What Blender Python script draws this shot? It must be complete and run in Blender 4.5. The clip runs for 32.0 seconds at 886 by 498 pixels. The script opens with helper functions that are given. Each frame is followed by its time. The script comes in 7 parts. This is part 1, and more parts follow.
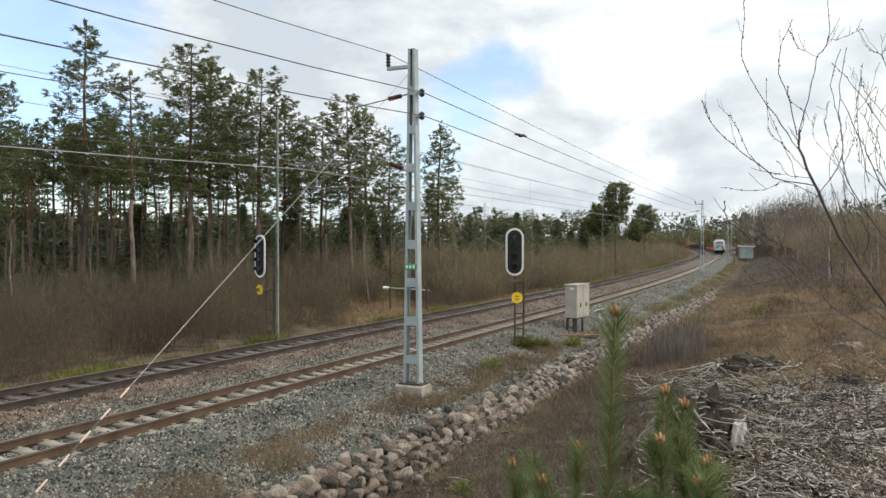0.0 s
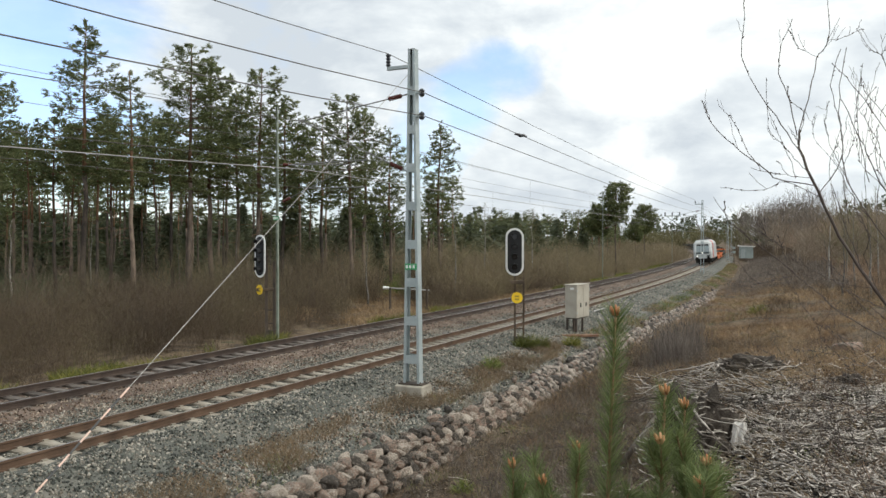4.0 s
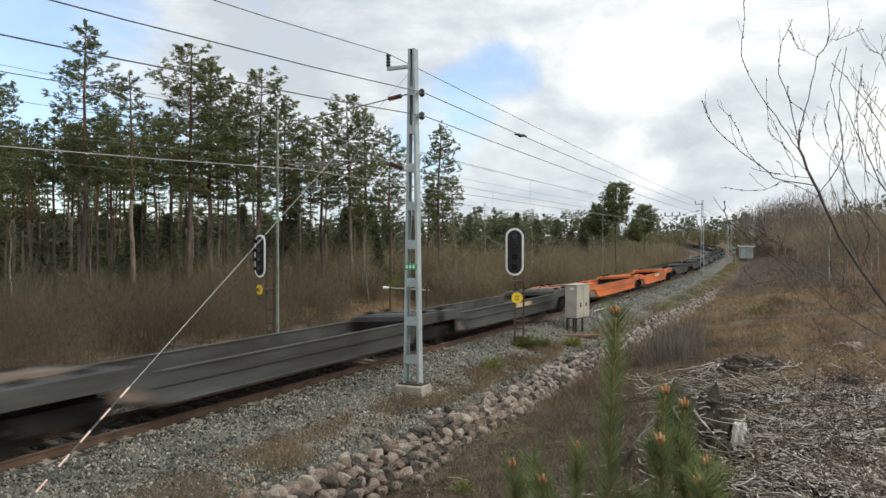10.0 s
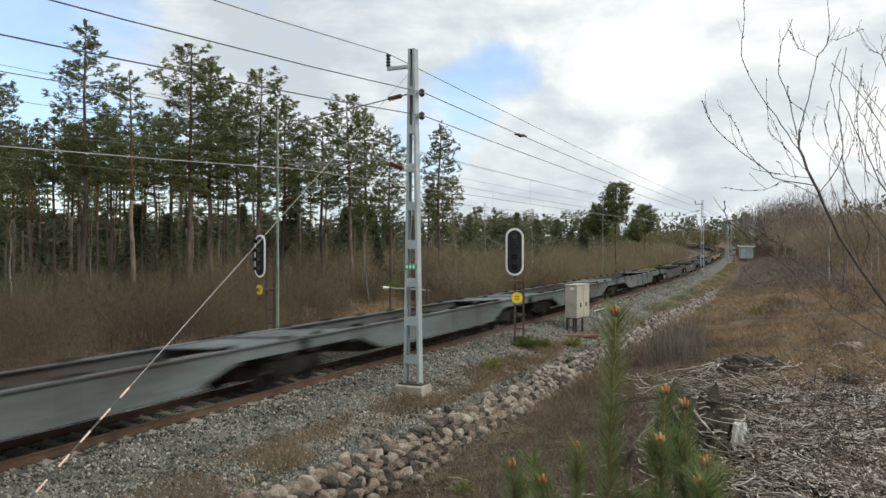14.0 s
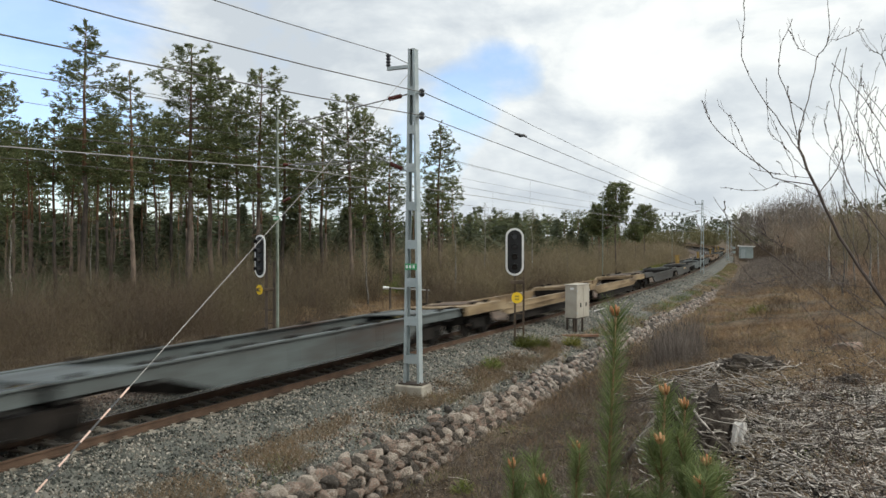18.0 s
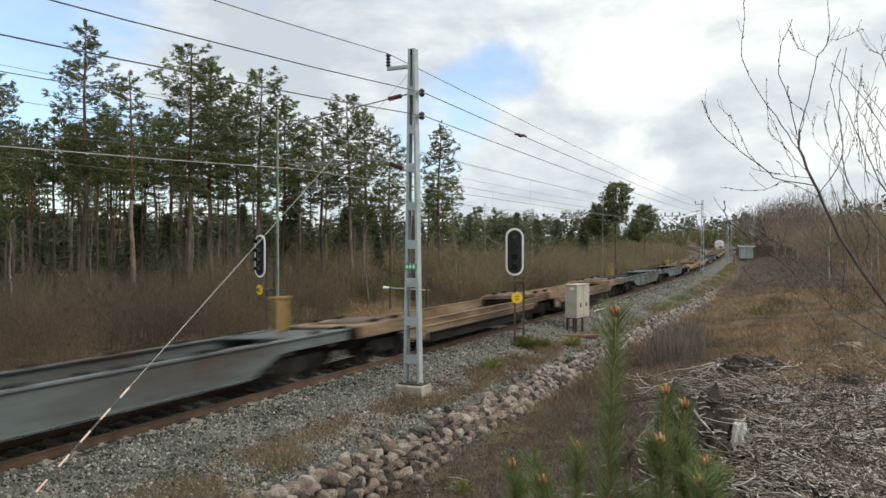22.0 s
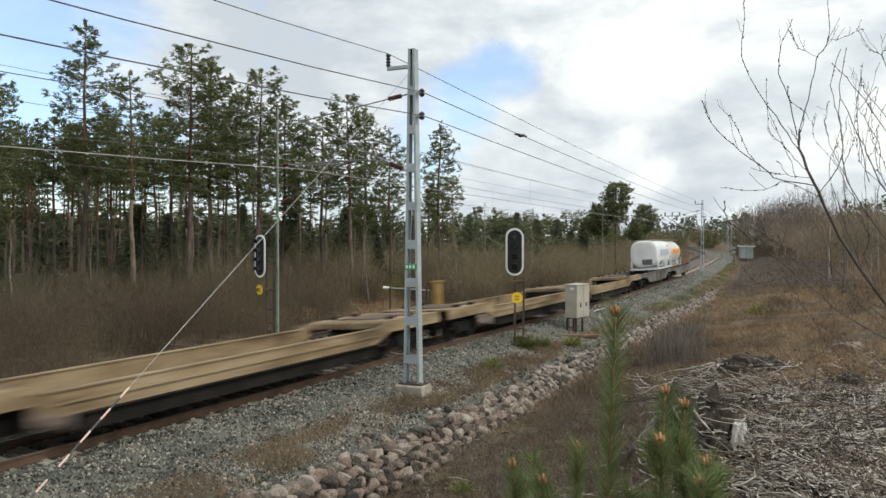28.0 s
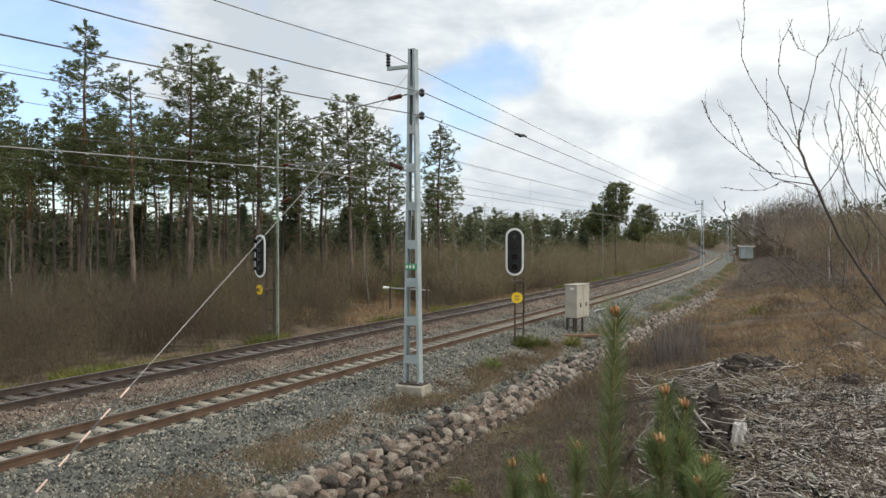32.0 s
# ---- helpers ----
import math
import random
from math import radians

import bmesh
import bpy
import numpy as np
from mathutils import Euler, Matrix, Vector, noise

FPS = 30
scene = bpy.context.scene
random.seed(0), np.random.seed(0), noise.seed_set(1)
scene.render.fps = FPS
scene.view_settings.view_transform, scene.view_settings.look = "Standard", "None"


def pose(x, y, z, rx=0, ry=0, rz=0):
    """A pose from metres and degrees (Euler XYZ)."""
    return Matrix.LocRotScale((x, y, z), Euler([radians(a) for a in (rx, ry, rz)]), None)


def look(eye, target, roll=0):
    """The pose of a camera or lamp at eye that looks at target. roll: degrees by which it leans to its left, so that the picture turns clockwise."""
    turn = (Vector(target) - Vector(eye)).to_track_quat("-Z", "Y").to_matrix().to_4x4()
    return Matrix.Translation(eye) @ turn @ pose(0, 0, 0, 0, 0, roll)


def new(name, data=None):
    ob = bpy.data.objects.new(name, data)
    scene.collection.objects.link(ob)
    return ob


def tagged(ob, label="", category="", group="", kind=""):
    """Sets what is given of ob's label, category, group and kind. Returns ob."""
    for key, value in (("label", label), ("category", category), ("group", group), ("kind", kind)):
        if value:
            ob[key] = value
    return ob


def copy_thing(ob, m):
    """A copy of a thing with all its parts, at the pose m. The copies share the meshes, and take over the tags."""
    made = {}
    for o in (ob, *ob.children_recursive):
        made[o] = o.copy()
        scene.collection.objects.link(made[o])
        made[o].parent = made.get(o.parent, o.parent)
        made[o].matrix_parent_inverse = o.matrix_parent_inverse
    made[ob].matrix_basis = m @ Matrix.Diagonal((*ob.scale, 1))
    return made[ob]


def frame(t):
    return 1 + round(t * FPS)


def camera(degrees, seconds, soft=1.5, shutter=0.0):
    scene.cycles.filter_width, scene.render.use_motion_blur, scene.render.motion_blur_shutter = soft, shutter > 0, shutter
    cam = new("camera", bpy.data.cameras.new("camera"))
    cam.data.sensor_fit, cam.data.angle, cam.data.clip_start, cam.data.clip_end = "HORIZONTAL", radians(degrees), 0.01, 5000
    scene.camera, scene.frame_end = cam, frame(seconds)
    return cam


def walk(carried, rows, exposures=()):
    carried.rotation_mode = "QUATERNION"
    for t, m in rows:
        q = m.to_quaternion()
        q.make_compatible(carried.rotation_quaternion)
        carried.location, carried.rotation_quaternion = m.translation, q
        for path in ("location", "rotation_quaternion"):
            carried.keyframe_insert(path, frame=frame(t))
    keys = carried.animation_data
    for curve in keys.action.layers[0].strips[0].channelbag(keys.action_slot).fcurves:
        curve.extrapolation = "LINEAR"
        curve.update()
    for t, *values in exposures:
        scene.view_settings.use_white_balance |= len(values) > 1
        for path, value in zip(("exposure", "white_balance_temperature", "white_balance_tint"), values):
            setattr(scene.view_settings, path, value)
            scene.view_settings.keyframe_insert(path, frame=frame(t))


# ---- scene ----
# The camera stands on a mound beside the line; rail level near the mast is z = 0.
EYE_HEIGHT = 3.70
cam = camera(58.85, 32.0, soft=1.5, shutter=0.62)
STAND = look((0, 0, EYE_HEIGHT), (0, 1390, EYE_HEIGHT - 12.0))
walk(cam, [(0.0, STAND), (32.0, STAND)], [(t, stops, 6500, 5) for t, stops in ((0, 0.11), (6, 0.11), (9, 0.03), (14, 0.0), (25, 0.0), (28, 0.01), (30, 0.0), (32, 0.03))])

# ---- sky and sun ----
SUN_ELEVATION, SUN_AZIMUTH = radians(40), radians(112)
world = bpy.data.worlds.new("sky")
scene.world = world
world.use_nodes = True
wn, wl = world.node_tree.nodes, world.node_tree.links
wn.clear()


def wnode(kind, **props):
    n = wn.new(kind)
    for k, v in props.items():
        n.inputs[k].default_value = v
    return n


def wmath(op, a, b=0.0):
    n = wn.new("ShaderNodeMath")
    n.operation = op
    for i, v in enumerate((a, b)):
        if isinstance(v, (int, float)):
            n.inputs[i].default_value = v
        else:
            wl.new(v, n.inputs[i])
    return n.outputs[0]


def wramp(fac, stops):
    n = wn.new("ShaderNodeValToRGB")
    el = n.color_ramp.elements
    while len(el) < len(stops):
        el.new(0.5)
    for e, (p, c) in zip(el, stops):
        e.position, e.color = p, (*c, 1)
    wl.new(fac, n.inputs[0])
    return n.outputs[0]


sky = wn.new("ShaderNodeTexSky")
sky.sky_type, sky.sun_disc = "NISHITA", False
sky.sun_elevation, sky.sun_rotation = SUN_ELEVATION, SUN_AZIMUTH
sky_light = wnode("ShaderNodeBackground", Strength=0.15)
haze = wn.new("ShaderNodeVectorMath")
haze.operation = "MULTIPLY"
haze.inputs[1].default_value = (1.32, 1.40, 1.62)
wl.new(sky.outputs[0], haze.inputs[0])
wl.new(haze.outputs[0], sky_light.inputs[0])
way = wn.new("ShaderNodeTexCoord")
sep = wn.new("ShaderNodeSeparateXYZ")
wl.new(way.outputs["Generated"], sep.inputs[0])
shift = wn.new("ShaderNodeMapping")
shift.inputs["Location"].default_value = (0.35, 0.2, 0.10)
shift.inputs["Scale"].default_value = (1.0, 1.0, 1.9)
wl.new(way.outputs["Generated"], shift.inputs[0])
big = wnode("ShaderNodeTexNoise", Scale=3.1, Detail=9.0, Roughness=0.48, Distortion=0.15)
small = wnode("ShaderNodeTexNoise", Scale=5.5, Detail=8.0, Roughness=0.57, Distortion=0.2)
for n in (big, small):
    wl.new(shift.outputs[0], n.inputs["Vector"])
toward = wn.new("ShaderNodeVectorMath")
toward.operation = "DOT_PRODUCT"
wl.new(way.outputs["Generated"], toward.inputs[0])
toward.inputs[1].default_value = (math.sin(SUN_AZIMUTH) * math.cos(SUN_ELEVATION), math.cos(SUN_AZIMUTH) * math.cos(SUN_ELEVATION), math.sin(SUN_ELEVATION))
sunward = toward.outputs["Value"]


def gap(x, y, z, inner, outer):
    """A break in the clouds round one direction."""
    d = wn.new("ShaderNodeVectorMath")
    d.operation = "DOT_PRODUCT"
    wl.new(way.outputs["Generated"], d.inputs[0])
    d.inputs[1].default_value = Vector((x, y, z)).normalized()
    r = wn.new("ShaderNodeMapRange")
    r.interpolation_type = "SMOOTHSTEP"
    wl.new(d.outputs["Value"], r.inputs[0])
    r.inputs[1].default_value, r.inputs[2].default_value = math.cos(radians(outer)), math.cos(radians(inner))
    return r.outputs[0]


breaks = wmath("ADD", gap(-0.66, 1.0, 0.24, 5, 19), wmath("MULTIPLY", wmath("ADD", gap(0.065, 1.0, 0.185, 0.5, 5.0), gap(0.0, 1.0, 0.15, 0.5, 5.0)), 0.62))
billow = wmath("MULTIPLY", wmath("SUBTRACT", small.outputs[0], 0.5), 0.35)
depth_of_cloud = wmath("ADD", wmath("SUBTRACT", wmath("ADD", big.outputs[0], wmath("MULTIPLY", sunward, 0.30)), wmath("MULTIPLY", breaks, 0.28)), billow)
cover = wramp(depth_of_cloud, [(0.24, (0.25, 0.25, 0.25)), (0.40, (1, 1, 1))])
# grey undersides of the larger clouds, and a duller sky towards the horizon
bases = wmath("ADD", wmath("ADD", gap(0.30, 1.0, 0.205, 1, 6.5), gap(0.36, 1.0, 0.12, 1, 5.0)), wmath("ADD", wmath("MULTIPLY", gap(-0.20, 1.0, 0.27, 4, 13.0), 1.7), gap(0.08, 1.0, 0.07, 1, 9.0)))
low = wn.new("ShaderNodeMapRange")
wl.new(sep.outputs["Z"], low.inputs[0])
low.inputs[1].default_value, low.inputs[2].default_value, low.inputs[3].default_value, low.inputs[4].default_value = 0.02, 0.16, 0.055, 0.0
shade_of_cloud = wmath("ADD", wmath("MULTIPLY", bases, 0.05), low.outputs[0])
tone = wramp(wmath("SUBTRACT", wmath("ADD", small.outputs[0], wmath("MULTIPLY", sunward, 0.20)), shade_of_cloud), [(0.33, (0.62, 0.66, 0.73)), (0.445, (0.79, 0.82, 0.87)), (0.525, (0.95, 0.96, 0.98)), (0.58, (1.0, 1.0, 1.0))])
cloud_light = wnode("ShaderNodeBackground", Strength=1.03)
wl.new(tone, cloud_light.inputs[0])
mix_sky = wn.new("ShaderNodeMixShader")
wl.new(cover, mix_sky.inputs[0])
wl.new(sky_light.outputs[0], mix_sky.inputs[1])
wl.new(cloud_light.outputs[0], mix_sky.inputs[2])
out = wn.new("ShaderNodeOutputWorld")
wl.new(mix_sky.outputs[0], out.inputs[0])

sun = new("sun", bpy.data.lights.new("sun", "SUN"))
sun.data.energy, sun.data.angle, sun.data.color = 1.85, radians(26), (1.0, 0.965, 0.91)
sun.matrix_world = look((math.sin(SUN_AZIMUTH) * 100, math.cos(SUN_AZIMUTH) * 100, math.tan(SUN_ELEVATION) * 100), (0, 0, 0))
scene.view_settings.exposure = 0.0


# ---- materials ----
def material(name, stops, scale=3.0, fine=40.0, rough=0.8, metal=0.0, bump=0.3, depth=0.01, vary=0.0, spec=0.4, island=False, stretch=(1, 1, 1)):
    """A surface whose colour runs along stops by noise of two sizes; vary: how far single pieces differ."""
    m = bpy.data.materials.new(name)
    m.use_nodes = True
    nt = m.node_tree
    bs = nt.nodes["Principled BSDF"]
    co = nt.nodes.new("ShaderNodeTexCoord")
    mp = nt.nodes.new("ShaderNodeMapping")
    mp.inputs["Scale"].default_value = stretch
    nt.links.new(co.outputs["Object"], mp.inputs[0])
    n1, n2 = nt.nodes.new("ShaderNodeTexNoise"), nt.nodes.new("ShaderNodeTexNoise")
    for n, s, d in ((n1, scale, 5), (n2, fine, 3)):
        n.inputs["Scale"].default_value, n.inputs["Detail"].default_value = s, d
        nt.links.new(mp.outputs[0], n.inputs["Vector"])
    add = nt.nodes.new("ShaderNodeMath")
    add.operation = "MULTIPLY_ADD"
    add.inputs[1].default_value = 0.45
    nt.links.new(n2.outputs[0], add.inputs[0])
    sc = nt.nodes.new("ShaderNodeMath")
    sc.operation = "MULTIPLY_ADD"
    sc.inputs[1].default_value, sc.inputs[2].default_value = 1.3, -0.37
    nt.links.new(n1.outputs[0], sc.inputs[0])
    nt.links.new(sc.outputs[0], add.inputs[2])
    fac = add.outputs[0]
    if vary:
        if island:
            g = nt.nodes.new("ShaderNodeNewGeometry")
            rnd = g.outputs["Random Per Island"]
        else:
            g = nt.nodes.new("ShaderNodeObjectInfo")
            rnd = g.outputs["Random"]
        off = nt.nodes.new("ShaderNodeMath")
        off.operation = "MULTIPLY_ADD"
        off.inputs[1].default_value = vary
        nt.links.new(rnd, off.inputs[0])
        lo = nt.nodes.new("ShaderNodeMath")
        lo.operation = "ADD"
        lo.inputs[1].default_value = -vary / 2
        nt.links.new(fac, lo.inputs[0])
        nt.links.new(lo.outputs[0], off.inputs[2])
        fac = off.outputs[0]
    rp = nt.nodes.new("ShaderNodeValToRGB")
    el = rp.color_ramp.elements
    while len(el) < len(stops):
        el.new(0.5)
    for i, (e, c) in enumerate(zip(el, stops)):
        p, col = (c if isinstance(c[1], tuple) else (0.2 + 0.6 * i / max(1, len(stops) - 1), c))
        e.position, e.color = p, (*col, 1)
    nt.links.new(fac, rp.inputs[0])
    nt.links.new(rp.outputs[0], bs.inputs["Base Color"])
    bs.inputs["Roughness"].default_value, bs.inputs["Metallic"].default_value = rough, metal
    bs.inputs["Specular IOR Level"].default_value = spec
    if bump:
        bp = nt.nodes.new("ShaderNodeBump")
        bp.inputs["Strength"].default_value, bp.inputs["Distance"].default_value = bump, depth
        nt.links.new(n2.outputs[0], bp.inputs["Height"])
        nt.links.new(bp.outputs[0], bs.inputs["Normal"])
    return m


def leafy(name, stops, through_light=0.3, vary=0.5, **kw):
    """Thin leaves and needles: colour from island to island, some light passes."""
    m = material(name, stops, vary=vary, island=True, bump=0, rough=0.6, **kw)
    nt = m.node_tree
    bs = nt.nodes["Principled BSDF"]
    tr = nt.nodes.new("ShaderNodeBsdfTranslucent")
    mx = nt.nodes.new("ShaderNodeMixShader")
    mx.inputs[0].default_value = through_light
    nt.links.new(bs.inputs["Base Color"].links[0].from_socket, tr.inputs[0])
    nt.links.new(bs.outputs[0], mx.inputs[1])
    nt.links.new(tr.outputs[0], mx.inputs[2])
    nt.links.new(mx.outputs[0], nt.nodes["Material Output"].inputs[0])
    return m


M = {}
M["ground"] = material("forest_floor", [(0.022, 0.016, 0.011), (0.055, 0.039, 0.024), (0.105, 0.074, 0.046), (0.17, 0.122, 0.078), (0.07, 0.07, 0.03)], 0.9, 17, 0.95, bump=1.0, depth=0.08)
M["ballast"] = material("ballast_bed", [(0.05, 0.05, 0.044), (0.11, 0.112, 0.099), (0.19, 0.18, 0.155)], 0.7, 34, 0.95, bump=1.0, depth=0.04)
M["ballast_brown"] = material("rusty_ballast_bed", [(0.07, 0.05, 0.04), (0.13, 0.094, 0.074), (0.20, 0.15, 0.12)], 0.7, 26, 0.95, bump=1.0, depth=0.04)
M["weed"] = leafy("withered_weeds", [(0.11, 0.077, 0.044), (0.19, 0.135, 0.08), (0.28, 0.20, 0.122)], scale=0.5, fine=6)
M["stone"] = material("crushed_stone", [(0.054, 0.058, 0.051), (0.122, 0.130, 0.115), (0.19, 0.198, 0.174), (0.225, 0.186, 0.145), (0.25, 0.25, 0.22), (0.39, 0.355, 0.30)], 1.2, 30, 0.9, bump=0.2, vary=0.88, island=True)
M["stone_brown"] = material("rusty_crushed_stone", [(0.085, 0.06, 0.044), (0.165, 0.11, 0.077), (0.235, 0.162, 0.118), (0.20, 0.185, 0.155), (0.36, 0.29, 0.23)], 1.2, 30, 0.9, bump=0.2, vary=0.85, island=True)
M["boulder"] = material("field_stone", [(0.060, 0.051, 0.043), (0.155, 0.130, 0.108), (0.215, 0.188, 0.156), (0.34, 0.212, 0.158), (0.265, 0.238, 0.20), (0.47, 0.40, 0.335)], 7.0, 50, 0.9, bump=1.0, depth=0.03, vary=0.75)
M["boulder_joined"] = material("field_stone_rubble", [(0.048, 0.042, 0.037), (0.122, 0.106, 0.092), (0.17, 0.152, 0.130), (0.25, 0.170, 0.135), (0.21, 0.192, 0.166), (0.36, 0.312, 0.268)], 7.0, 50, 0.9, bump=1.0, depth=0.03, vary=0.75, island=True)
M["rail"] = material("rusty_rail", [(0.062, 0.038, 0.026), (0.104, 0.064, 0.042), (0.145, 0.092, 0.062)], 2, 60, 0.75, 0.2, 0.2)
M["rail_dark"] = material("dark_rusty_rail", [(0.034, 0.024, 0.020), (0.06, 0.042, 0.034), (0.09, 0.064, 0.05)], 2, 60, 0.75, 0.2, 0.2)
M["railtop"] = material("worn_rail_head", [(0.20, 0.17, 0.15), (0.36, 0.33, 0.31)], 3, 50, 0.35, 0.8, 0.1)
M["concrete"] = material("weathered_concrete", [(0.19, 0.165, 0.13), (0.28, 0.25, 0.205), (0.38, 0.35, 0.295)], 3, 50, 0.9, bump=0.3, vary=0.35)
M["timber"] = material("weathered_timber", [(0.06, 0.05, 0.043), (0.11, 0.094, 0.082), (0.20, 0.175, 0.155)], 3, 50, 0.9, bump=0.4, vary=0.6, stretch=(1, 6, 6))
M["galvanised"] = material("galvanised_steel", [(0.30, 0.35, 0.36), (0.38, 0.43, 0.44), (0.46, 0.50, 0.51)], 2.5, 30, 0.55, 0.35, 0.1)
M["green_steel"] = material("weathered_green_steel", [(0.15, 0.175, 0.14), (0.22, 0.25, 0.205), (0.32, 0.345, 0.295)], 2.5, 30, 0.7, 0.1, 0.15)
M["dark_steel"] = material("dark_brown_steel", [(0.035, 0.03, 0.026), (0.07, 0.055, 0.045), (0.11, 0.08, 0.06)], 3, 40, 0.8, 0.1, 0.2)
M["black"] = material("matt_black_paint", [(0.008, 0.008, 0.009), (0.014, 0.014, 0.015)], 3, 40, 0.55, bump=0.05)
M["white"] = material("white_enamel", [(0.66, 0.67, 0.66), (0.80, 0.80, 0.79)], 3, 30, 0.5, bump=0.05)
M["yellow"] = material("yellow_enamel", [(0.75, 0.48, 0.02), (0.85, 0.58, 0.03)], 3, 30, 0.5, bump=0.05)
M["wire"] = material("aged_copper_wire", [(0.09, 0.085, 0.08), (0.16, 0.15, 0.14)], 2, 20, 0.6, 0.5, 0)
M["guy"] = material("galvanised_wire", [(0.28, 0.27, 0.26), (0.38, 0.37, 0.355)], 2, 20, 0.5, 0.4, 0)
M["porcelain"] = material("brown_porcelain", [(0.07, 0.018, 0.014), (0.11, 0.03, 0.022)], 3, 30, 0.25, bump=0)
M["insul_dark"] = material("dark_insulator", [(0.02, 0.022, 0.026), (0.04, 0.042, 0.05)], 3, 30, 0.35, bump=0)
M["cabinet"] = material("beige_painted_metal", [(0.30, 0.275, 0.225), (0.37, 0.34, 0.285), (0.42, 0.39, 0.335)], 2, 30, 0.65, bump=0.05)
M["lens"] = material("dark_lens", [(0.006, 0.007, 0.008), (0.012, 0.012, 0.014)], 3, 30, 0.08, bump=0, spec=0.6)
M["bark_pine"] = material("pine_bark", [(0.038, 0.032, 0.028), (0.075, 0.060, 0.050), (0.12, 0.092, 0.074), (0.20, 0.152, 0.118)], 2.5, 18, 0.95, bump=0.8, depth=0.03, vary=0.6, stretch=(1, 1, 0.35))
M["bark_top"] = material("pine_upper_bark", [(0.075, 0.045, 0.030), (0.135, 0.078, 0.046), (0.22, 0.125, 0.072)], 2.0, 15, 0.9, bump=0.6, depth=0.02, vary=0.5, stretch=(1, 1, 0.5))
M["bark_pale"] = material("pale_birch_bark", [(0.07, 0.06, 0.055), (0.20, 0.185, 0.165), (0.36, 0.34, 0.31)], 3.0, 20, 0.85, bump=0.3, vary=0.5, stretch=(1, 1, 2.5))
M["needle"] = leafy("pine_needles", [(0.070, 0.087, 0.038), (0.130, 0.151, 0.063), (0.232, 0.247, 0.110)], 0.5, scale=0.6, fine=8)
M["needle_spruce"] = leafy("spruce_needles", [(0.05, 0.062, 0.032), (0.080, 0.094, 0.050), (0.112, 0.125, 0.068)], 0.45, scale=0.6, fine=8)
M["needle_young"] = leafy("young_pine_needles", [(0.09, 0.125, 0.042), (0.15, 0.195, 0.068), (0.26, 0.30, 0.13)], scale=3, fine=20)
M["bud"] = material("orange_pine_bud", [(0.26, 0.10, 0.04), (0.42, 0.19, 0.08), (0.58, 0.36, 0.20)], 20, 90, 0.7, bump=0.2)
M["twig"] = leafy("bare_brown_twigs", [(0.062, 0.046, 0.029), (0.105, 0.079, 0.051), (0.16, 0.122, 0.081)], scale=0.5, fine=6)
M["brush"] = leafy("brown_brush", [(0.050, 0.036, 0.026), (0.105, 0.076, 0.050), (0.18, 0.136, 0.090)], 0.45, 0.25, scale=0.28, fine=4)
M["sapling"] = leafy("olive_brown_saplings", [(0.16, 0.13, 0.072), (0.215, 0.178, 0.10), (0.29, 0.24, 0.145)], 0.5, 0.3, scale=0.10, fine=4)
M["thin_sapling"] = leafy("dark_olive_saplings", [(0.095, 0.077, 0.044), (0.138, 0.112, 0.064), (0.19, 0.158, 0.092)], 0.45, 0.2, scale=0.2, fine=4)
M["pale_brush"] = leafy("pale_brown_brush", [(0.122, 0.097, 0.060), (0.198, 0.158, 0.100), (0.29, 0.24, 0.155)], 0.45, 0.3, scale=0.2, fine=4)
M["bare_wood"] = leafy("grey_brown_bare_wood", [(0.15, 0.118, 0.088), (0.22, 0.175, 0.13), (0.31, 0.25, 0.19)], 0.5, 0.3, scale=0.10, fine=4)
M["twig_olive"] = leafy("budding_olive_twigs", [(0.085, 0.075, 0.034), (0.13, 0.117, 0.053), (0.19, 0.17, 0.08)], scale=0.5, fine=6)
M["twig_red"] = leafy("reddish_bare_twigs", [(0.16, 0.10, 0.066), (0.25, 0.165, 0.108), (0.34, 0.24, 0.16)], scale=0.2, fine=6)
M["birch_twig"] = material("dark_birch_twig", [(0.05, 0.038, 0.034), (0.085, 0.066, 0.058), (0.14, 0.115, 0.10)], 3, 30, 0.8, bump=0.2)
M["stalk"] = leafy("grey_brown_stalks", [(0.085, 0.07, 0.060), (0.155, 0.13, 0.112), (0.25, 0.212, 0.18)], scale=0.4, fine=6)
M["litter"] = leafy("fallen_leaves", [(0.03, 0.022, 0.016), (0.08, 0.056, 0.038), (0.16, 0.112, 0.075), (0.30, 0.245, 0.19)], 0.1, 1.1, scale=2.0, fine=12)
M["straw"] = leafy("dry_grass", [(0.10, 0.073, 0.04), (0.23, 0.168, 0.097), (0.42, 0.325, 0.205)], vary=0.7, scale=0.5, fine=6)
M["pale_grass"] = leafy("pale_withered_grass", [(0.15, 0.095, 0.05), (0.29, 0.195, 0.108), (0.44, 0.325, 0.195)], 0.4, scale=0.3, fine=6)
M["grass"] = leafy("spring_grass", [(0.08, 0.10, 0.03), (0.14, 0.17, 0.045), (0.22, 0.24, 0.07)], scale=0.5, fine=6)
M["juniper"] = leafy("low_green_shrub", [(0.05, 0.06, 0.014), (0.12, 0.13, 0.026), (0.24, 0.225, 0.045)], scale=0.5, fine=6)
M["deadwood"] = material("grey_dead_wood", [(0.035, 0.028, 0.023), (0.115, 0.096, 0.081), (0.26, 0.23, 0.198), (0.52, 0.475, 0.425)], 5, 40, 0.9, bump=0.4, vary=1.0, island=True)
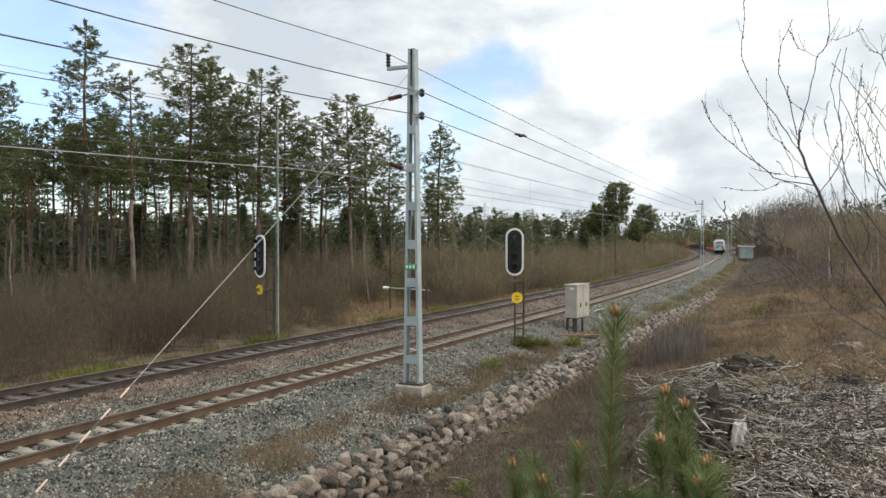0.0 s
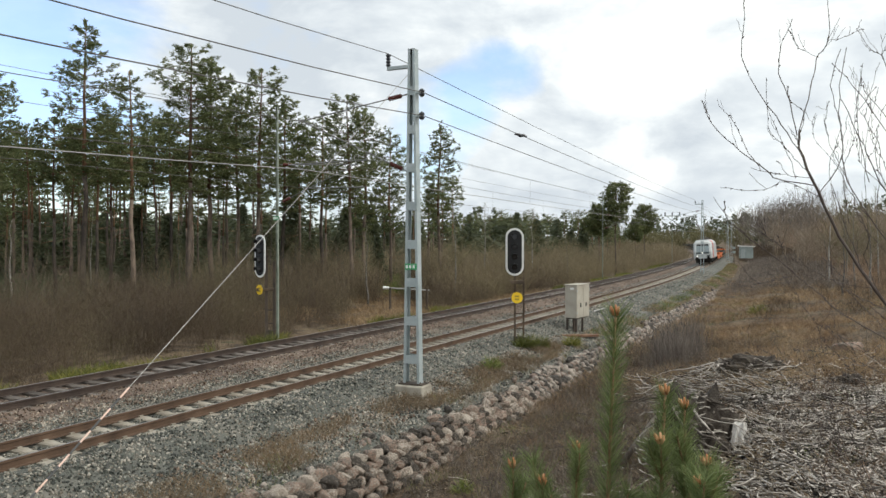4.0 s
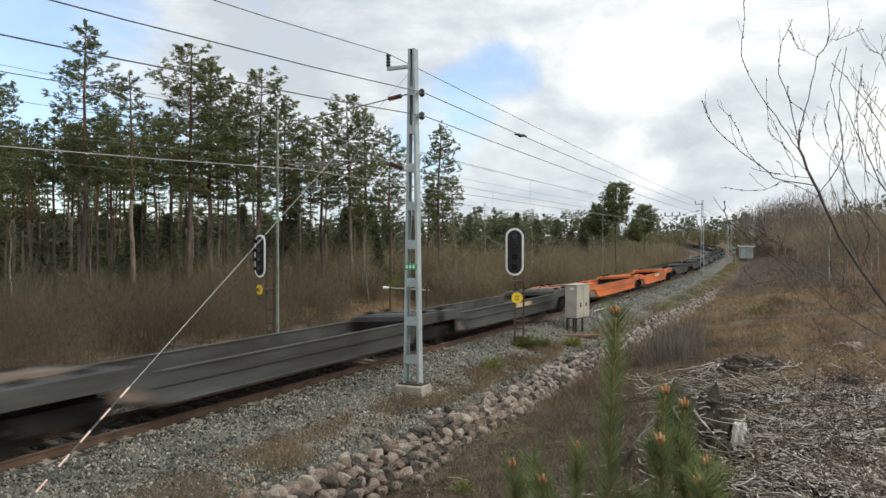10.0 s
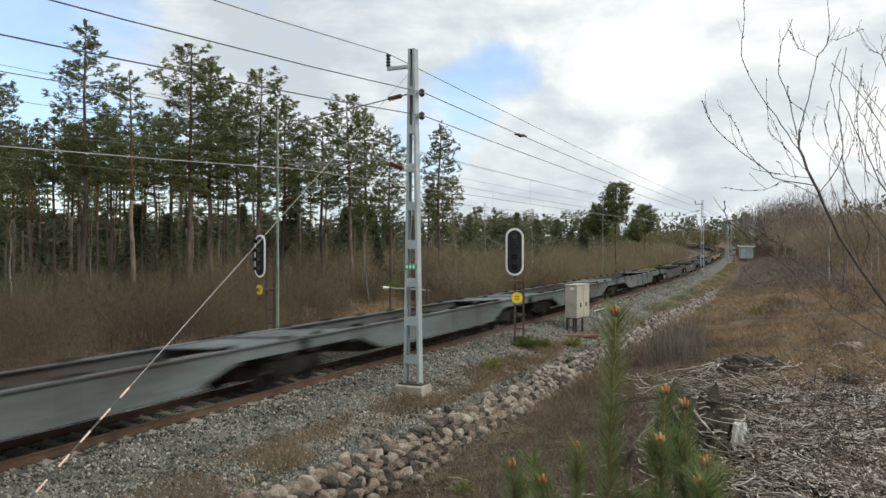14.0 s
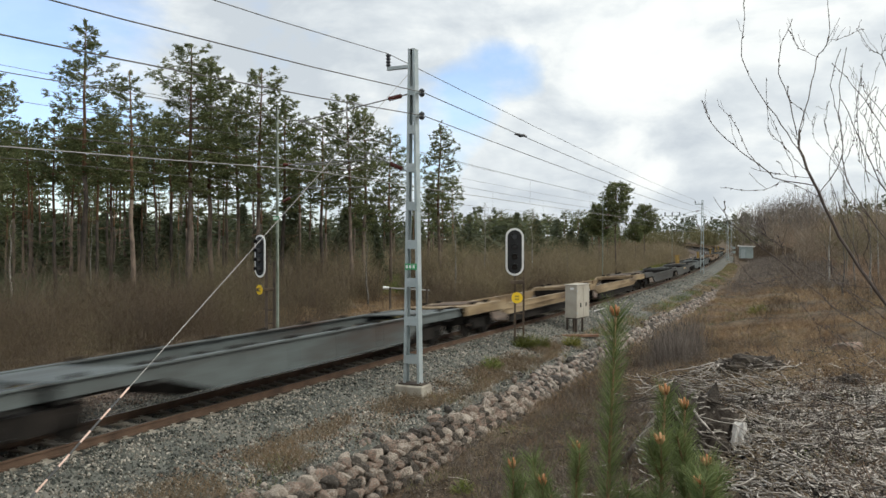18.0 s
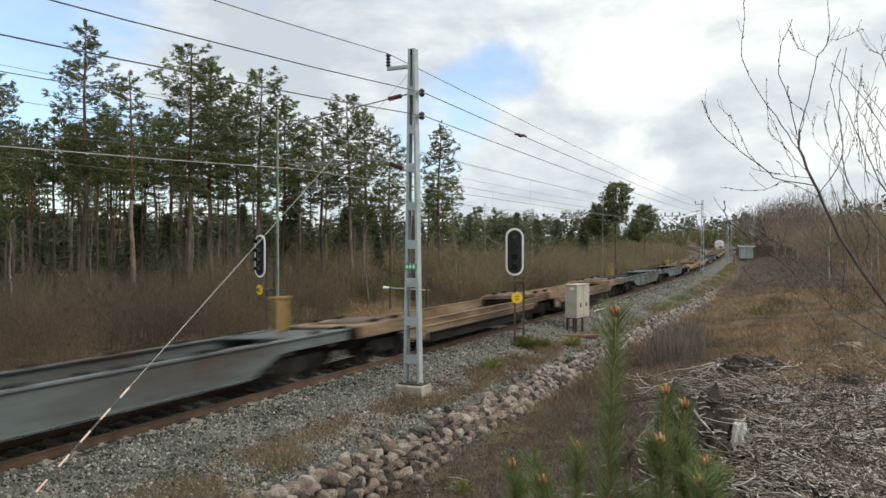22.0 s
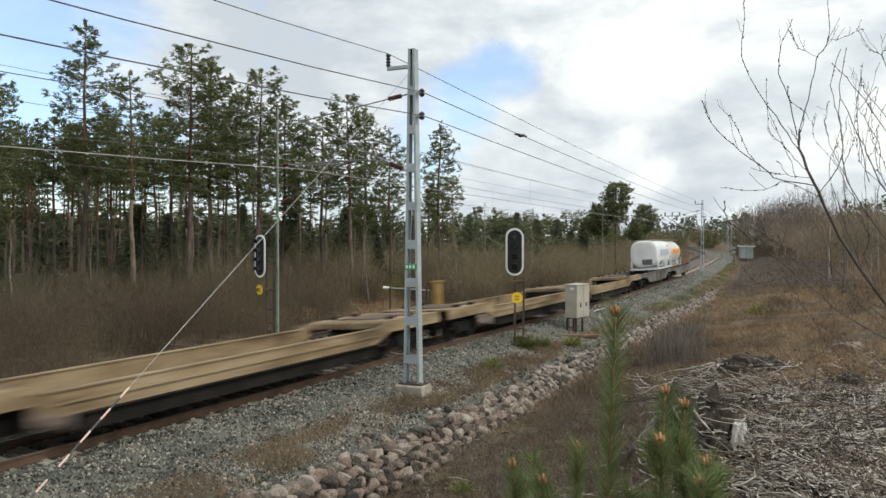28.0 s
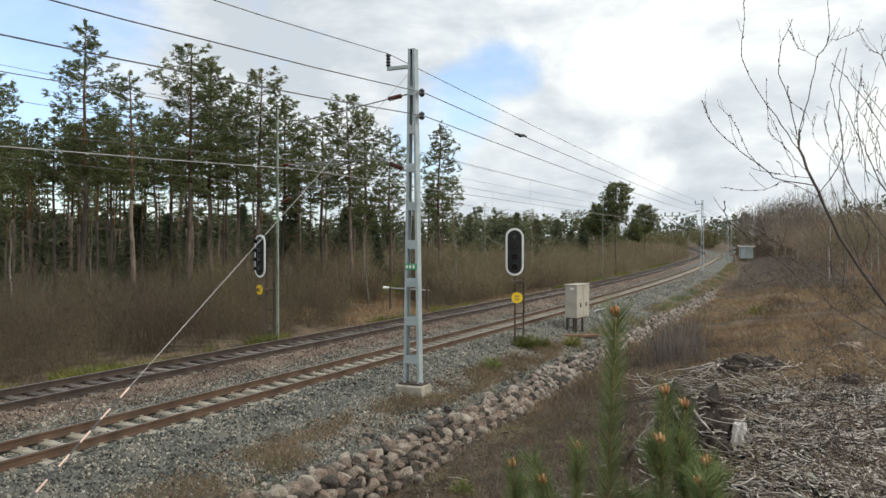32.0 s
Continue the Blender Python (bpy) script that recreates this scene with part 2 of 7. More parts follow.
M["chip"] = material("weathered_wood_chips", [(0.018, 0.014, 0.011), (0.085, 0.068, 0.054), (0.23, 0.195, 0.16), (0.42, 0.375, 0.325), (0.72, 0.67, 0.61)], 5, 40, 0.9, bump=0.2, vary=1.25, island=True)
M["heath"] = leafy("reddish_heath", [(0.075, 0.043, 0.027), (0.19, 0.115, 0.07), (0.31, 0.20, 0.125)], vary=0.7, scale=0.5, fine=6)
M["stump"] = material("rotten_stump_wood", [(0.022, 0.017, 0.013), (0.05, 0.04, 0.032), (0.10, 0.085, 0.07)], 5, 40, 0.95, bump=0.8, depth=0.03)


# ---- mesh helpers ----
class Shape:
    """Collects corners and faces of one mesh."""

    def __init__(self):
        self.v, self.f, self.n = [], [], 0

    def add(self, verts, faces):
        verts = np.asarray(verts, float).reshape(-1, 3)
        self.v.append(verts)
        k = self.n
        self.f.extend([tuple(i + k for i in f) for f in faces])
        self.n += len(verts)
        return self

    def box(self, c, size, bevel=0.0, m=None):
        hx, hy, hz = (s / 2 for s in size)
        b = min(bevel, hx * 0.9, hy * 0.9, hz * 0.9)
        if b <= 0:
            vs = [(x, y, z) for z in (-hz, hz) for y in (-hy, hy) for x in (-hx, hx)]
            fs = [(0, 2, 3, 1), (4, 5, 7, 6), (0, 1, 5, 4), (2, 6, 7, 3), (0, 4, 6, 2), (1, 3, 7, 5)]
        else:
            outline = [(-hx + b, -hy), (hx - b, -hy), (hx, -hy + b), (hx, hy - b), (hx - b, hy), (-hx + b, hy), (-hx, hy - b), (-hx, -hy + b)]
            inner = [(max(-hx + b, min(hx - b, x)), max(-hy + b, min(hy - b, y))) for x, y in outline]
            vs = [(x, y, -hz) for x, y in inner] + [(x, y, -hz + b) for x, y in outline] + [(x, y, hz - b) for x, y in outline] + [(x, y, hz) for x, y in inner]
            fs = [tuple(range(7, -1, -1)), tuple(range(24, 32))]
            for r in range(3):
                fs += [(r * 8 + i, r * 8 + (i + 1) % 8, r * 8 + 8 + (i + 1) % 8, r * 8 + 8 + i) for i in range(8)]
        vs = np.array(vs)
        if m is not None:
            vs = vs @ np.array(m.to_3x3()).T + np.array(m.translation)
        return self.add(vs + np.array(c), fs)

    def tube(self, pts, radii, n=6, caps=True):
        pts = np.asarray(pts, float)
        k = len(pts)
        radii = np.broadcast_to(np.asarray(radii, float), (k,))
        tan = np.gradient(pts, axis=0)
        tan /= np.linalg.norm(tan, axis=1, keepdims=True) + 1e-12
        ref = np.array((0, 0, 1.0)) if abs(tan[0][2]) < 0.9 else np.array((1.0, 0, 0))
        a = np.cross(tan, ref)
        a /= np.linalg.norm(a, axis=1, keepdims=True) + 1e-12
        b = np.cross(tan, a)
        ang = np.arange(n) * 2 * math.pi / n
        ring = np.cos(ang)[None, :, None] * a[:, None] + np.sin(ang)[None, :, None] * b[:, None]
        vs = pts[:, None] + ring * radii[:, None, None]
        fs = [(r * n + i, r * n + n + i, r * n + n + (i + 1) % n, r * n + (i + 1) % n) for r in range(k - 1) for i in range(n)]
        if caps:
            fs += [tuple(range(n)), tuple(range(k * n - 1, k * n - n - 1, -1))]
        return self.add(vs.reshape(-1, 3), fs)

    def rod(self, p, q, r, r2=None, n=8):
        return self.tube([p, q], [r, r if r2 is None else r2], n)

    def loft(self, rings, closed=True, caps=True):
        """Faces between outlines that have the same number of corners."""
        rings = np.asarray(rings, float)
        k, n = rings.shape[:2]
        w = n if closed else n - 1
        fs = [(r * n + i, r * n + (i + 1) % n, r * n + n + (i + 1) % n, r * n + n + i) for r in range(k - 1) for i in range(w)]
        if caps and closed:
            fs += [tuple(range(n - 1, -1, -1)), tuple(range(k * n - n, k * n))]
        return self.add(rings.reshape(-1, 3), fs)

    def prism(self, outline, axis, lo, hi):
        """An outline of two coordinates drawn out along the third axis."""
        rings = []
        for t in (lo, hi):
            r = []
            for a, b in outline:
                r.append({"x": (t, a, b), "y": (a, t, b), "z": (a, b, t)}[axis])
            rings.append(r)
        return self.loft(rings)

    def mesh(self, name, mat, smooth=False):
        me = bpy.data.meshes.new(name)
        me.from_pydata(np.concatenate(self.v).tolist() if self.v else [], [], self.f)
        me.materials.append(mat)
        if smooth:
            me.shade_smooth()
        me.update()
        return me


def fixed(me):
    """Turns the faces of closed shapes outwards."""
    bm = bmesh.new()
    bm.from_mesh(me)
    bmesh.ops.recalc_face_normals(bm, faces=bm.faces)
    bm.to_mesh(me)
    bm.free()
    return me


def part(name, shape, mat, parent=None, label="", smooth=False, m=None, mend=True):
    me = shape.mesh(name, mat, smooth)
    if mend and len(me.polygons) < 6000:
        fixed(me)
    ob = new(name, me)
    if parent is not None:
        ob.parent = parent
    if m is not None:
        ob.matrix_basis = m
    return tagged(ob, label)


def holder(name, m, label, category, group="", kind=""):
    ob = new(name)
    ob.matrix_basis = m
    return tagged(ob, label, category, group, kind)


def quads(name, corners, mat):
    """Many loose four-cornered blades, as one mesh: corners has the shape (n, 4, 3)."""
    n = len(corners)
    me = bpy.data.meshes.new(name)
    me.vertices.add(n * 4)
    me.vertices.foreach_set("co", np.asarray(corners, np.float32).ravel())
    me.loops.add(n * 4)
    me.loops.foreach_set("vertex_index", np.arange(n * 4, dtype=np.int32))
    me.polygons.add(n)
    me.polygons.foreach_set("loop_start", np.arange(0, n * 4, 4, dtype=np.int32))
    me.materials.append(mat)
    me.update(calc_edges=True)
    return me


def solids(name, verts, faces, mat):
    """Many alike solids as one mesh: verts (n, k, 3), faces a list of triangles over k."""
    n, k = verts.shape[:2]
    f = (np.asarray(faces, np.int32)[None] + (np.arange(n, dtype=np.int32) * k)[:, None, None]).reshape(-1)
    me = bpy.data.meshes.new(name)
    me.vertices.add(n * k)
    me.vertices.foreach_set("co", verts.astype(np.float32).ravel())
    me.loops.add(len(f))
    me.loops.foreach_set("vertex_index", f)
    me.polygons.add(len(f) // 3)
    me.polygons.foreach_set("loop_start", np.arange(0, len(f), 3, dtype=np.int32))
    me.materials.append(mat)
    me.update(calc_edges=True)
    return me


def blades(base, tip, width, rng, mid_bend=0.0):
    """Thin flat blades from base to tip, narrowing; returns corners (n, 4, 3)."""
    n = len(base)
    along = tip - base
    side = np.cross(along, rng.normal(size=(n, 3)))
    side /= np.linalg.norm(side, axis=1, keepdims=True) + 1e-9
    w = np.broadcast_to(np.asarray(width), (n,))[:, None]
    return np.stack([base - side * w / 2, base + side * w / 2, tip + side * w * 0.15, tip - side * w * 0.15], 1)


# ---- the line: arc length s grows towards the far curve, d is metres to the right of the near track ----
STEP = 0.5
S = np.arange(-760, 960, STEP)
HEAD = np.radians(np.interp(S, [-760, 25, 60, 110, 160, 205, 240, 345, 430], [25.7, 25.7, 23.8, 21.7, 21.3, 20.6, 17.8, 1.0, -4.0]))
TX, TY = np.cumsum(np.sin(HEAD)) * STEP, np.cumsum(np.cos(HEAD)) * STEP
ZERO = int(np.argmin(abs(S)))
TX, TY = TX - TX[ZERO] - 7.83, TY - TY[ZERO] + 13.88
TZ = np.interp(S, [120, 235, 340, 960], [0.0, 0.4, 2.0, 4.0])
CANT = 0.06
FAR_TRACK = -4.5


def at(s, d, z):
    """World places of points beside the line."""
    s, d, z = np.broadcast_arrays(np.asarray(s, float), np.asarray(d, float), np.asarray(z, float))
    h = np.interp(s, S, HEAD)
    return np.stack([np.interp(s, S, TX) + d * np.cos(h), np.interp(s, S, TY) - d * np.sin(h), np.interp(s, S, TZ) + z], -1)


def beside(x, y):
    """s and d of places in the plan."""
    x, y = np.asarray(x, float).ravel(), np.asarray(y, float).ravel()
    s, d = np.empty(len(x)), np.empty(len(x))
    coarse = slice(0, None, 8)
    for i in range(0, len(x), 4000):
        xx, yy = x[i:i + 4000, None], y[i:i + 4000, None]
        k = np.argmin((xx - TX[None, coarse]) ** 2 + (yy - TY[None, coarse]) ** 2, 1) * 8
        dx, dy = xx[:, 0] - TX[k], yy[:, 0] - TY[k]
        s[i:i + 4000] = S[k] + dx * np.sin(HEAD[k]) + dy * np.cos(HEAD[k])
        d[i:i + 4000] = dx * np.cos(HEAD[k]) - dy * np.sin(HEAD[k])
    return s, d


def bed(d):
    """Height of the ballast across the line."""
    d = np.asarray(d, float)
    near = np.interp(d, [-2.2, -1.6, -0.95, -0.6, 0.6, 0.95, 1.75, 2.5, 3.1, 4.4, 4.6, 4.85, 5.15], [-0.36, -0.27, -0.235, -0.29, -0.20, -0.125, -0.08, -0.36, -0.50, -0.62, -0.78, -1.12, -1.45])
    far = np.interp(d - FAR_TRACK, [-2.6, -1.7, -1.3, -0.95, -0.6, 0.6, 0.95, 1.3, 1.6, 2.3], [-0.75, -0.30, -0.19, -0.165, -0.225, -0.225, -0.155, -0.14, -0.19, -0.34])
    return np.where(d > -2.25, near, far)


def lumps(x, y, size, seed=0.0):
    return np.array([noise.noise((a / size + seed, b / size, seed)) for a, b in zip(np.ravel(x), np.ravel(y))])


def ground_z(x, y):
    s, d = beside(x, y)
    base = np.interp(s, S, TZ)
    right = np.interp(d, [4.6, 5.3, 5.9, 7.2, 8.6, 10.0, 11.6, 13.0, 15.0, 18, 40, 90], [-1.3, -1.40, -1.30, -1.1, -0.8, -0.35, 0.2, 0.55, 0.65, 0.6, 1.6, 4.0])
    plain = np.interp(d, [4.6, 5.5, 7.5, 11, 16, 40, 90], [-0.85, -1.0, -0.85, -0.4, 0.2, 1.2, 4.0])
    w = np.clip((s - 6) / 18, 0, 1)
    right = right * (1 - w) + plain * w
    left = np.interp(-d, [5.5, 7.2, 9, 14, 30, 60, 200], [-0.95, -0.95, -1.15, -1.2, -1.0, -0.6, 0.5])
    z = np.where(d > 0, right, left)
    z = np.where((d < 4.6) & (d > -5.5), -1.0, z)
    mound = np.exp(-(np.hypot(np.ravel(x), np.ravel(y)) / 3.6) ** 2) * 1.5
    return base + z + np.where(d > 6.5, mound, 0)


# ---- ground, ballast, rails, sleepers ----
def spread(dense_lo, dense_hi, step, lo, hi, grow=1.13):
    inner = list(np.arange(dense_lo, dense_hi + 1e-6, step))
    for end, sign in ((hi, 1), (lo, -1)):
        w, p = step, inner[-1] if sign > 0 else inner[0]
        while p * sign < end * sign:
            w *= grow
            p += sign * w
            inner.insert(0 if sign < 0 else len(inner), p)
    return np.array(inner)


def build_ground():
    gx, gy = spread(-14, 22, 0.35, -3000, 3000), spread(2, 46, 0.35, -900, 4200)
    x, y = (a.ravel() for a in np.meshgrid(gx, gy))
    z = ground_z(x, y)
    s, d = beside(x, y)
    rough = np.where((d > 4.6) | (d < -7), 1.0, 0.1) * np.clip(1.5 - np.hypot(x, y - 5) / 400, 0.2, 1)
    z = z + (0.16 * lumps(x, y, 1.7) + 0.22 * lumps(x, y, 5.0, 3.0)) * rough
    z = np.where(np.hypot(x, y) < 1.5, np.minimum(z, 1.9), z)
    nx, ny = len(gx), len(gy)
    i = (np.arange(ny - 1)[:, None] * nx + np.arange(nx - 1)[None]).ravel()
    faces = np.stack([i, i + 1, i + nx + 1, i + nx], 1).tolist()
    me = bpy.data.meshes.new("ground")
    me.from_pydata(np.stack([x, y, z], 1).tolist(), [], faces)
    me.materials.append(M["ground"])
    me.shade_smooth()
    return tagged(new("ground", me), "brown spring ground of dead grass, moss and litter", "ground", kind="structure")


ground = build_ground()


def build_ballast(lo, hi, mat, label):
    ss = np.concatenate([np.arange(-760, -14, 12), np.arange(-14, 60, 0.3), np.arange(60, 300, 1.5), np.arange(300, 950, 8)])
    dd = np.concatenate([np.arange(lo, hi - 0.06, 0.2), [hi]])
    s, d = np.meshgrid(ss, dd, indexing="ij")
    reach = np.interp(s, [10, 24, 42], [5.2, 4.6, 3.5])
    edge = (d > 5.15) | (d < -7.05)
    d = np.where(d > 2.6, 2.6 + (d - 2.6) / 2.6 * (reach - 2.6), d)
    p = at(s, d, 0).reshape(-1, 3)
    z = bed(d).ravel() + 0.02 * lumps(p[:, 0], p[:, 1], 0.35) + 0.03 * lumps(p[:, 0], p[:, 1], 1.2, 5.0)
    p[:, 2] += np.where(edge.ravel(), -1.3, z)
    ns, nd = s.shape
    i = (np.arange(ns - 1)[:, None] * nd + np.arange(nd - 1)[None]).ravel()
    me = bpy.data.meshes.new("ballast")
    me.from_pydata(p.tolist(), [], np.stack([i, i + nd, i + nd + 1, i + 1], 1).tolist())
    me.materials.append(mat)
    me.shade_smooth()
    return tagged(new("ballast", me), label, "ballast", kind="structure")


build_ballast(-2.4, 5.2, M["ballast"], "grey crushed-stone ballast bed under the near track")
build_ballast(-7.1, -2.4, M["ballast_brown"], "rust-brown ballast bed under the farther track")

RAIL = [(-0.075, -0.172), (0.075, -0.172), (0.075, -0.160), (0.012, -0.140), (0.010, -0.055), (0.036, -0.042), (0.036, -0.008), (0.030, 0.0),
        (-0.030, 0.0), (-0.036, -0.008), (-0.036, -0.042), (-0.010, -0.055), (-0.012, -0.140), (-0.075, -0.160)]


def cant_z(e, centre=0.0):
    """Height of a canted track beside its middle; the farther one lies level and a little higher."""
    return CANT * e if centre == 0.0 else 0.03 - 0.01 * e


def build_rail(centre, side, mat, label):
    ss = np.concatenate([np.arange(-760, -14, 15), np.arange(-14, 300, 1.0), np.arange(300, 955, 5)])
    rings = []
    for e, z in RAIL:
        off = side * 0.7535 + e
        rings.append(at(ss, centre + off, z + cant_z(off, centre)))
    rings = np.stack(rings, 1)
    sh = Shape().loft(rings)
    me = sh.mesh("rail", mat)
    me.materials.append(M["railtop"])
    k = len(RAIL)
    for j, p in enumerate(me.polygons):
        if j < (len(ss) - 1) * k and j % k == 7:
            p.material_index = 1
    return tagged(new("rail", me), label, "rail", "rails of the two tracks", "structure")


for side in (-1, 1):
    build_rail(0.0, side, M["rail"], "rust-brown steel rail on concrete sleepers")
    build_rail(FAR_TRACK, side, M["rail_dark"], "dark rusty steel rail on weathered sleepers")


def concrete_sleeper_mesh():
    sh = Shape()
    rings = []
    for x, w, h in ((-1.25, 0.10, 0.16), (-1.2, 0.135, 0.19), (-0.95, 0.14, 0.215), (-0.55, 0.135, 0.215), (-0.35, 0.11, 0.18), (0.35, 0.11, 0.18), (0.55, 0.135, 0.215), (0.95, 0.14, 0.215), (1.2, 0.135, 0.19), (1.25, 0.10, 0.16)):
        rings.append([(x, -w, -0.22), (x, w, -0.22), (x, w, h - 0.245), (x, w * 0.8, h - 0.22), (x, -w * 0.8, h - 0.22), (x, -w, h - 0.245)])
    sh.loft(rings)
    for e in (-0.7535, 0.7535):
        for q in (-0.105, 0.105):
            sh.box((e + q, 0, 0.012), (0.05, 0.10, 0.035))
    return fixed(sh.mesh("sleeper", M["concrete"]))


def timber_sleeper_mesh():
    sh = Shape().box((0, 0, -0.09), (2.6, 0.24, 0.18), 0.015)
    for e in (-0.7535, 0.7535):
        sh.box((e, 0, 0.006), (0.34, 0.17, 0.02))
    return fixed(sh.mesh("sleeper", M["timber"]))


def line_pose(s, d, z, e=0.0, roll=0.0):
    p = at(s, d, z)
    return Matrix.Translation(Vector(p)) @ Matrix.Rotation(-float(np.interp(s, S, HEAD)), 4, "Z") @ Matrix.Rotation(roll, 4, "Y")


ROLL = -math.atan(CANT)


def build_sleepers(centre, me, name, label, z):
    ob = holder(name, Matrix.Identity(4), label, "track", kind="structure")
    rng = random.Random(int(-centre * 10) + 3)
    s = -13.0
    while s < 165:
        if s < 62 or centre == 0.0:
            o = new("sleeper", me)
            o.parent = ob
            o.matrix_basis = line_pose(s, centre + rng.uniform(-0.03, 0.03), z + rng.uniform(-0.006, 0.006), roll=ROLL if centre == 0.0 else 0.01) @ Matrix.Rotation(rng.uniform(-0.015, 0.015), 4, "Z")
        s += 0.6
    far = Shape()
    start = 62 if centre else 165
    for s in np.arange(start, 420, 0.6):
        far.box((0, 0, 0), (2.5, 0.25, 0.2), m=line_pose(float(s), centre, z - 0.1, roll=ROLL if centre == 0.0 else 0.01))
    o = part("distant_sleepers", far, M["concrete"] if centre == 0 else M["timber"], ob, mend=False)
    tagged(o, kind="stuff")
    return ob


build_sleepers(0.0, concrete_sleeper_mesh(), "concrete_sleepers", "row of pale concrete sleepers under the near track", -0.172)
build_sleepers(FAR_TRACK, timber_sleeper_mesh(), "timber_sleepers", "row of weathered timber sleepers under the farther track", -0.152)


# ---- crushed stone ----
def rock_forms(seed):
    """Corner offsets of an uneven eight-cornered stone and its triangles."""
    faces = [(0, 1, 2), (3, 4, 5), (0, 2, 5), (0, 5, 3), (0, 3, 4), (0, 4, 1), (1, 4, 5), (1, 5, 2)]
    base = np.array([(-1, -0.8, -0.9), (1, -0.9, -0.8), (0.1, 1.1, -0.9), (-0.9, -0.7, 0.9), (0.9, -0.8, 0.8), (-0.1, 1.0, 0.9)], float)
    return base, faces


def scatter_stones(name, n, s_rng, d_rng, size, mat, label, seed, skip=None, power=1.0):
    rng = np.random.default_rng(seed)
    s = s_rng[0] + (s_rng[1] - s_rng[0]) * rng.random(n) ** power
    d = rng.uniform(*d_rng, n)
    if skip is not None:
        keep = skip(s, d, rng)
        s, d = s[keep], d[keep]
        n = len(s)
    p = at(s, d, bed(d) + 0.010)
    p[:, 2] += 0.02 * lumps(p[:, 0], p[:, 1], 0.35) + 0.03 * lumps(p[:, 0], p[:, 1], 1.2, 5.0)
    base, faces = rock_forms(seed)
    r = size * rng.uniform(0.55, 1.25, (n, 1, 1)) * rng.uniform(0.6, 1.3, (n, 1, 3))
    v = base[None] * 0.55 * (1 + rng.uniform(-0.55, 0.35, (n, 6, 3))) * r
    a = rng.normal(size=(n, 4))
    a /= np.linalg.norm(a, axis=1, keepdims=True)
    w, x, y, z = a.T
    rot = np.stack([np.stack([1 - 2 * (y * y + z * z), 2 * (x * y - w * z), 2 * (x * z + w * y)], 1),
                    np.stack([2 * (x * y + w * z), 1 - 2 * (x * x + z * z), 2 * (y * z - w * x)], 1),
                    np.stack([2 * (x * z - w * y), 2 * (y * z + w * x), 1 - 2 * (x * x + y * y)], 1)], 1)
    v = np.einsum("nij,nkj->nki", rot, v) + p[:, None]
    me = solids(name, v, faces, mat)
    return tagged(new(name, me), label, "ballast stones", kind="stuff")


def off_track(s, d, rng):
    """Keeps stones off rails and mostly off the sleepers."""
    ok = np.ones(len(s), bool)
    for c in (0.0, FAR_TRACK):
        e = d - c
        for side in (-1, 1):
            ok &= abs(e - side * 0.7535) > 0.11
        on_sleeper = (abs(e) < 1.28) & (abs(((s + 13.0) / 0.6 + 0.5) % 1 - 0.5) * 0.6 < 0.15)
        ok &= ~on_sleeper | (rng.random(len(s)) < 0.05)
    return ok


scatter_stones("ballast_stones", 80000, (-4, 32), (-2.7, 4.75), 0.042, M["stone"], "loose grey-green crushed stone on the track bed", 5, off_track, 1.5)
scatter_stones("ballast_stones", 30000, (-4, 36), (-6.8, -2.1), 0.041, M["stone_brown"], "loose rust-brown crushed stone between and beyond the tracks", 6, off_track, 1.2)
scatter_stones("ballast_stones", 9000, (32, 100), (-1.4, 3.4), 0.07, M["stone"], "loose grey-green crushed stone farther along the line", 7, off_track, 1.3)
scatter_stones("ballast_stones", 7000, (34, 110), (-6.6, -1.4), 0.07, M["stone_brown"], "loose rust-brown crushed stone between the tracks farther on", 8, off_track, 1.3)
scatter_stones("ballast_stones", 4000, (1, 24), (2.6, 4.1), 0.05, M["stone_brown"], "reddish stones mixed into the shoulder of the track bed", 9, None, 1.0)


# ---- boulder wall along the foot of the track bed ----
def boulder_mesh(seed, mat, fine):
    """A field stone: a ball cut by flat planes, then worn."""
    rng = np.random.default_rng(seed)
    bm = bmesh.new()
    bmesh.ops.create_icosphere(bm, subdivisions=fine, radius=0.56)
    k = rng.normal(size=(9, 3))
    k /= np.linalg.norm(k, axis=1, keepdims=True)
    cut = rng.uniform(0.30, 0.45, 9)
    for v in bm.verts:
        c = np.array(v.co)
        for kk, cc in zip(k, cut):
            t = c @ kk
            if t > cc:
                c = c - kk * (t - cc) * 0.96
        c *= 1 + 0.05 * noise.noise(Vector(c * 3 + seed)) + 0.035 * noise.noise(Vector(c * 11 + seed))
        v.co = c
    me = bpy.data.meshes.new("stone")
    bm.to_mesh(me)
    bm.free()
    me.materials.append(mat)
    return me


BOULDERS = [boulder_mesh(i, M["boulder"], 3) for i in range(9)]
COBBLES = [boulder_mesh(i + 20, M["boulder"], 2) for i in range(6)]


WALL_S, WALL_SHIFT = [-2, 2, 5, 12, 20, 28, 62], [-0.35, -0.15, 0.10, 0.28, 0.30, 0.40, 0.6]
# earth backing, coloured near black to stand in for shade in the joints
M["wall_joint_shade"] = material("dark_wall_earth", [(0.014, 0.012, 0.010), (0.035, 0.029, 0.023), (0.06, 0.05, 0.04)], 6, 40, 0.95, bump=1.0, depth=0.05)


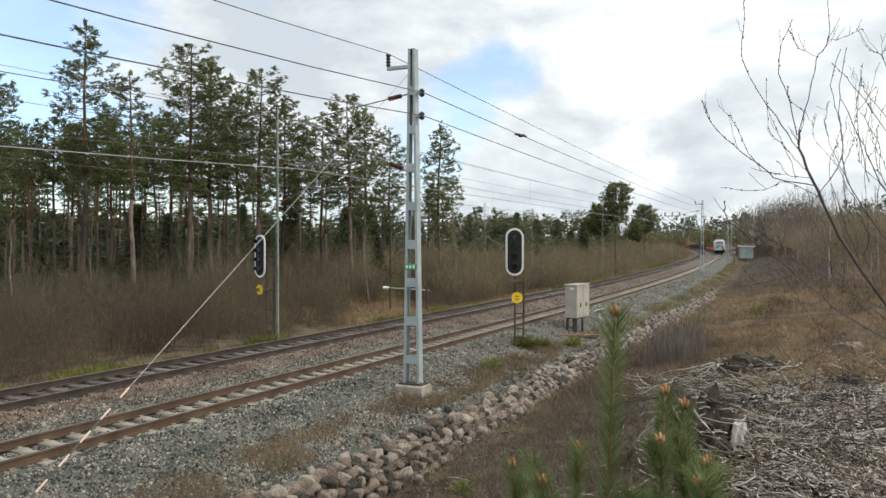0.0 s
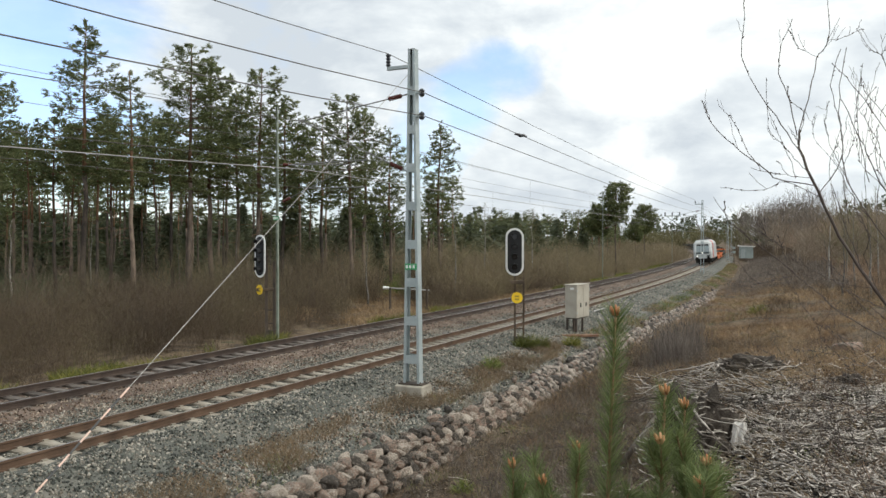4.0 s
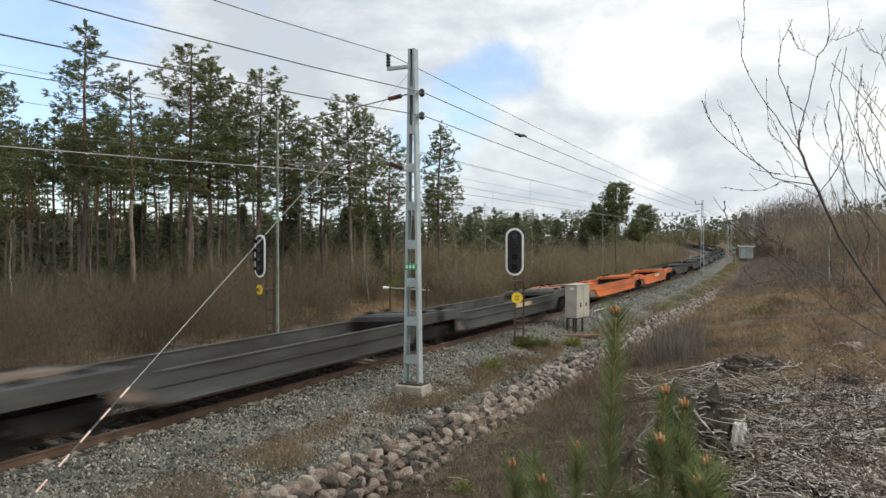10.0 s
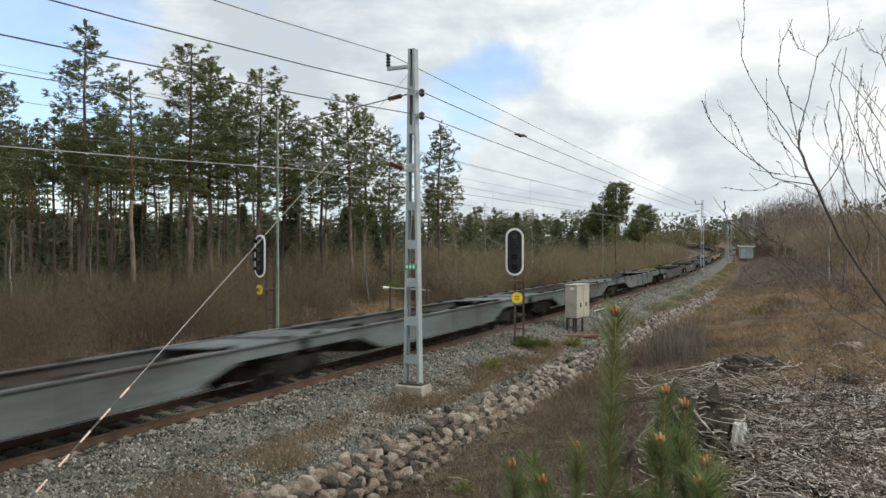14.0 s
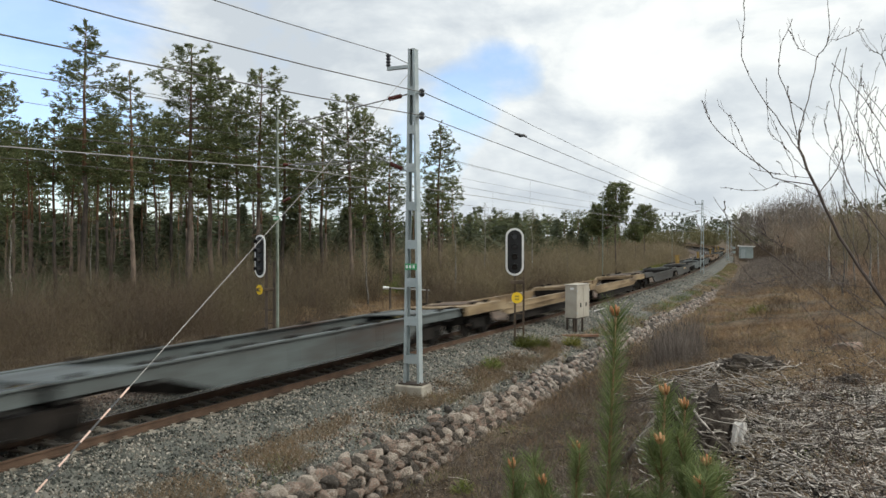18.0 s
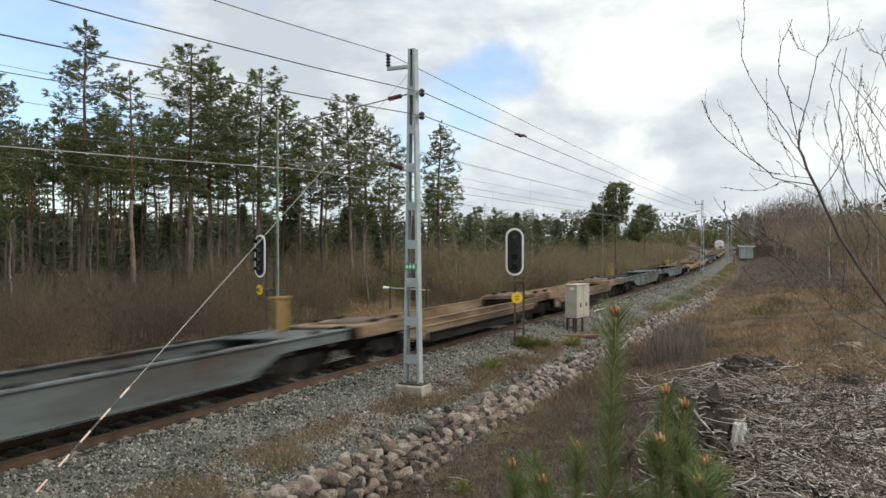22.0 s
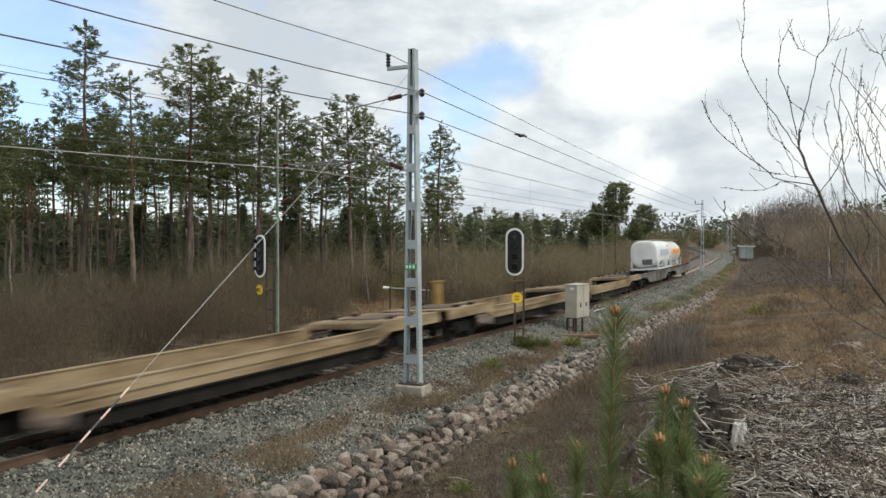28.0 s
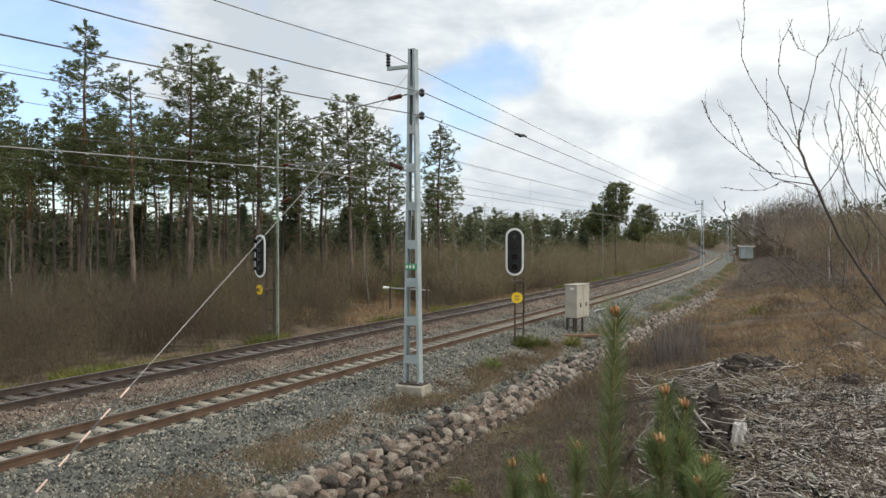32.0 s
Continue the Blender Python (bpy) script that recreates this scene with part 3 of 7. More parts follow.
def build_wall():
    wall = holder("boulder_wall", Matrix.Identity(4), "low rough wall of grey and reddish field stones along the track bed", "stone wall", kind="structure")
    rng = random.Random(11)
    ss = np.arange(-8.0, 30.0, 0.25)
    lay = np.interp(ss, WALL_S, WALL_SHIFT) + 0.07 * np.sin(ss * 0.7)
    # backing sheet just behind the stones; its dark colour deepens the gaps like shade
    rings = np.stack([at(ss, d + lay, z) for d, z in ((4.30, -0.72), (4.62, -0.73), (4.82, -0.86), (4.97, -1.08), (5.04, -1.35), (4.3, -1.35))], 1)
    core = part("core", Shape().loft(rings), M["wall_joint_shade"], wall, "dark earth backing that stands in for shade between the stones", mend=False)
    count = 0
    far_v = []
    courses = ((5.16, -1.30), (5.07, -1.13), (4.96, -0.97), (4.82, -0.82), (4.64, -0.70), (4.44, -0.63))
    for row, (d, z) in enumerate(courses):
        s = -8.0 + rng.random() * 0.3
        while s < 66:
            big = 1.0 if s < 22 else 1.2
            long_ = rng.choice((0.14, 0.18, 0.21, 0.24, 0.27, 0.33)) * rng.uniform(0.9, 1.12) * big
            tall = min(max(long_ * rng.uniform(0.75, 1.15), 0.17), 0.26)
            shift = float(np.interp(s, WALL_S, WALL_SHIFT)) + 0.07 * math.sin(s * 0.7) + 0.04 * math.sin(s * 2.3 + row)
            sag = 0.06 * math.sin(s * 0.55 + 1.0) + 0.04 * math.sin(s * 1.7)
            off = d + shift + rng.uniform(-0.04, 0.04)
            m = line_pose(s + long_ * 0.5, off, z + sag * 0.5 + rng.uniform(-0.025, 0.025))
            m = m @ Euler((rng.uniform(-0.3, 0.3), rng.uniform(-0.2, 0.2), rng.uniform(-0.3, 0.3) + rng.choice((0, math.pi)))).to_matrix().to_4x4() @ Matrix.Diagonal((rng.uniform(0.22, 0.28) / 0.80, long_ * 0.94 / 0.86, tall * 0.94 / 0.84, 1))
            # the top has fallen in places
            fallen = noise.noise((s * 0.45, row * 0.3, 4.0)) > (0.9 if row < 4 else 0.55 if row == 4 else 0.2)
            if row == 5 and s < 9 and rng.random() < 0.6:
                fallen = True
            if fallen or (row == 5 and s > 11 and rng.random() < min(1.0, (s - 11) / 12) * 0.4):
                s += long_
                continue
            near = -0.5 < s < 13 and count < 320
            me = rng.choice(BOULDERS if near else COBBLES)
            if near:
                o = new("stone", me)
                o.parent = wall
                o.matrix_basis = m
                count += 1
            else:
                co = np.empty(len(me.vertices) * 3)
                me.vertices.foreach_get("co", co)
                far_v.append(co.reshape(-1, 3) @ np.array(m.to_3x3()).T + np.array(m.translation))
            s += long_
    # small stones tumbled along the crest and the foot
    for i in range(70):
        s = rng.uniform(-2, 40)
        d, z = rng.choice(((4.25, -0.60), (4.30, -0.60), (5.4, -1.35)))
        r = rng.uniform(0.05, 0.11)
        me = rng.choice(COBBLES)
        m = line_pose(s, d + rng.uniform(-0.2, 0.2) + float(np.interp(s, [12, 28, 62], [0.0, 0.35, 0.6])), z + rng.uniform(-0.03, 0.03)) @ Euler((rng.uniform(0, 6), rng.uniform(0, 6), rng.uniform(0, 6))).to_matrix().to_4x4() @ Matrix.Diagonal((r / 0.37, r / 0.37, r / 0.45, 1))
        co = np.empty(len(me.vertices) * 3)
        me.vertices.foreach_get("co", co)
        far_v.append(co.reshape(-1, 3) @ np.array(m.to_3x3()).T + np.array(m.translation))
    tri = [tuple(p.vertices) for p in COBBLES[0].polygons]
    me = solids("distant_stones", np.array(far_v), tri, M["boulder_joined"])
    o = new("distant_stones", me)
    o.parent = wall
    tagged(o, kind="stuff")


build_wall()


# ---- masts, wires, signals ----
def lattice_mast(name, m, height, mat, label, wide=0.50, top=0.20, deep=0.22, base=True, gap=1.05):
    """Two channel legs joined by batten plates, on a concrete foot; local x runs across the line."""
    ob = holder(name, m, label, "catenary mast", "masts along the line")
    foot = 0.28 if base else -0.6
    for sx in (-1, 1):
        leg = Shape()
        rings = []
        for z, w in ((foot, wide), (height, top)):
            x = sx * w / 2
            o = -sx * 0.07
            rings.append([(x, -deep / 2, z), (x, deep / 2, z), (x + o, deep / 2, z), (x + o, deep / 2 - 0.014, z), (x + sx * -0.012, deep / 2 - 0.014, z), (x + sx * -0.012, -deep / 2 + 0.014, z), (x + o, -deep / 2 + 0.014, z), (x + o, -deep / 2, z)])
        leg.loft(rings)
        part("leg", leg, mat, ob)
    z = 0.98
    while z < height - 0.3:
        w = wide + (top - wide) * z / height
        for sy in (-1, 1):
            part("batten", Shape().box((0, sy * (deep / 2 + 0.004), z), (w - 0.02, 0.008, 0.24 if gap > 1 else 0.16)), mat, ob)
        z += gap
    part("cap", Shape().box((0, 0, height), (top + 0.01, deep + 0.01, 0.02)), mat, ob)
    if base:
        part("foot_plate", Shape().box((0, 0, 0.30), (wide + 0.20, deep + 0.18, 0.05)), M["dark_steel"], ob)
        for x in (-1, 1):
            for y in (-1, 1):
                part("anchor_bolt", Shape().rod((x * (wide / 2 + 0.04), y * 0.14, 0.28), (x * (wide / 2 + 0.04), y * 0.14, 0.38), 0.018), M["dark_steel"], ob)
        part("foundation", Shape().box((0, 0, 0.03), (0.86, 0.62, 0.50), 0.03), M["concrete"], ob, "pale weathered concrete foundation block")
    return ob


def insulator(p, q, r, mat, parent, name="insulator", ribs=6):
    p, q = np.array(p, float), np.array(q, float)
    pts, rad = [], []
    for i in range(ribs * 2 + 1):
        pts.append(p + (q - p) * i / (ribs * 2))
        rad.append(r if i % 2 else r * 0.55)
    return part(name, Shape().tube(pts, rad, 10), mat, parent)


def wire_run(anchors, radius, mat, label, sag=0.0, n=12, name="overhead_wire", later=0.3):
    """A wire hung through anchors, sagging between them."""
    pts = []
    for k, (a, b) in enumerate(zip(anchors[:-1], anchors[1:])):
        a, b = np.array(a, float), np.array(b, float)
        for i in range(n):
            t = i / n
            p = a + (b - a) * t
            p[2] -= 4 * (sag if k == 0 else sag * later) * t * (1 - t)
            pts.append(p)
    pts.append(np.array(anchors[-1], float))
    ob = part(name, Shape().tube(pts, radius, 5), mat, None, mend=False)
    return tagged(ob, label, "overhead wire", "wires over the line")


def cantilever(ob, z_low, z_high, x0, reach, z_end, mat, steady=True):
    """Two struts with insulators that meet over the track, and the arm that holds the contact wire; reach is along local x."""
    k = 1 if reach > 0 else -1
    end = np.array((reach, 0, z_end))
    hi, lo = np.array((x0, 0, z_high)), np.array((x0, 0, z_low))
    for name, a, frac in (("top_strut", hi, 0.22), ("bottom_strut", lo, 0.16)):
        way_ = (end - a) / np.linalg.norm(end - a)
        b = a + way_ * 0.22
        c = b + way_ * 0.42
        strut = part(name, Shape().rod(c, end + way_ * 0.12, 0.019).rod(a, b, 0.02), mat, ob)
        insulator(b, c, 0.075, M["porcelain"], strut, "insulator", 5)
    if steady:
        zr, zc = 6.0 - ob.location.z, 5.86 - ob.location.z
        a, b = np.array((x0 + k * 1.35, 0, zr + 0.03)), np.array((reach + k * 0.5, 0, zr))
        part("steady_arm", Shape().rod(a, b, 0.022).rod(b - np.array((k * 0.1, 0, 0)), (reach - k * 0.05, 0, zc), 0.012).rod(end + (hi - end) * 0.35, a + (b - a) * 0.45, 0.006).rod(a, lo + (end - lo) * (1.35 / abs(reach - x0)), 0.016), mat, ob)


def sign_plate(ob, z, w, half):
    plate = part("number_plate", Shape().box((0, -half - 0.02, z), (w, 0.012, 0.17), 0.004), M["plate_green"], ob, "green mast plate with white marks")
    for x in (-0.12, -0.02, 0.09):
        part("plate_mark", Shape().box((x * w / 0.36, -half - 0.029, z), (0.06, 0.006, 0.09)), M["white"], plate)


M["strut"] = material("grey_weathered_tube", [(0.16, 0.16, 0.155), (0.24, 0.24, 0.235)], 3, 30, 0.6, 0.3, 0)
M["plate_green"] = material("green_enamel", [(0.05, 0.30, 0.12), (0.07, 0.36, 0.15)], 3, 30, 0.5, bump=0.05)
MAST = (9.99, 2.97, -0.49)
mast_near = lattice_mast("catenary_mast", line_pose(*MAST), 9.47, M["galvanised"], "galvanised steel lattice mast on a concrete block beside the track")
sign_plate(mast_near, 3.52, 0.36, 0.11)
cantilever(mast_near, 6.12, 8.27, -0.14, -3.70, 7.76, M["strut"])
arm = part("feeder_arm", Shape().box((-0.45, 0.0, 9.02), (0.72, 0.09, 0.10), 0.01), M["galvanised"], mast_near)
insulator((-0.78, 0, 9.07), (-0.78, 0, 9.43), 0.075, M["insul_dark"], arm, "post_insulator", 4)
for z in (8.27, 7.64):
    br = part("bracket", Shape().box((0.19, 0, z), (0.16, 0.07, 0.06), 0.01).rod((0.27, 0, z - 0.12), (0.27, 0, z + 0.12), 0.02), M["galvanised"], mast_near)
    insulator((0.27, 0, z - 0.10), (0.27, 0, z + 0.10), 0.085, M["insul_dark"], br, "reel_insulator", 2)

MAST_FAR = ((91.5, 1.95, -0.55), (160.0, 2.8, -0.55), (215.0, 2.9, -0.4))
far_masts = []
for p in MAST_FAR:
    ob = lattice_mast("catenary_mast", line_pose(*p), 9.4, M["galvanised"], "galvanised steel lattice mast farther along the line", 0.45, 0.2, 0.22, True, 1.6)
    part("feeder_arm", Shape().box((-0.5, 0.0, 8.92), (0.8, 0.09, 0.10)), M["galvanised"], ob)
    insulator((-0.85, 0, 8.97), (-0.85, 0, 9.33), 0.075, M["insul_dark"], ob, "post_insulator", 4)
    cantilever(ob, 6.12, 8.18, -0.14, -2.9, 7.62, M["galvanised"])
    far_masts.append(ob)

LEFT_MASTS = ((18.9, -8.5, -0.6), (83.0, -8.6, -0.75), (166.0, -8.6, -0.5))
for i, p in enumerate(LEFT_MASTS):
    ob = lattice_mast("catenary_mast", line_pose(*p), 10.25, M["green_steel"], "slender weathered green steel mast behind the farther track", 0.11, 0.08, 0.08, False, 0.85)
    cantilever(ob, 6.0, 7.7, 0.10, 4.0, 7.55, M["strut"])
    if i == 0:
        sign_plate(ob, 5.35, 0.30, 0.08)
    if i == 2:
        arm = part("cross_arm", Shape().box((0, 0, 9.7), (3.4, 0.14, 0.16), 0.02).rod((-1.2, 0, 9.7), (0, 0, 8.7), 0.05).rod((1.2, 0, 9.7), (0, 0, 8.7), 0.05), M["green_steel"], ob)
        for x in (-1.5, 0.0, 1.5):
            insulator((x, 0, 9.78), (x, 0, 10.5), 0.16, M["insul_dark"], arm, "post_insulator", 4)


def over(s, d, z):
    return at(s, d, z)


# feeders on the near masts, running on past the camera
def beside_mast(p, x, z):
    return at(p[0], p[1] + x, p[2] + z)


BEHIND = (-52.0, 2.97, -0.49)
for x, z, r, label, far_x in ((-0.78, 9.44, 0.011, "thin dark feeder wire on top of the masts", -0.85), (0.32, 8.27, 0.013, "dark feeder wire on the masts' reel insulators", 0.30), (0.32, 7.64, 0.013, "dark feeder wire on the masts' lower reel insulators", 0.30)):
    wire_run([beside_mast(BEHIND, x, z), beside_mast(MAST, x, z)] + [beside_mast(p, far_x, z) for p in MAST_FAR], r, M["wire"], label, 1.12, later=0.2)
marker = part("wire_clamp", Shape().tube([(-0.24, 0, 0.03), (-0.12, 0, 0.03), (0.0, 0, -0.02), (0.12, 0, 0.0), (0.24, 0, -0.05)], [0.02, 0.05, 0.07, 0.05, 0.02], 8), M["insul_dark"])
MID = 0.105
marker.matrix_basis = Matrix.Translation(Vector(beside_mast(MAST, 0.32, 8.27) * (1 - MID) + beside_mast(MAST_FAR[0], 0.30, 8.27) * MID - np.array((0, 0, 4 * 0.225 * MID * (1 - MID))))) @ Matrix.Rotation(radians(10), 4, "Z")
tagged(marker, "small dark clamp on a feeder wire", "wire clamp")

# catenary of both tracks: carrying wire, contact wire and droppers
for centre, stations, z_low, z_hi in ((0.0, (-52.0, 9.99, 91.5, 160.0, 215.0, 270.0), 5.85, 7.25), (FAR_TRACK, (-42.0, 18.9, 83.0, 166.0, 215.0, 265.0), 5.80, 6.95)):
    lean_in = -0.45 if centre == 0.0 else 0.0  # the wires follow the cant of the near track
    stag = [lean_in + (-0.25 if i % 2 else 0.25) for i in range(len(stations))]
    top = [at(s, centre + g, z_hi) for s, g in zip(stations, stag)]
    wire_run(top, 0.010, M["wire"], "sagging carrying wire of the catenary", 0.75)
    low = [at(s, centre + g, z_low) for s, g in zip(stations, stag)]
    wire_run(low, 0.013 if centre == 0 else 0.008, M["guy"] if centre == 0 else M["wire"], "pale contact wire over the track", 0.72 if centre == 0 else 0.1, later=0.15)
    for a, b, c, e, sg in zip(low[:3], low[1:4], top[:3], top[1:4], (0.75, 0.225, 0.225)):
        for t in (0.1, 0.26, 0.42, 0.58, 0.74, 0.9):
            p = a + (b - a) * t - np.array((0, 0, 4 * (0.72 if centre == 0 and sg > 0.5 else 0.1) * t * (1 - t)))
            q = c + (e - c) * t - np.array((0, 0, 4 * sg * t * (1 - t)))
            tagged(part("dropper", Shape().rod(p, q, 0.004, n=4), M["wire"], None, mend=False), "thin dropper wire between carrying and contact wire", "overhead wire", "droppers of the catenary")
# feeders on the masts behind the farther track
for z, d in ((9.2, -8.5), (8.2, -8.4)):
    wire_run([at(-45, d, z + 0.3)] + [at(p[0], d, z) for p in LEFT_MASTS], 0.008, M["wire"], "thin feeder wire behind the farther track", 0.6)

# guy wire with a striped sleeve
guy_top = beside_mast(MAST, -0.12, 8.84)
guy_foot = at(MAST[0] - 12.25, 2.85, -0.5)
g = holder("guy_wire", Matrix.Identity(4), "galvanised guy wire with a pink and white striped sleeve", "guy wire")
part("wire", Shape().rod(guy_top, guy_foot, 0.0065, n=6), M["guy"], g)
M["sleeve"] = material("pale_pink_plastic", [(0.62, 0.42, 0.34), (0.74, 0.56, 0.48)], 3, 30, 0.6, bump=0)
M["sleeve_dark"] = material("dark_grey_plastic", [(0.06, 0.06, 0.06), (0.09, 0.09, 0.09)], 3, 30, 0.6, bump=0)
for i in range(10):
    a, b = 0.795 + i * 0.0155, 0.795 + (i + 1) * 0.0155
    part("sleeve_band", Shape().rod(guy_top + (guy_foot - guy_top) * a, guy_top + (guy_foot - guy_top) * b, 0.017, n=8), M["sleeve" if i % 2 == 0 else "sleeve_dark"], g)
part("anchor_block", Shape().box(guy_foot, (0.5, 0.5, 0.4), 0.03), M["concrete"], g)


def signal(m, label, height, turn, shift, thick, steel):
    """A four-lamp signal on two posts; the head is turned about its axis and set off sideways."""
    ob = holder("railway_signal", m, label, "railway signal", "line-side signals")
    for x in (-0.17, 0.17):
        part("post", Shape().box((x, 0, height * 0.42 if x < 0 else height * 0.37), (thick, thick, height * (0.84 if x < 0 else 0.74))), steel, ob)
    part("foot", Shape().box((0, 0, 0.30), (0.42, 0.16, 0.30)), M["dark_steel"], ob)
    for zz in (0.75, 1.35):
        part("brace", Shape().box((0, 0, zz), (0.40, 0.03, 0.05)), steel, ob)
    w, h, z = 0.56, 1.72, height - 0.98
    head = Matrix.Translation((shift, -0.16, 0)) @ Matrix.Rotation(turn, 4, "Z")

    def pill(w, h, y):
        r = w / 2
        a = [(math.cos(t) * r, y, z + h / 2 - r + math.sin(t) * r) for t in np.linspace(0, math.pi, 13)]
        b = [(math.cos(t) * r, y, z - h / 2 + r + math.sin(t) * r) for t in np.linspace(math.pi, 2 * math.pi, 13)]
        return a + b
    part("rim", Shape().loft([pill(w + 0.16, h + 0.16, -0.03), pill(w + 0.16, h + 0.16, 0.01)]), M["white"], ob, "white rim of the signal board", m=head)
    board = part("board", Shape().loft([pill(w, h, -0.045), pill(w, h, -0.012)]), M["black"], ob, "black oval signal board", m=head)
    for i in range(4):
        zz = z + 0.60 - i * 0.40
        part("lamp", Shape().tube([(0, -0.05, zz), (0, -0.075, zz)], 0.105, 16), M["lens"], board, "unlit signal lamp")
        hood = Shape()
        ang = np.linspace(-0.15, math.pi + 0.15, 11)
        hood.loft([[(math.cos(t) * r, y, zz + math.sin(t) * r) for t in ang] for r, y in ((0.145, -0.045), (0.145, -0.27), (0.132, -0.27), (0.132, -0.045))], closed=False, caps=False)
        part("hood", hood, M["black"], board)
    part("lamp_housing", Shape().box((0, 0.10, z), (0.36, 0.18, 1.4), 0.05), M["black"], ob, m=head)
    zs = height - (2.79 if thick < 0.1 else 2.46)
    sx = 0.095 if thick < 0.1 else 0.0
    sg = part("sign", Shape().tube([(sx, -0.06, zs), (sx, -0.045, zs)], 0.22, 28), M["yellow"], ob, "round yellow identification plate", m=head)
    for zz in (zs + 0.055, zs - 0.06):
        part("plate_mark", Shape().box((sx, -0.063, zz), (0.17, 0.006, 0.06)), M["sign_mark"], sg)
    part("bracket", Shape().box((shift * 0.5, -0.06, height - 2.18 if thick < 0.1 else zs), (0.34 + abs(shift), 0.22, 0.14), 0.02), M["rust_steel"], ob)
    part("head_bracket", Shape().box((shift * 0.7, -0.05, z), (0.2 + abs(shift) * 0.6, 0.16, 0.10), 0.01), M["dark_steel"], ob)
    return ob


M["rust_steel"] = material("rusty_brown_steel", [(0.04, 0.030, 0.023), (0.085, 0.062, 0.044), (0.15, 0.112, 0.076)], 3, 40, 0.85, 0.1, 0.2)
M["rust_plate"] = material("red_brown_rusty_plate", [(0.10, 0.055, 0.035), (0.17, 0.092, 0.058), (0.24, 0.15, 0.10)], 3, 40, 0.9, 0.0, 0.3)
M["sign_mark"] = material("olive_plate_mark", [(0.30, 0.22, 0.03), (0.36, 0.27, 0.05)], 3, 30, 0.6, bump=0)
signal(Matrix.Translation(Vector(at(20.25, 2.30, -0.48))) @ Matrix.Rotation(radians(-6), 4, "Z"), "tall black signal with a white rim and round yellow plate", 4.78, radians(0), -0.18, 0.075, M["rust_steel"])
signal(Matrix.Translation(Vector(at(18.9, -8.9, -0.65))) @ Matrix.Rotation(radians(12), 4, "Z"), "black signal with a yellow plate behind the farther track", 4.72, radians(-52), -0.42, 0.12, M["dark_steel"])


def cabinet(m):
    ob = holder("relay_cabinet", m, "beige metal relay cabinet on short legs beside the track", "electrical cabinet")
    part("body", Shape().box((0, 0, 1.46), (0.57, 1.40, 1.50), 0.012), M["cabinet"], ob)
    part("roof", Shape().box((0, 0, 2.23), (0.65, 1.50, 0.05), 0.02), M["cabinet"], ob)
    for y in (-0.35, 0.35):
        door = part("door", Shape().box((0.296, y, 1.46), (0.02, 0.68, 1.42), 0.006), M["cabinet"], ob)
        part("handle", Shape().box((0.320, y * 0.86, 1.30), (0.03, 0.09, 0.18), 0.01), M["black"], door, "black door handle")
        part("hinge", Shape().box((0.31, y * 1.92, 1.95), (0.02, 0.03, 0.10)), M["galvanised"], door)
        part("hinge", Shape().box((0.31, y * 1.92, 0.95), (0.02, 0.03, 0.10)), M["galvanised"], door)
    part("notice", Shape().box((0.06, -0.704, 2.06), (0.18, 0.006, 0.09)), M["white"], ob, "small white notice")
    for x in (-0.22, 0.22):
        for y in (-0.60, 0.10):
            part("leg", Shape().box((x, y, 0.34), (0.08, 0.08, 0.76)), M["dark_steel"], ob)
    part("cable_tube", Shape().rod((0.05, -0.45, -0.05), (0.05, -0.45, 0.75), 0.05), M["dark_steel"], ob)
    part("base_frame", Shape().box((0.0, 0, 0.69), (0.52, 1.30, 0.05)), M["dark_steel"], ob)
    return ob


cabinet(Matrix.Translation(Vector(at(26.65, 2.82, -0.5))) @ Matrix.Rotation(radians(-34), 4, "Z"))
# cable trough lid lying beside the cabinet
tagged(part("cable_cover", Shape().box((0, 0, 0.05), (0.34, 1.9, 0.10), 0.01), M["rust_plate"], None, m=Matrix.Translation(Vector(at(24.9, 3.35, -0.50))) @ Matrix.Rotation(radians(-83), 4, "Z")), "rusty brown cable cover lying on the gravel", "cable cover")


def hand_rail(s0, s1, d):
    ob = holder("hand_rail", Matrix.Identity(4), "low galvanised hand rail beside the cabinet", "hand rail")
    part("rail", Shape().rod(at(s0, d, 0.40), at(s1, d, 0.40), 0.035, n=8), M["guy"], ob)
    for s in (s0 + 0.1, s1 - 0.1):
        part("post", Shape().rod(at(s, d, -0.75), at(s, d, 0.40), 0.014, n=6), M["green_steel"], ob)


hand_rail(27.7, 30.0, 3.3)


def hut(m):
    ob = holder("trackside_hut", m, "small grey-green hut with a pale flat roof beside the line", "hut")
    part("wall", Shape().box((0, 0, 1.3), (2.9, 2.3, 2.6), 0.02), M["hut"], ob)
    part("roof", Shape().box((0, 0, 2.68), (3.5, 2.8, 0.16), 0.03, Matrix.Rotation(radians(3), 4, "Y")), M["white"], ob, "pale overhanging flat roof")
    part("door", Shape().box((-0.6, -1.16, 1.05), (0.85, 0.05, 1.95), 0.01), M["galvanised"], ob)
    return ob


M["hut"] = material("grey_green_boards", [(0.24, 0.29, 0.28), (0.32, 0.37, 0.36)], 1, 12, 0.8, bump=0.1)
hut(line_pose(178.0, 6.3, -0.1))
# board signs by the hut
for s, d, z in ((150.0, 4.2, -0.5),):
    ob = holder("line_sign", line_pose(s, d, z), "thin post with two pale boards by the line", "sign")
    part("post", Shape().rod((0, 0, 0), (0, 0, 3.4), 0.05), M["dark_steel"], ob)
    for zz in (2.2, 3.0):
        part("board", Shape().box((0, -0.07, zz), (0.55, 0.03, 0.45), 0.01), M["hut"], ob)
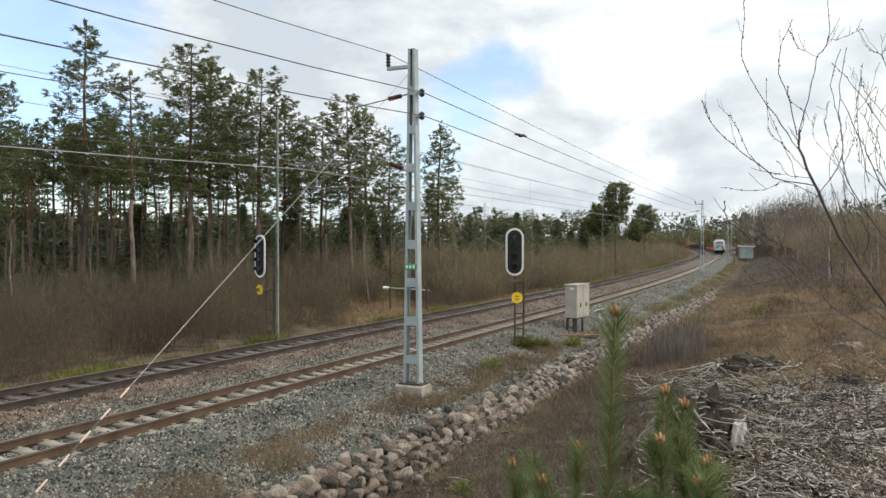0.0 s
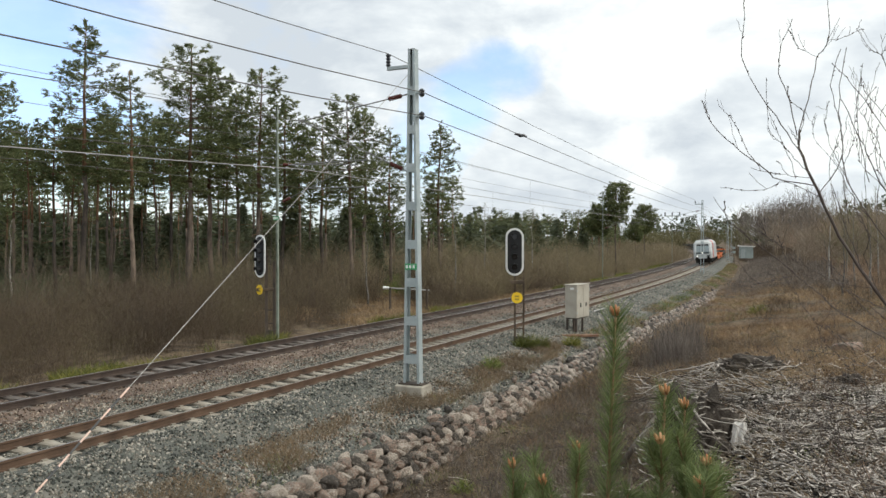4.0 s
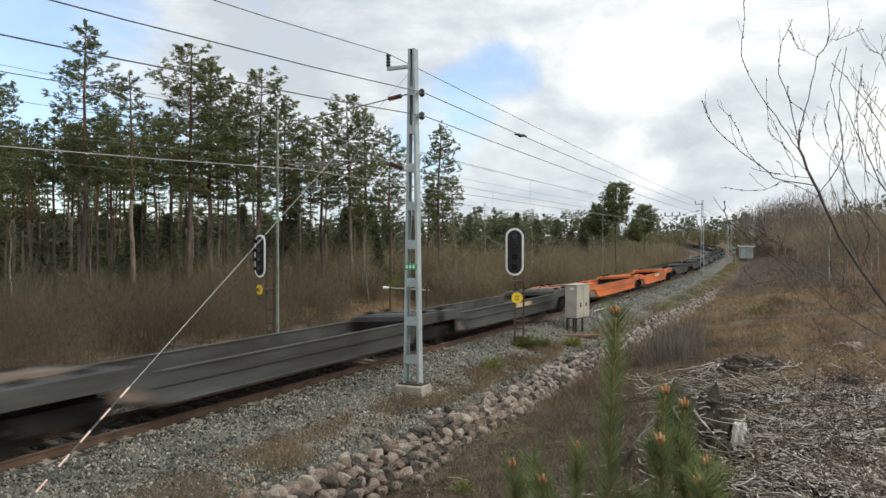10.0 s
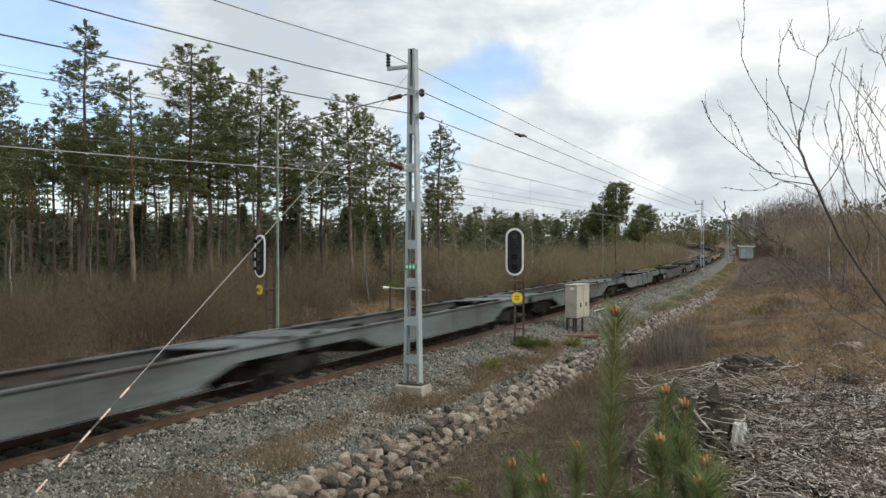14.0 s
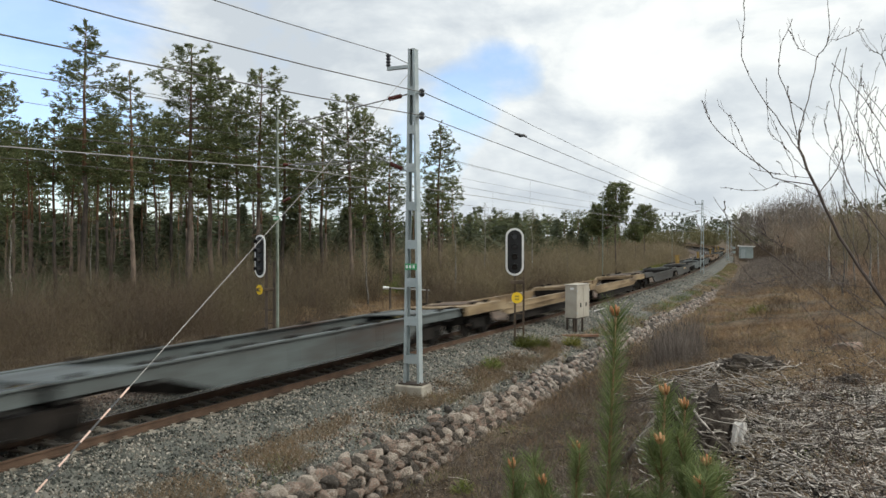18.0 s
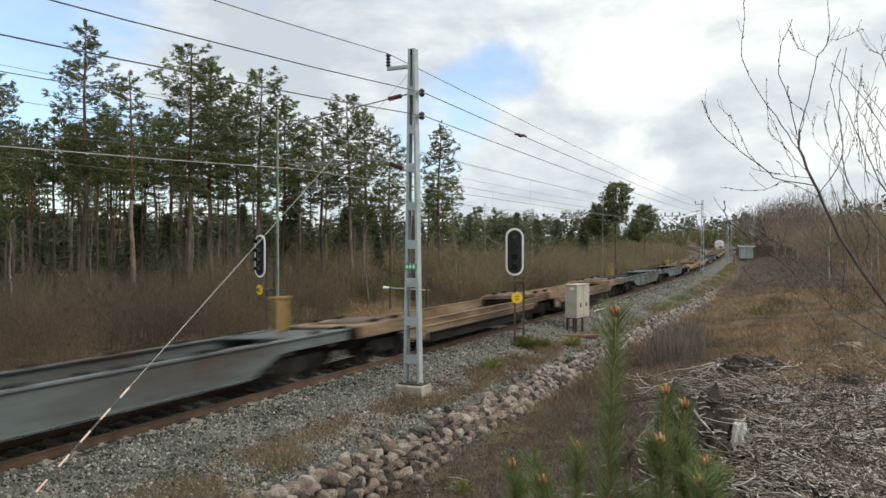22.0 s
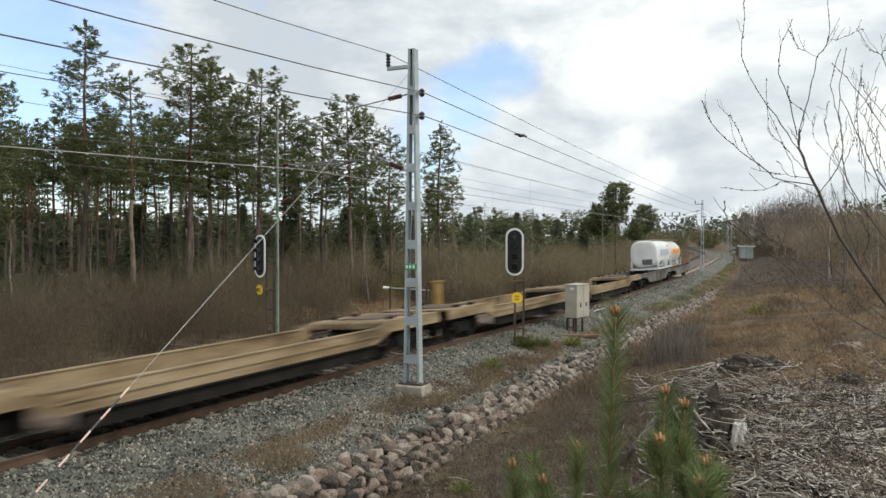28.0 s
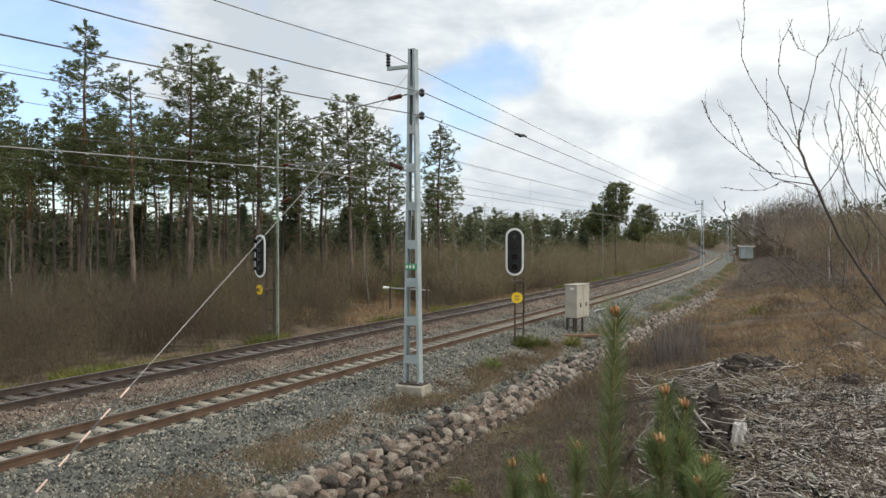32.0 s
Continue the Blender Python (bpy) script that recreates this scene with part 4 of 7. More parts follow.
# boom barrier on the forest track
ob = holder("boom_barrier", Matrix.Translation((-3.9, 55.0, -1.0)) @ Matrix.Rotation(radians(-6), 4, "Z"), "low pale boom barrier across a forest track", "barrier")
part("boom", Shape().rod((0, 0, 1.5), (3.0, 0, 1.35), 0.05), M["guy"], ob)
part("tip", Shape().rod((-0.3, 0, 1.51), (0.1, 0, 1.5), 0.10), M["white"], ob)
for x in (0.2, 2.8):
    part("post", Shape().rod((x, 0, 0), (x, 0, 1.5), 0.08), M["dark_steel"], ob)


# ---- woods ----
def pine(seed, height, crown_from, mat_leaf, spread_r=2.6, limbs_n=60, per=8, leaf=0.24, dead=6, tufts=9.0, lean=0.05):
    """A Scots pine: bare trunk and flat needle pads, one above the other, on crooked limbs."""
    rng = np.random.default_rng(seed)
    ob = holder("pine_tree", Matrix.Identity(4), "tall Scots pine with a bare trunk and ragged dark green crown", "tree", "pines beyond the line")
    zs = np.linspace(0, height, 12)
    bend = np.cumsum(rng.normal(0, lean, (12, 2)), 0)
    pts = np.column_stack([bend, zs])
    r0 = 0.0092 * height
    rad = r0 * (1 - 0.90 * (zs / height) ** 1.1) + 0.012
    lower = 5
    part("trunk", Shape().tube(pts[:lower + 1], rad[:lower + 1], 8), M["bark_pine"], ob, smooth=True, mend=False)
    part("upper_trunk", Shape().tube(pts[lower:], rad[lower:], 8), M["bark_top"], ob, smooth=True, mend=False)
    limbs, spots, ways = Shape(), [], []
    tier, swell = rng.uniform(0, 2 * math.pi), rng.random(24)
    for i in range(limbs_n):
        # limbs stand in loose tiers, so that gaps stay between the pads
        u = (i + rng.uniform(-0.3, 0.3)) / limbs_n
        if i % 4 == 0:
            tier_z = u
        u = float(np.clip(0.72 * tier_z + 0.28 * u, 0, 1))
        z = height * (crown_from + (0.985 - crown_from) * u)
        tier += 2.4 + rng.normal(0, 0.5)
        full = float(np.interp(u, [0, 0.2, 0.48, 0.72, 0.9, 1], [0.55, 0.85, 1.0, 0.86, 0.52, 0.16])) * (0.72 + 0.56 * swell[i // 5 % len(swell)])
        reach = spread_r * full * rng.uniform(0.55, 1.18) + 0.12
        root = np.array([np.interp(z, zs, pts[:, 0]), np.interp(z, zs, pts[:, 1]), z])
        flat = np.array([math.cos(tier), math.sin(tier), 0.0])
        rise = rng.uniform(-0.22, 0.14) + 0.65 * u ** 2.5
        mid = root + flat * reach * 0.5 + np.array((0, 0, rise * reach * 0.35)) + rng.normal(0, 0.07, 3)
        tip = root + flat * reach + np.array((0, 0, rise * reach + 0.10 * reach))
        limbs.tube([root, mid, tip], [0.012 + 0.011 * reach, 0.009 + 0.006 * reach, 0.006], 4, caps=False)
        side = np.array([-flat[1], flat[0], 0.0])
        n = int(3 + tufts * reach)
        t = rng.uniform(0.32, 1.04, n)
        c = np.where(t[:, None] < 0.5, root + (mid - root) * t[:, None] * 2, mid + (tip - mid) * (t[:, None] * 2 - 1))
        across = rng.normal(0, 0.17, n) * reach * (0.45 + np.sin(np.clip(t, 0, 1) * math.pi * 0.85))
        c = c + side * across[:, None] + np.column_stack([rng.normal(0, 0.06, (n, 2)), rng.normal(0.05, 0.07 + 0.07 * reach, n)])
        spots.append(c)
        ways.append(flat[None] * 0.55 + side[None] * np.sign(across)[:, None] * 0.35 + np.zeros((n, 3)))
    top = pts[-1] + rng.normal(0, 0.10, (7, 3)) * (1, 1, 2.2) - np.array((0, 0, 0.25))
    spots.append(top)
    ways.append(np.tile((0, 0, 1.0), (7, 1)))
    for i in range(dead):
        z = height * crown_from * rng.uniform(0.5, 1.0)
        a = rng.uniform(0, 2 * math.pi)
        root = np.array([np.interp(z, zs, pts[:, 0]), np.interp(z, zs, pts[:, 1]), z])
        limbs.tube([root, root + np.array([math.cos(a), math.sin(a), rng.uniform(-0.3, 0.2)]) * rng.uniform(0.5, 1.6)], [0.03, 0.008], 4, caps=False)
    tagged(part("branchwork", limbs, M["bark_top"], ob, mend=False), kind="stuff")
    c, w = np.repeat(np.concatenate(spots), per, 0), np.repeat(np.concatenate(ways), per, 0)
    k = len(c)
    way_ = rng.normal(size=(k, 3)) * (0.75, 0.75, 0.42) + w + np.array((0, 0, 0.28))
    way_ /= np.linalg.norm(way_, axis=1, keepdims=True)
    size = leaf * rng.uniform(0.55, 1.15, (k, 1))
    start = c + rng.normal(0, 0.05, (k, 3))
    me = quads("crown", blades(start, start + way_ * size, leaf * rng.uniform(0.26, 0.46, k), rng), mat_leaf)
    crown = new("crown", me)
    crown.parent = ob
    tagged(crown, "dark green needle clumps")
    return ob


def spruce(seed, height, dense=45, name="spruce_tree", label="dense dark green spruce tapering to a point"):
    rng = np.random.default_rng(seed)
    ob = holder(name, Matrix.Identity(4), label, "tree", "spruces beyond the line")
    part("trunk", Shape().tube([(0, 0, 0), (0, 0, height)], [0.013 * height, 0.01], 7), M["bark_pine"], ob, mend=False)
    n = int(height * dense)
    u = rng.random(n) ** 1.3
    z = height * (0.08 + 0.91 * u)
    a = rng.uniform(0, 2 * math.pi, n)
    reach = (1 - u) ** 0.8 * height * 0.20 * rng.uniform(0.45, 1.15, n) + 0.15
    root = np.column_stack([np.zeros(n), np.zeros(n), z])
    tip = np.column_stack([np.cos(a) * reach, np.sin(a) * reach, z - reach * 0.15 + 0.1])
    f = np.repeat(np.arange(n), 6)
    t = rng.uniform(0.2, 1, len(f))[:, None]
    p = root[f] + (tip - root)[f] * t + rng.normal(0, 0.08, (len(f), 3))
    q = p + (tip - root)[f] * 0.2 + rng.normal(0, 0.2, (len(f), 3)) + np.array((0, 0, -0.08))
    me = quads("crown", blades(p, q, rng.uniform(0.10, 0.22, len(f)), rng), M["needle_spruce"])
    c = new("crown", me)
    c.parent = ob
    return ob


def birch(seed, height):
    """A slender leafless birch with a pale trunk."""
    rng = np.random.default_rng(seed)
    ob = holder("birch_tree", Matrix.Identity(4), "slender leafless birch with a pale trunk", "tree", "birches beyond the line")
    zs = np.linspace(0, height, 9)
    pts = np.column_stack([np.cumsum(rng.normal(0, 0.08, (9, 2)), 0), zs])
    part("trunk", Shape().tube(pts, 0.085 * (1 - 0.9 * zs / height) + 0.01, 6), M["bark_pale"], ob, smooth=True, mend=False)
    n = 420
    z = height * rng.uniform(0.35, 1.0, n)
    a = rng.uniform(0, 2 * math.pi, n)
    r = rng.uniform(0.3, 1.0, n) * (height - z + 1.0) * 0.22
    root = np.column_stack([np.interp(z, zs, pts[:, 0]), np.interp(z, zs, pts[:, 1]), z])
    off = rng.random((n, 1)) * np.column_stack([np.cos(a) * r, np.sin(a) * r, r * 1.0])
    tip = root + off + np.column_stack([np.cos(a) * r, np.sin(a) * r, r * rng.uniform(0.5, 1.6, n)]) * 0.6
    c = new("crown", quads("crown", blades(root + off, tip, 0.025, rng), M["twig_olive"]))
    c.parent = ob
    tagged(c, "fine bare olive-brown twigs")
    return ob


def on_ground(x, y):
    return float(ground_z([x], [y])[0])


TALL = (20, 22, 18, 21, 19)
PINES = [pine(101, 20, 0.48, M["needle"], 2.1, 52, 10, 0.21, 6, 11.0), pine(102, 22, 0.46, M["needle"], 1.75, 56, 10, 0.21, 6, 11.0), pine(103, 18, 0.42, M["needle"], 2.2, 56, 10, 0.21, 6, 11.0), pine(104, 21, 0.42, M["needle"], 2.4, 64, 10, 0.21, 6, 11.0), pine(105, 19, 0.36, M["needle"], 1.9, 64, 10, 0.21, 6, 11.0)]
THIN = [pine(111, 20, 0.66, M["needle"], 2.1, 26, 4, 0.34, 5, 7.0), pine(112, 22, 0.70, M["needle"], 2.0, 26, 4, 0.34, 5, 7.0), pine(113, 18, 0.62, M["needle"], 2.2, 28, 4, 0.36, 5, 7.0), pine(114, 21, 0.66, M["needle"], 2.3, 28, 4, 0.36, 5, 7.0), pine(115, 19, 0.60, M["needle"], 2.0, 28, 4, 0.34, 5, 7.0)]
HIGH = [pine(131, 15, 0.62, M["needle"], 2.1, 34, 9), pine(132, 16, 0.66, M["needle"], 2.2, 34, 9), pine(133, 14, 0.60, M["needle"], 1.9, 34, 9)]
DENSE = [pine(121, 14, 0.58, M["needle"], 2.4, 70, 7, 0.34, 3, 10.0), pine(122, 11, 0.56, M["needle"], 2.2, 60, 7, 0.34, 3, 10.0)]
SPRUCES = [spruce(120, 13, 70), spruce(121, 9, 50), spruce(122, 7, 50)]
BIRCHES = [birch(130, 12), birch(131, 9), birch(132, 14)]
USED = set()


def plant(stock, i, x, y, scale, turn, wide=1.0):
    z = on_ground(x, y) - 0.05
    m = Matrix.Translation((x, y, z)) @ Matrix.Rotation(turn, 4, "Z") @ Matrix.Diagonal((scale * wide, scale * wide, scale, 1))
    ob = stock[i]
    if ob.name not in USED:
        USED.add(ob.name)
    else:
        ob = copy_thing(ob, Matrix.Identity(4))
    ob.matrix_basis = m
    return ob


def sight(u, depth):
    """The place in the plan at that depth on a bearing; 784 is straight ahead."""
    return (u - 784.0) / 1390.0 * depth, depth


def grow(stock, heights, kind, u, rise, depth, turn, wide=1.22):
    x, y = sight(u, depth)
    s_, d_ = beside([x], [y])
    if -10.5 < d_[0] < 14:
        return None
    return plant(stock, kind, x, y, (EYE_HEIGHT + rise / 1390 * depth - on_ground(x, y)) / heights[kind], turn, wide)


# chosen pines: line of sight, top above eye level, depth, kind
rng_t = random.Random(77)
for u, rise, depth, kind in [(145, 392, 60, 1), (238, 302, 58, 1), (335, 355, 64, 3), (378, 322, 68, 2), (455, 310, 66, 3), (500, 250, 76, 2), (570, 228, 74, 0), (622, 262, 66, 3), (644, 235, 70, 4), (692, 195, 84, 4), (780, 208, 78, 4), (-14, 312, 50, 2), (420, 262, 78, 0), (-60, 330, 55, 3)]:
    grow(PINES, TALL, kind, u, rise, depth, rng_t.uniform(0, 6))
# lower pines between them, with high crowns
for u, rise, depth, kind in [(52, 206, 66, 1), (195, 225, 74, 0), (275, 215, 80, 2), (98, 218, 62, 1), (24, 200, 70, 0), (170, 208, 64, 1), (128, 196, 78, 2), (222, 196, 82, 1), (305, 228, 72, 0), (400, 222, 82, 1), (530, 205, 86, 2)]:
    grow(HIGH, (15, 16, 14), kind, u, rise, depth, rng_t.uniform(0, 6), 1.1)
for i in range(100):
    depth = rng_t.uniform(74, 150)
    u = rng_t.choice((rng_t.uniform(-200, 300), rng_t.uniform(-200, 470), rng_t.uniform(-200, 830)))
    rise = rng_t.uniform(70, 195) if u < 690 else rng_t.uniform(55, 110)
    grow(THIN, TALL, rng_t.randrange(5), u, rise, depth, rng_t.uniform(0, 6))
for i in range(75):
    u = rng_t.uniform(-200, 1040)
    depth = rng_t.uniform(80, 150) if u < 720 else rng_t.uniform(140, 210)
    rise = rng_t.uniform(-5, 70) if u < 720 else rng_t.uniform(10, 55)
    grow(SPRUCES, (13, 9, 7), rng_t.choice((1, 2)), u, rise, depth, rng_t.uniform(0, 6), 1.25)
for i in range(62):
    depth = rng_t.uniform(150, 240)
    u = rng_t.uniform(780, 1150)
    rise = rng_t.uniform(22, 58) if u < 1060 else rng_t.uniform(8, 30)
    grow(THIN, TALL, rng_t.randrange(5), u, rise, depth, rng_t.uniform(0, 6), 1.3)
for u, rise, depth, kind, wide in ((1090, 105, 118, 0, 0.95), (1062, 66, 122, 1, 1.0), (1141, 64, 158, 1, 1.0), (1126, 40, 150, 1, 0.9)):
    grow(DENSE, (14, 11), kind, u, rise, depth, u * 0.1, wide)
SPRUCES[0].matrix_basis = Matrix.Translation((*sight(520, 92), on_ground(*sight(520, 92))))
for u, rise, depth, kind in ((803, 62, 62, 0), (652, 30, 60, 1), (415, 40, 70, 0), (160, 60, 72, 2), (22, 40, 60, 1), (940, 60, 90, 1), (1005, 20, 95, 0), (860, 70, 75, 2), (525, 35, 80, 0), (1120, 20, 120, 1), (480, 70, 72, 2), (318, 20, 66, 0)):
    grow(BIRCHES, (12, 9, 14), kind, u, rise, depth, u * 0.1)
for u, rise, depth, kind in ((1442, 55, 60, 1), (1468, 90, 66, 0), (1490, 40, 52, 1), (1515, 80, 58, 0), (1540, 60, 50, 1), (1556, 100, 62, 2), (1425, 30, 70, 1), (1500, 110, 75, 2)):
    grow(BIRCHES, (12, 9, 14), kind, u, rise, depth, u * 0.1)


def thicket(name, n, s_rng, d_rng, tall, mat, label, seed, per=26, lean=0.22, thick=0.012, low=0.35, reach=0.35, keep=None, even=0.22, fine=1.0):
    """Bare shrubs and saplings as one thing: upright stems with side twigs."""
    rng = np.random.default_rng(seed)
    s, d = rng.uniform(*s_rng, n), rng.uniform(*d_rng, n)
    if keep is not None:
        ok = keep(s, d)
        s, d = s[ok], d[ok]
        n = len(s)
    p = at(s, d, 0)
    p[:, 2] = ground_z(p[:, 0], p[:, 1]) - 0.05
    f = np.repeat(np.arange(n), per)
    k = len(f)
    swell = np.clip(0.62 + 0.75 * lumps(p[:, 0], p[:, 1], 5.0, seed * 0.3), even, 1.0)
    h = tall * (rng.uniform(low, 1.0, n) * swell)[f] * rng.uniform(0.6, 1.0, k)
    up = np.where(rng.random(k) < 0.14, 0.0, rng.uniform(0.05, 0.85, k))
    fan = reach * (0.35 + 0.95 * up)
    base = p[f] + np.column_stack([rng.normal(0, 1, k) * fan, rng.normal(0, 1, k) * fan, up * h])
    le = np.where(up > 0, (0.16 + 0.32 * (1 - up)) * fine, 1.0) * h
    tip = base + np.column_stack([rng.normal(0, lean, k) * le * np.where(up > 0, 1.3, 0.4), rng.normal(0, lean, k) * le * np.where(up > 0, 1.3, 0.4), le * rng.uniform(0.55, 1, k)])
    me = quads(name, blades(base, tip, thick * rng.uniform(0.5, 1.5, k), rng), mat)
    return tagged(new(name, me), label, "shrubs", kind="stuff")


def off_path(s, d):
    """Leaves a clearing where the forest track meets the line."""
    p = at(s, d, 0)
    u = p[:, 0] / p[:, 1] * 1390 + 784
    return (d < -11.2 + 2.2 * lumps(p[:, 0], p[:, 1], 4.0, 2.0)) & ~((u > 610) & (u < 765) & (p[:, 1] < 62)) & ~((u > 664) & (u < 727) & (p[:, 1] < 97)) & (np.abs(d + 9) + np.random.default_rng(2).random(len(d)) * 1.5 > 0.8)


def off_clearing(s, d):
    p = at(s, d, 0)
    u = p[:, 0] / p[:, 1]
    return ~((u > -0.086) & (u < -0.042) & (p[:, 1] < 97))


thicket("brushwood", 1150, (-12, 75), (-31, -9.8), 5.6, M["brush"], "dense brown leafless brushwood below the pines", 31, 300, 0.55, 0.0095, 0.25, 0.85, off_path, 0.2, 0.5)
thicket("brushwood", 420, (-6, 90), (-32, -10.8), 6.2, M["thin_sapling"], "budding olive-brown saplings among the brushwood", 35, 180, 0.55, 0.010, 0.3, 0.85, off_path, 0.15, 0.55)
thicket("brushwood", 140, (-12, 70), (-34, -14), 8.5, M["twig"], "tall dark bare saplings rising out of the brushwood", 43, 120, 0.26, 0.016, 0.4, 0.8, off_path, 0.3)
thicket("dead_stems", 300, (-10, 60), (-17, -9.6), 2.2, M["bare_wood"], "pale dead stems at the edge of the brushwood", 44, 9, 0.10, 0.020, 0.4, 0.25, off_path, 0.3)
thicket("brushwood", 1500, (56, 215), (-46, -10.2), 7.4, M["pale_brush"], "dense brown leafless brushwood along the far line", 32, 60, 0.45, 0.032, 0.5, 1.1, off_clearing, 0.5)
thicket("brushwood", 420, (172, 330), (-34, -8.0), 6.4, M["pale_brush"], "brown leafless brushwood inside the far curve", 45, 70, 0.45, 0.05, 0.45, 1.1, None, 0.6)
thicket("brushwood", 420, (36, 60), (-30, -10.2), 6.4, M["pale_brush"], "brown leafless brushwood across from the cabinet", 57, 110, 0.5, 0.018, 0.35, 0.9, off_path, 0.35, 0.6)
thicket("undergrowth", 300, (-25, 95), (-66, -33), 4.6, M["needle_spruce"], "dark green undergrowth below the pines", 41, 130, 0.6, 0.05, 0.5, 1.2, None, 0.3, 0.4)
thicket("brushwood", 1200, (44, 240), (-44, -10.5), 7.6, M["sapling"], "budding olive saplings along the far line", 36, 60, 0.45, 0.030, 0.4, 1.1, off_clearing, 0.45)
thicket("brushwood", 900, (34, 190), (10.0, 34), 2.3, M["brush"], "brown leafless brushwood beside the line", 33, 70, 0.35, 0.022, 0.3, 0.6)
thicket("brushwood", 520, (58, 190), (6.2, 17), 2.0, M["stalk"], "grey-purple leafless brush below the far embankment", 46, 80, 0.40, 0.026, 0.5, 0.8, None, 0.6)
thicket("brushwood", 60, (18.8, 22.0), (7.5, 9.0), 3.3, M["stalk"], "clump of thin bare saplings beyond the stone wall", 34, 70, 0.14, 0.012, 0.6, 0.34, None, 0.7)
thicket("brushwood", 360, (183, 270), (5.5, 16), 4.6, M["brush"], "brown leafless brush behind the hut", 49, 80, 0.45, 0.05, 0.4, 1.0, None, 0.5)
thicket("brambles", 420, (-1, 20), (5.6, 9.8), 1.15, M["stalk"], "grey-brown bare twigs in front of the stone wall", 47, 34, 0.30, 0.008, 0.4, 0.24, None, 0.3)
thicket("bare_shrubs", 46, (3, 19), (5.7, 9.0), 1.7, M["stalk"], "upright bare grey-brown shrubs in front of the stone wall", 55, 22, 0.14, 0.011, 0.5, 0.16, None, 0.5)
thicket("brambles", 160, (2, 24), (5.7, 11.0), 0.9, M["twig"], "dark bare brambles on the bank", 48, 50, 0.55, 0.010, 0.4, 0.32, None, 0.3)
thicket("heather", 1500, (-2, 26), (5.9, 11.5), 0.55, M["twig"], "low dark leafless heather on the bank", 42, 45, 0.5, 0.006, 0.4, 0.22, None, 0.25)
thicket("brushwood", 420, (40, 150), (16, 60), 3.6, M["twig_red"], "reddish-brown bare bushes on the rising ground", 37, 80, 0.35, 0.028, 0.4, 0.9)


def bare_wood(n, s_rng, d_rng, low, high, mat, label, seed, per=330):
    """A leafless wood as one thing: pale stems under rounded crowns of fine twigs."""
    rng = np.random.default_rng(seed)
    p = at(rng.uniform(*s_rng, n), rng.uniform(*d_rng, n), 0)
    p[:, 2] = ground_z(p[:, 0], p[:, 1])
    h = rng.uniform(low, high, n)
    f = np.repeat(np.arange(n), per)
    k = len(f)
    v = rng.normal(size=(k, 3))
    v /= np.linalg.norm(v, axis=1, keepdims=True)
    r = rng.random((k, 1)) ** 0.45
    wide = (h * rng.uniform(0.20, 0.30, n))[f][:, None]
    base = p[f] + v * r * np.column_stack([wide, wide, (h * 0.36)[f]]) + np.column_stack([np.zeros(k), np.zeros(k), (h * 0.60)[f]])
    tip = base + (v * 0.7 + np.array((0, 0, 0.5)) + rng.normal(0, 0.35, (k, 3))) * rng.uniform(0.5, 1.3, (k, 1))
    stem = np.concatenate([p + rng.normal(0, 0.4, (n, 3)) * (1, 1, 0) for _ in range(2)])
    top = stem + np.column_stack([rng.normal(0, 0.5, 2 * n), rng.normal(0, 0.5, 2 * n), np.tile(h * 0.85, 2)])
    me = quads("bare_woods", np.concatenate([blades(base, tip, rng.uniform(0.03, 0.07, k), rng), blades(stem, top, 0.16, rng)]), mat)
    return tagged(new("bare_woods", me), label, "woods", kind="stuff")


bare_wood(130, (165, 265), (12, 70), 8, 13, M["bare_wood"], "grey-brown bare deciduous wood on the rising ground", 38)
bare_wood(130, (85, 165), (14, 50), 3.5, 6.5, M["bare_wood"], "low grey-brown bare trees on the rising ground", 54, 240)
bare_wood(60, (110, 250), (14, 60), 5, 10, M["twig_red"], "reddish bare deciduous trees on the rising ground", 39)
bare_wood(40, (190, 285), (9, 30), 12, 17.5, M["stalk"], "taller grey-brown bare trees near the hut", 53, 800)
thicket("bare_woods", 160, (300, 520), (-20, 160), 19.0, M["twig_olive"], "pale budding birch wood behind the far curve", 40, 200, 0.4, 0.12, 0.5, 2.2)


def far_woods(n, a0, a1, r0, r1, low, high, seed, label):
    """Conifer woods as one thing."""
    rng = np.random.default_rng(seed)
    a = rng.uniform(a0, a1, n)
    r = rng.uniform(r0, r1, n)
    x, y = np.sin(a) * r, np.cos(a) * r
    s, d = beside(x, y)
    ok = (abs(d) > 25)
    x, y = x[ok], y[ok]
    n = len(x)
    z = ground_z(x, y)
    h = rng.uniform(low, high, n)
    per = 70
    f = np.repeat(np.arange(n), per)
    k = len(f)
    u = rng.random(k)
    rad = (1 - u) ** 0.7 * 2.6 * rng.random(k) ** 0.5
    t = rng.uniform(0, 2 * math.pi, k)
    base = np.column_stack([x[f] + np.cos(t) * rad, y[f] + np.sin(t) * rad, z[f] + h[f] * (0.05 + 0.93 * u)])
    tip = base + np.column_stack([np.cos(t), np.sin(t), rng.uniform(-0.2, 0.6, k)]) * rng.uniform(0.8, 1.7, (k, 1))
    me = quads("far_woods", blades(base, tip, rng.uniform(0.35, 0.8, k) if r1 < 250 else rng.uniform(0.7, 1.4, k), rng), M["needle_spruce"])
    return tagged(new("far_woods", me), label, "woods", kind="stuff")


far_woods(1400, -1.35, 1.35, 300, 620, 9, 17, 50, "dark green conifer woods along the horizon")
far_woods(220, -0.64, -0.25, 120, 200, 6, 11, 52, "dark young conifers behind the pines")
far_woods(260, -0.75, 0.20, 130, 215, 4, 9, 51, "dense dark young conifers deep in the wood")


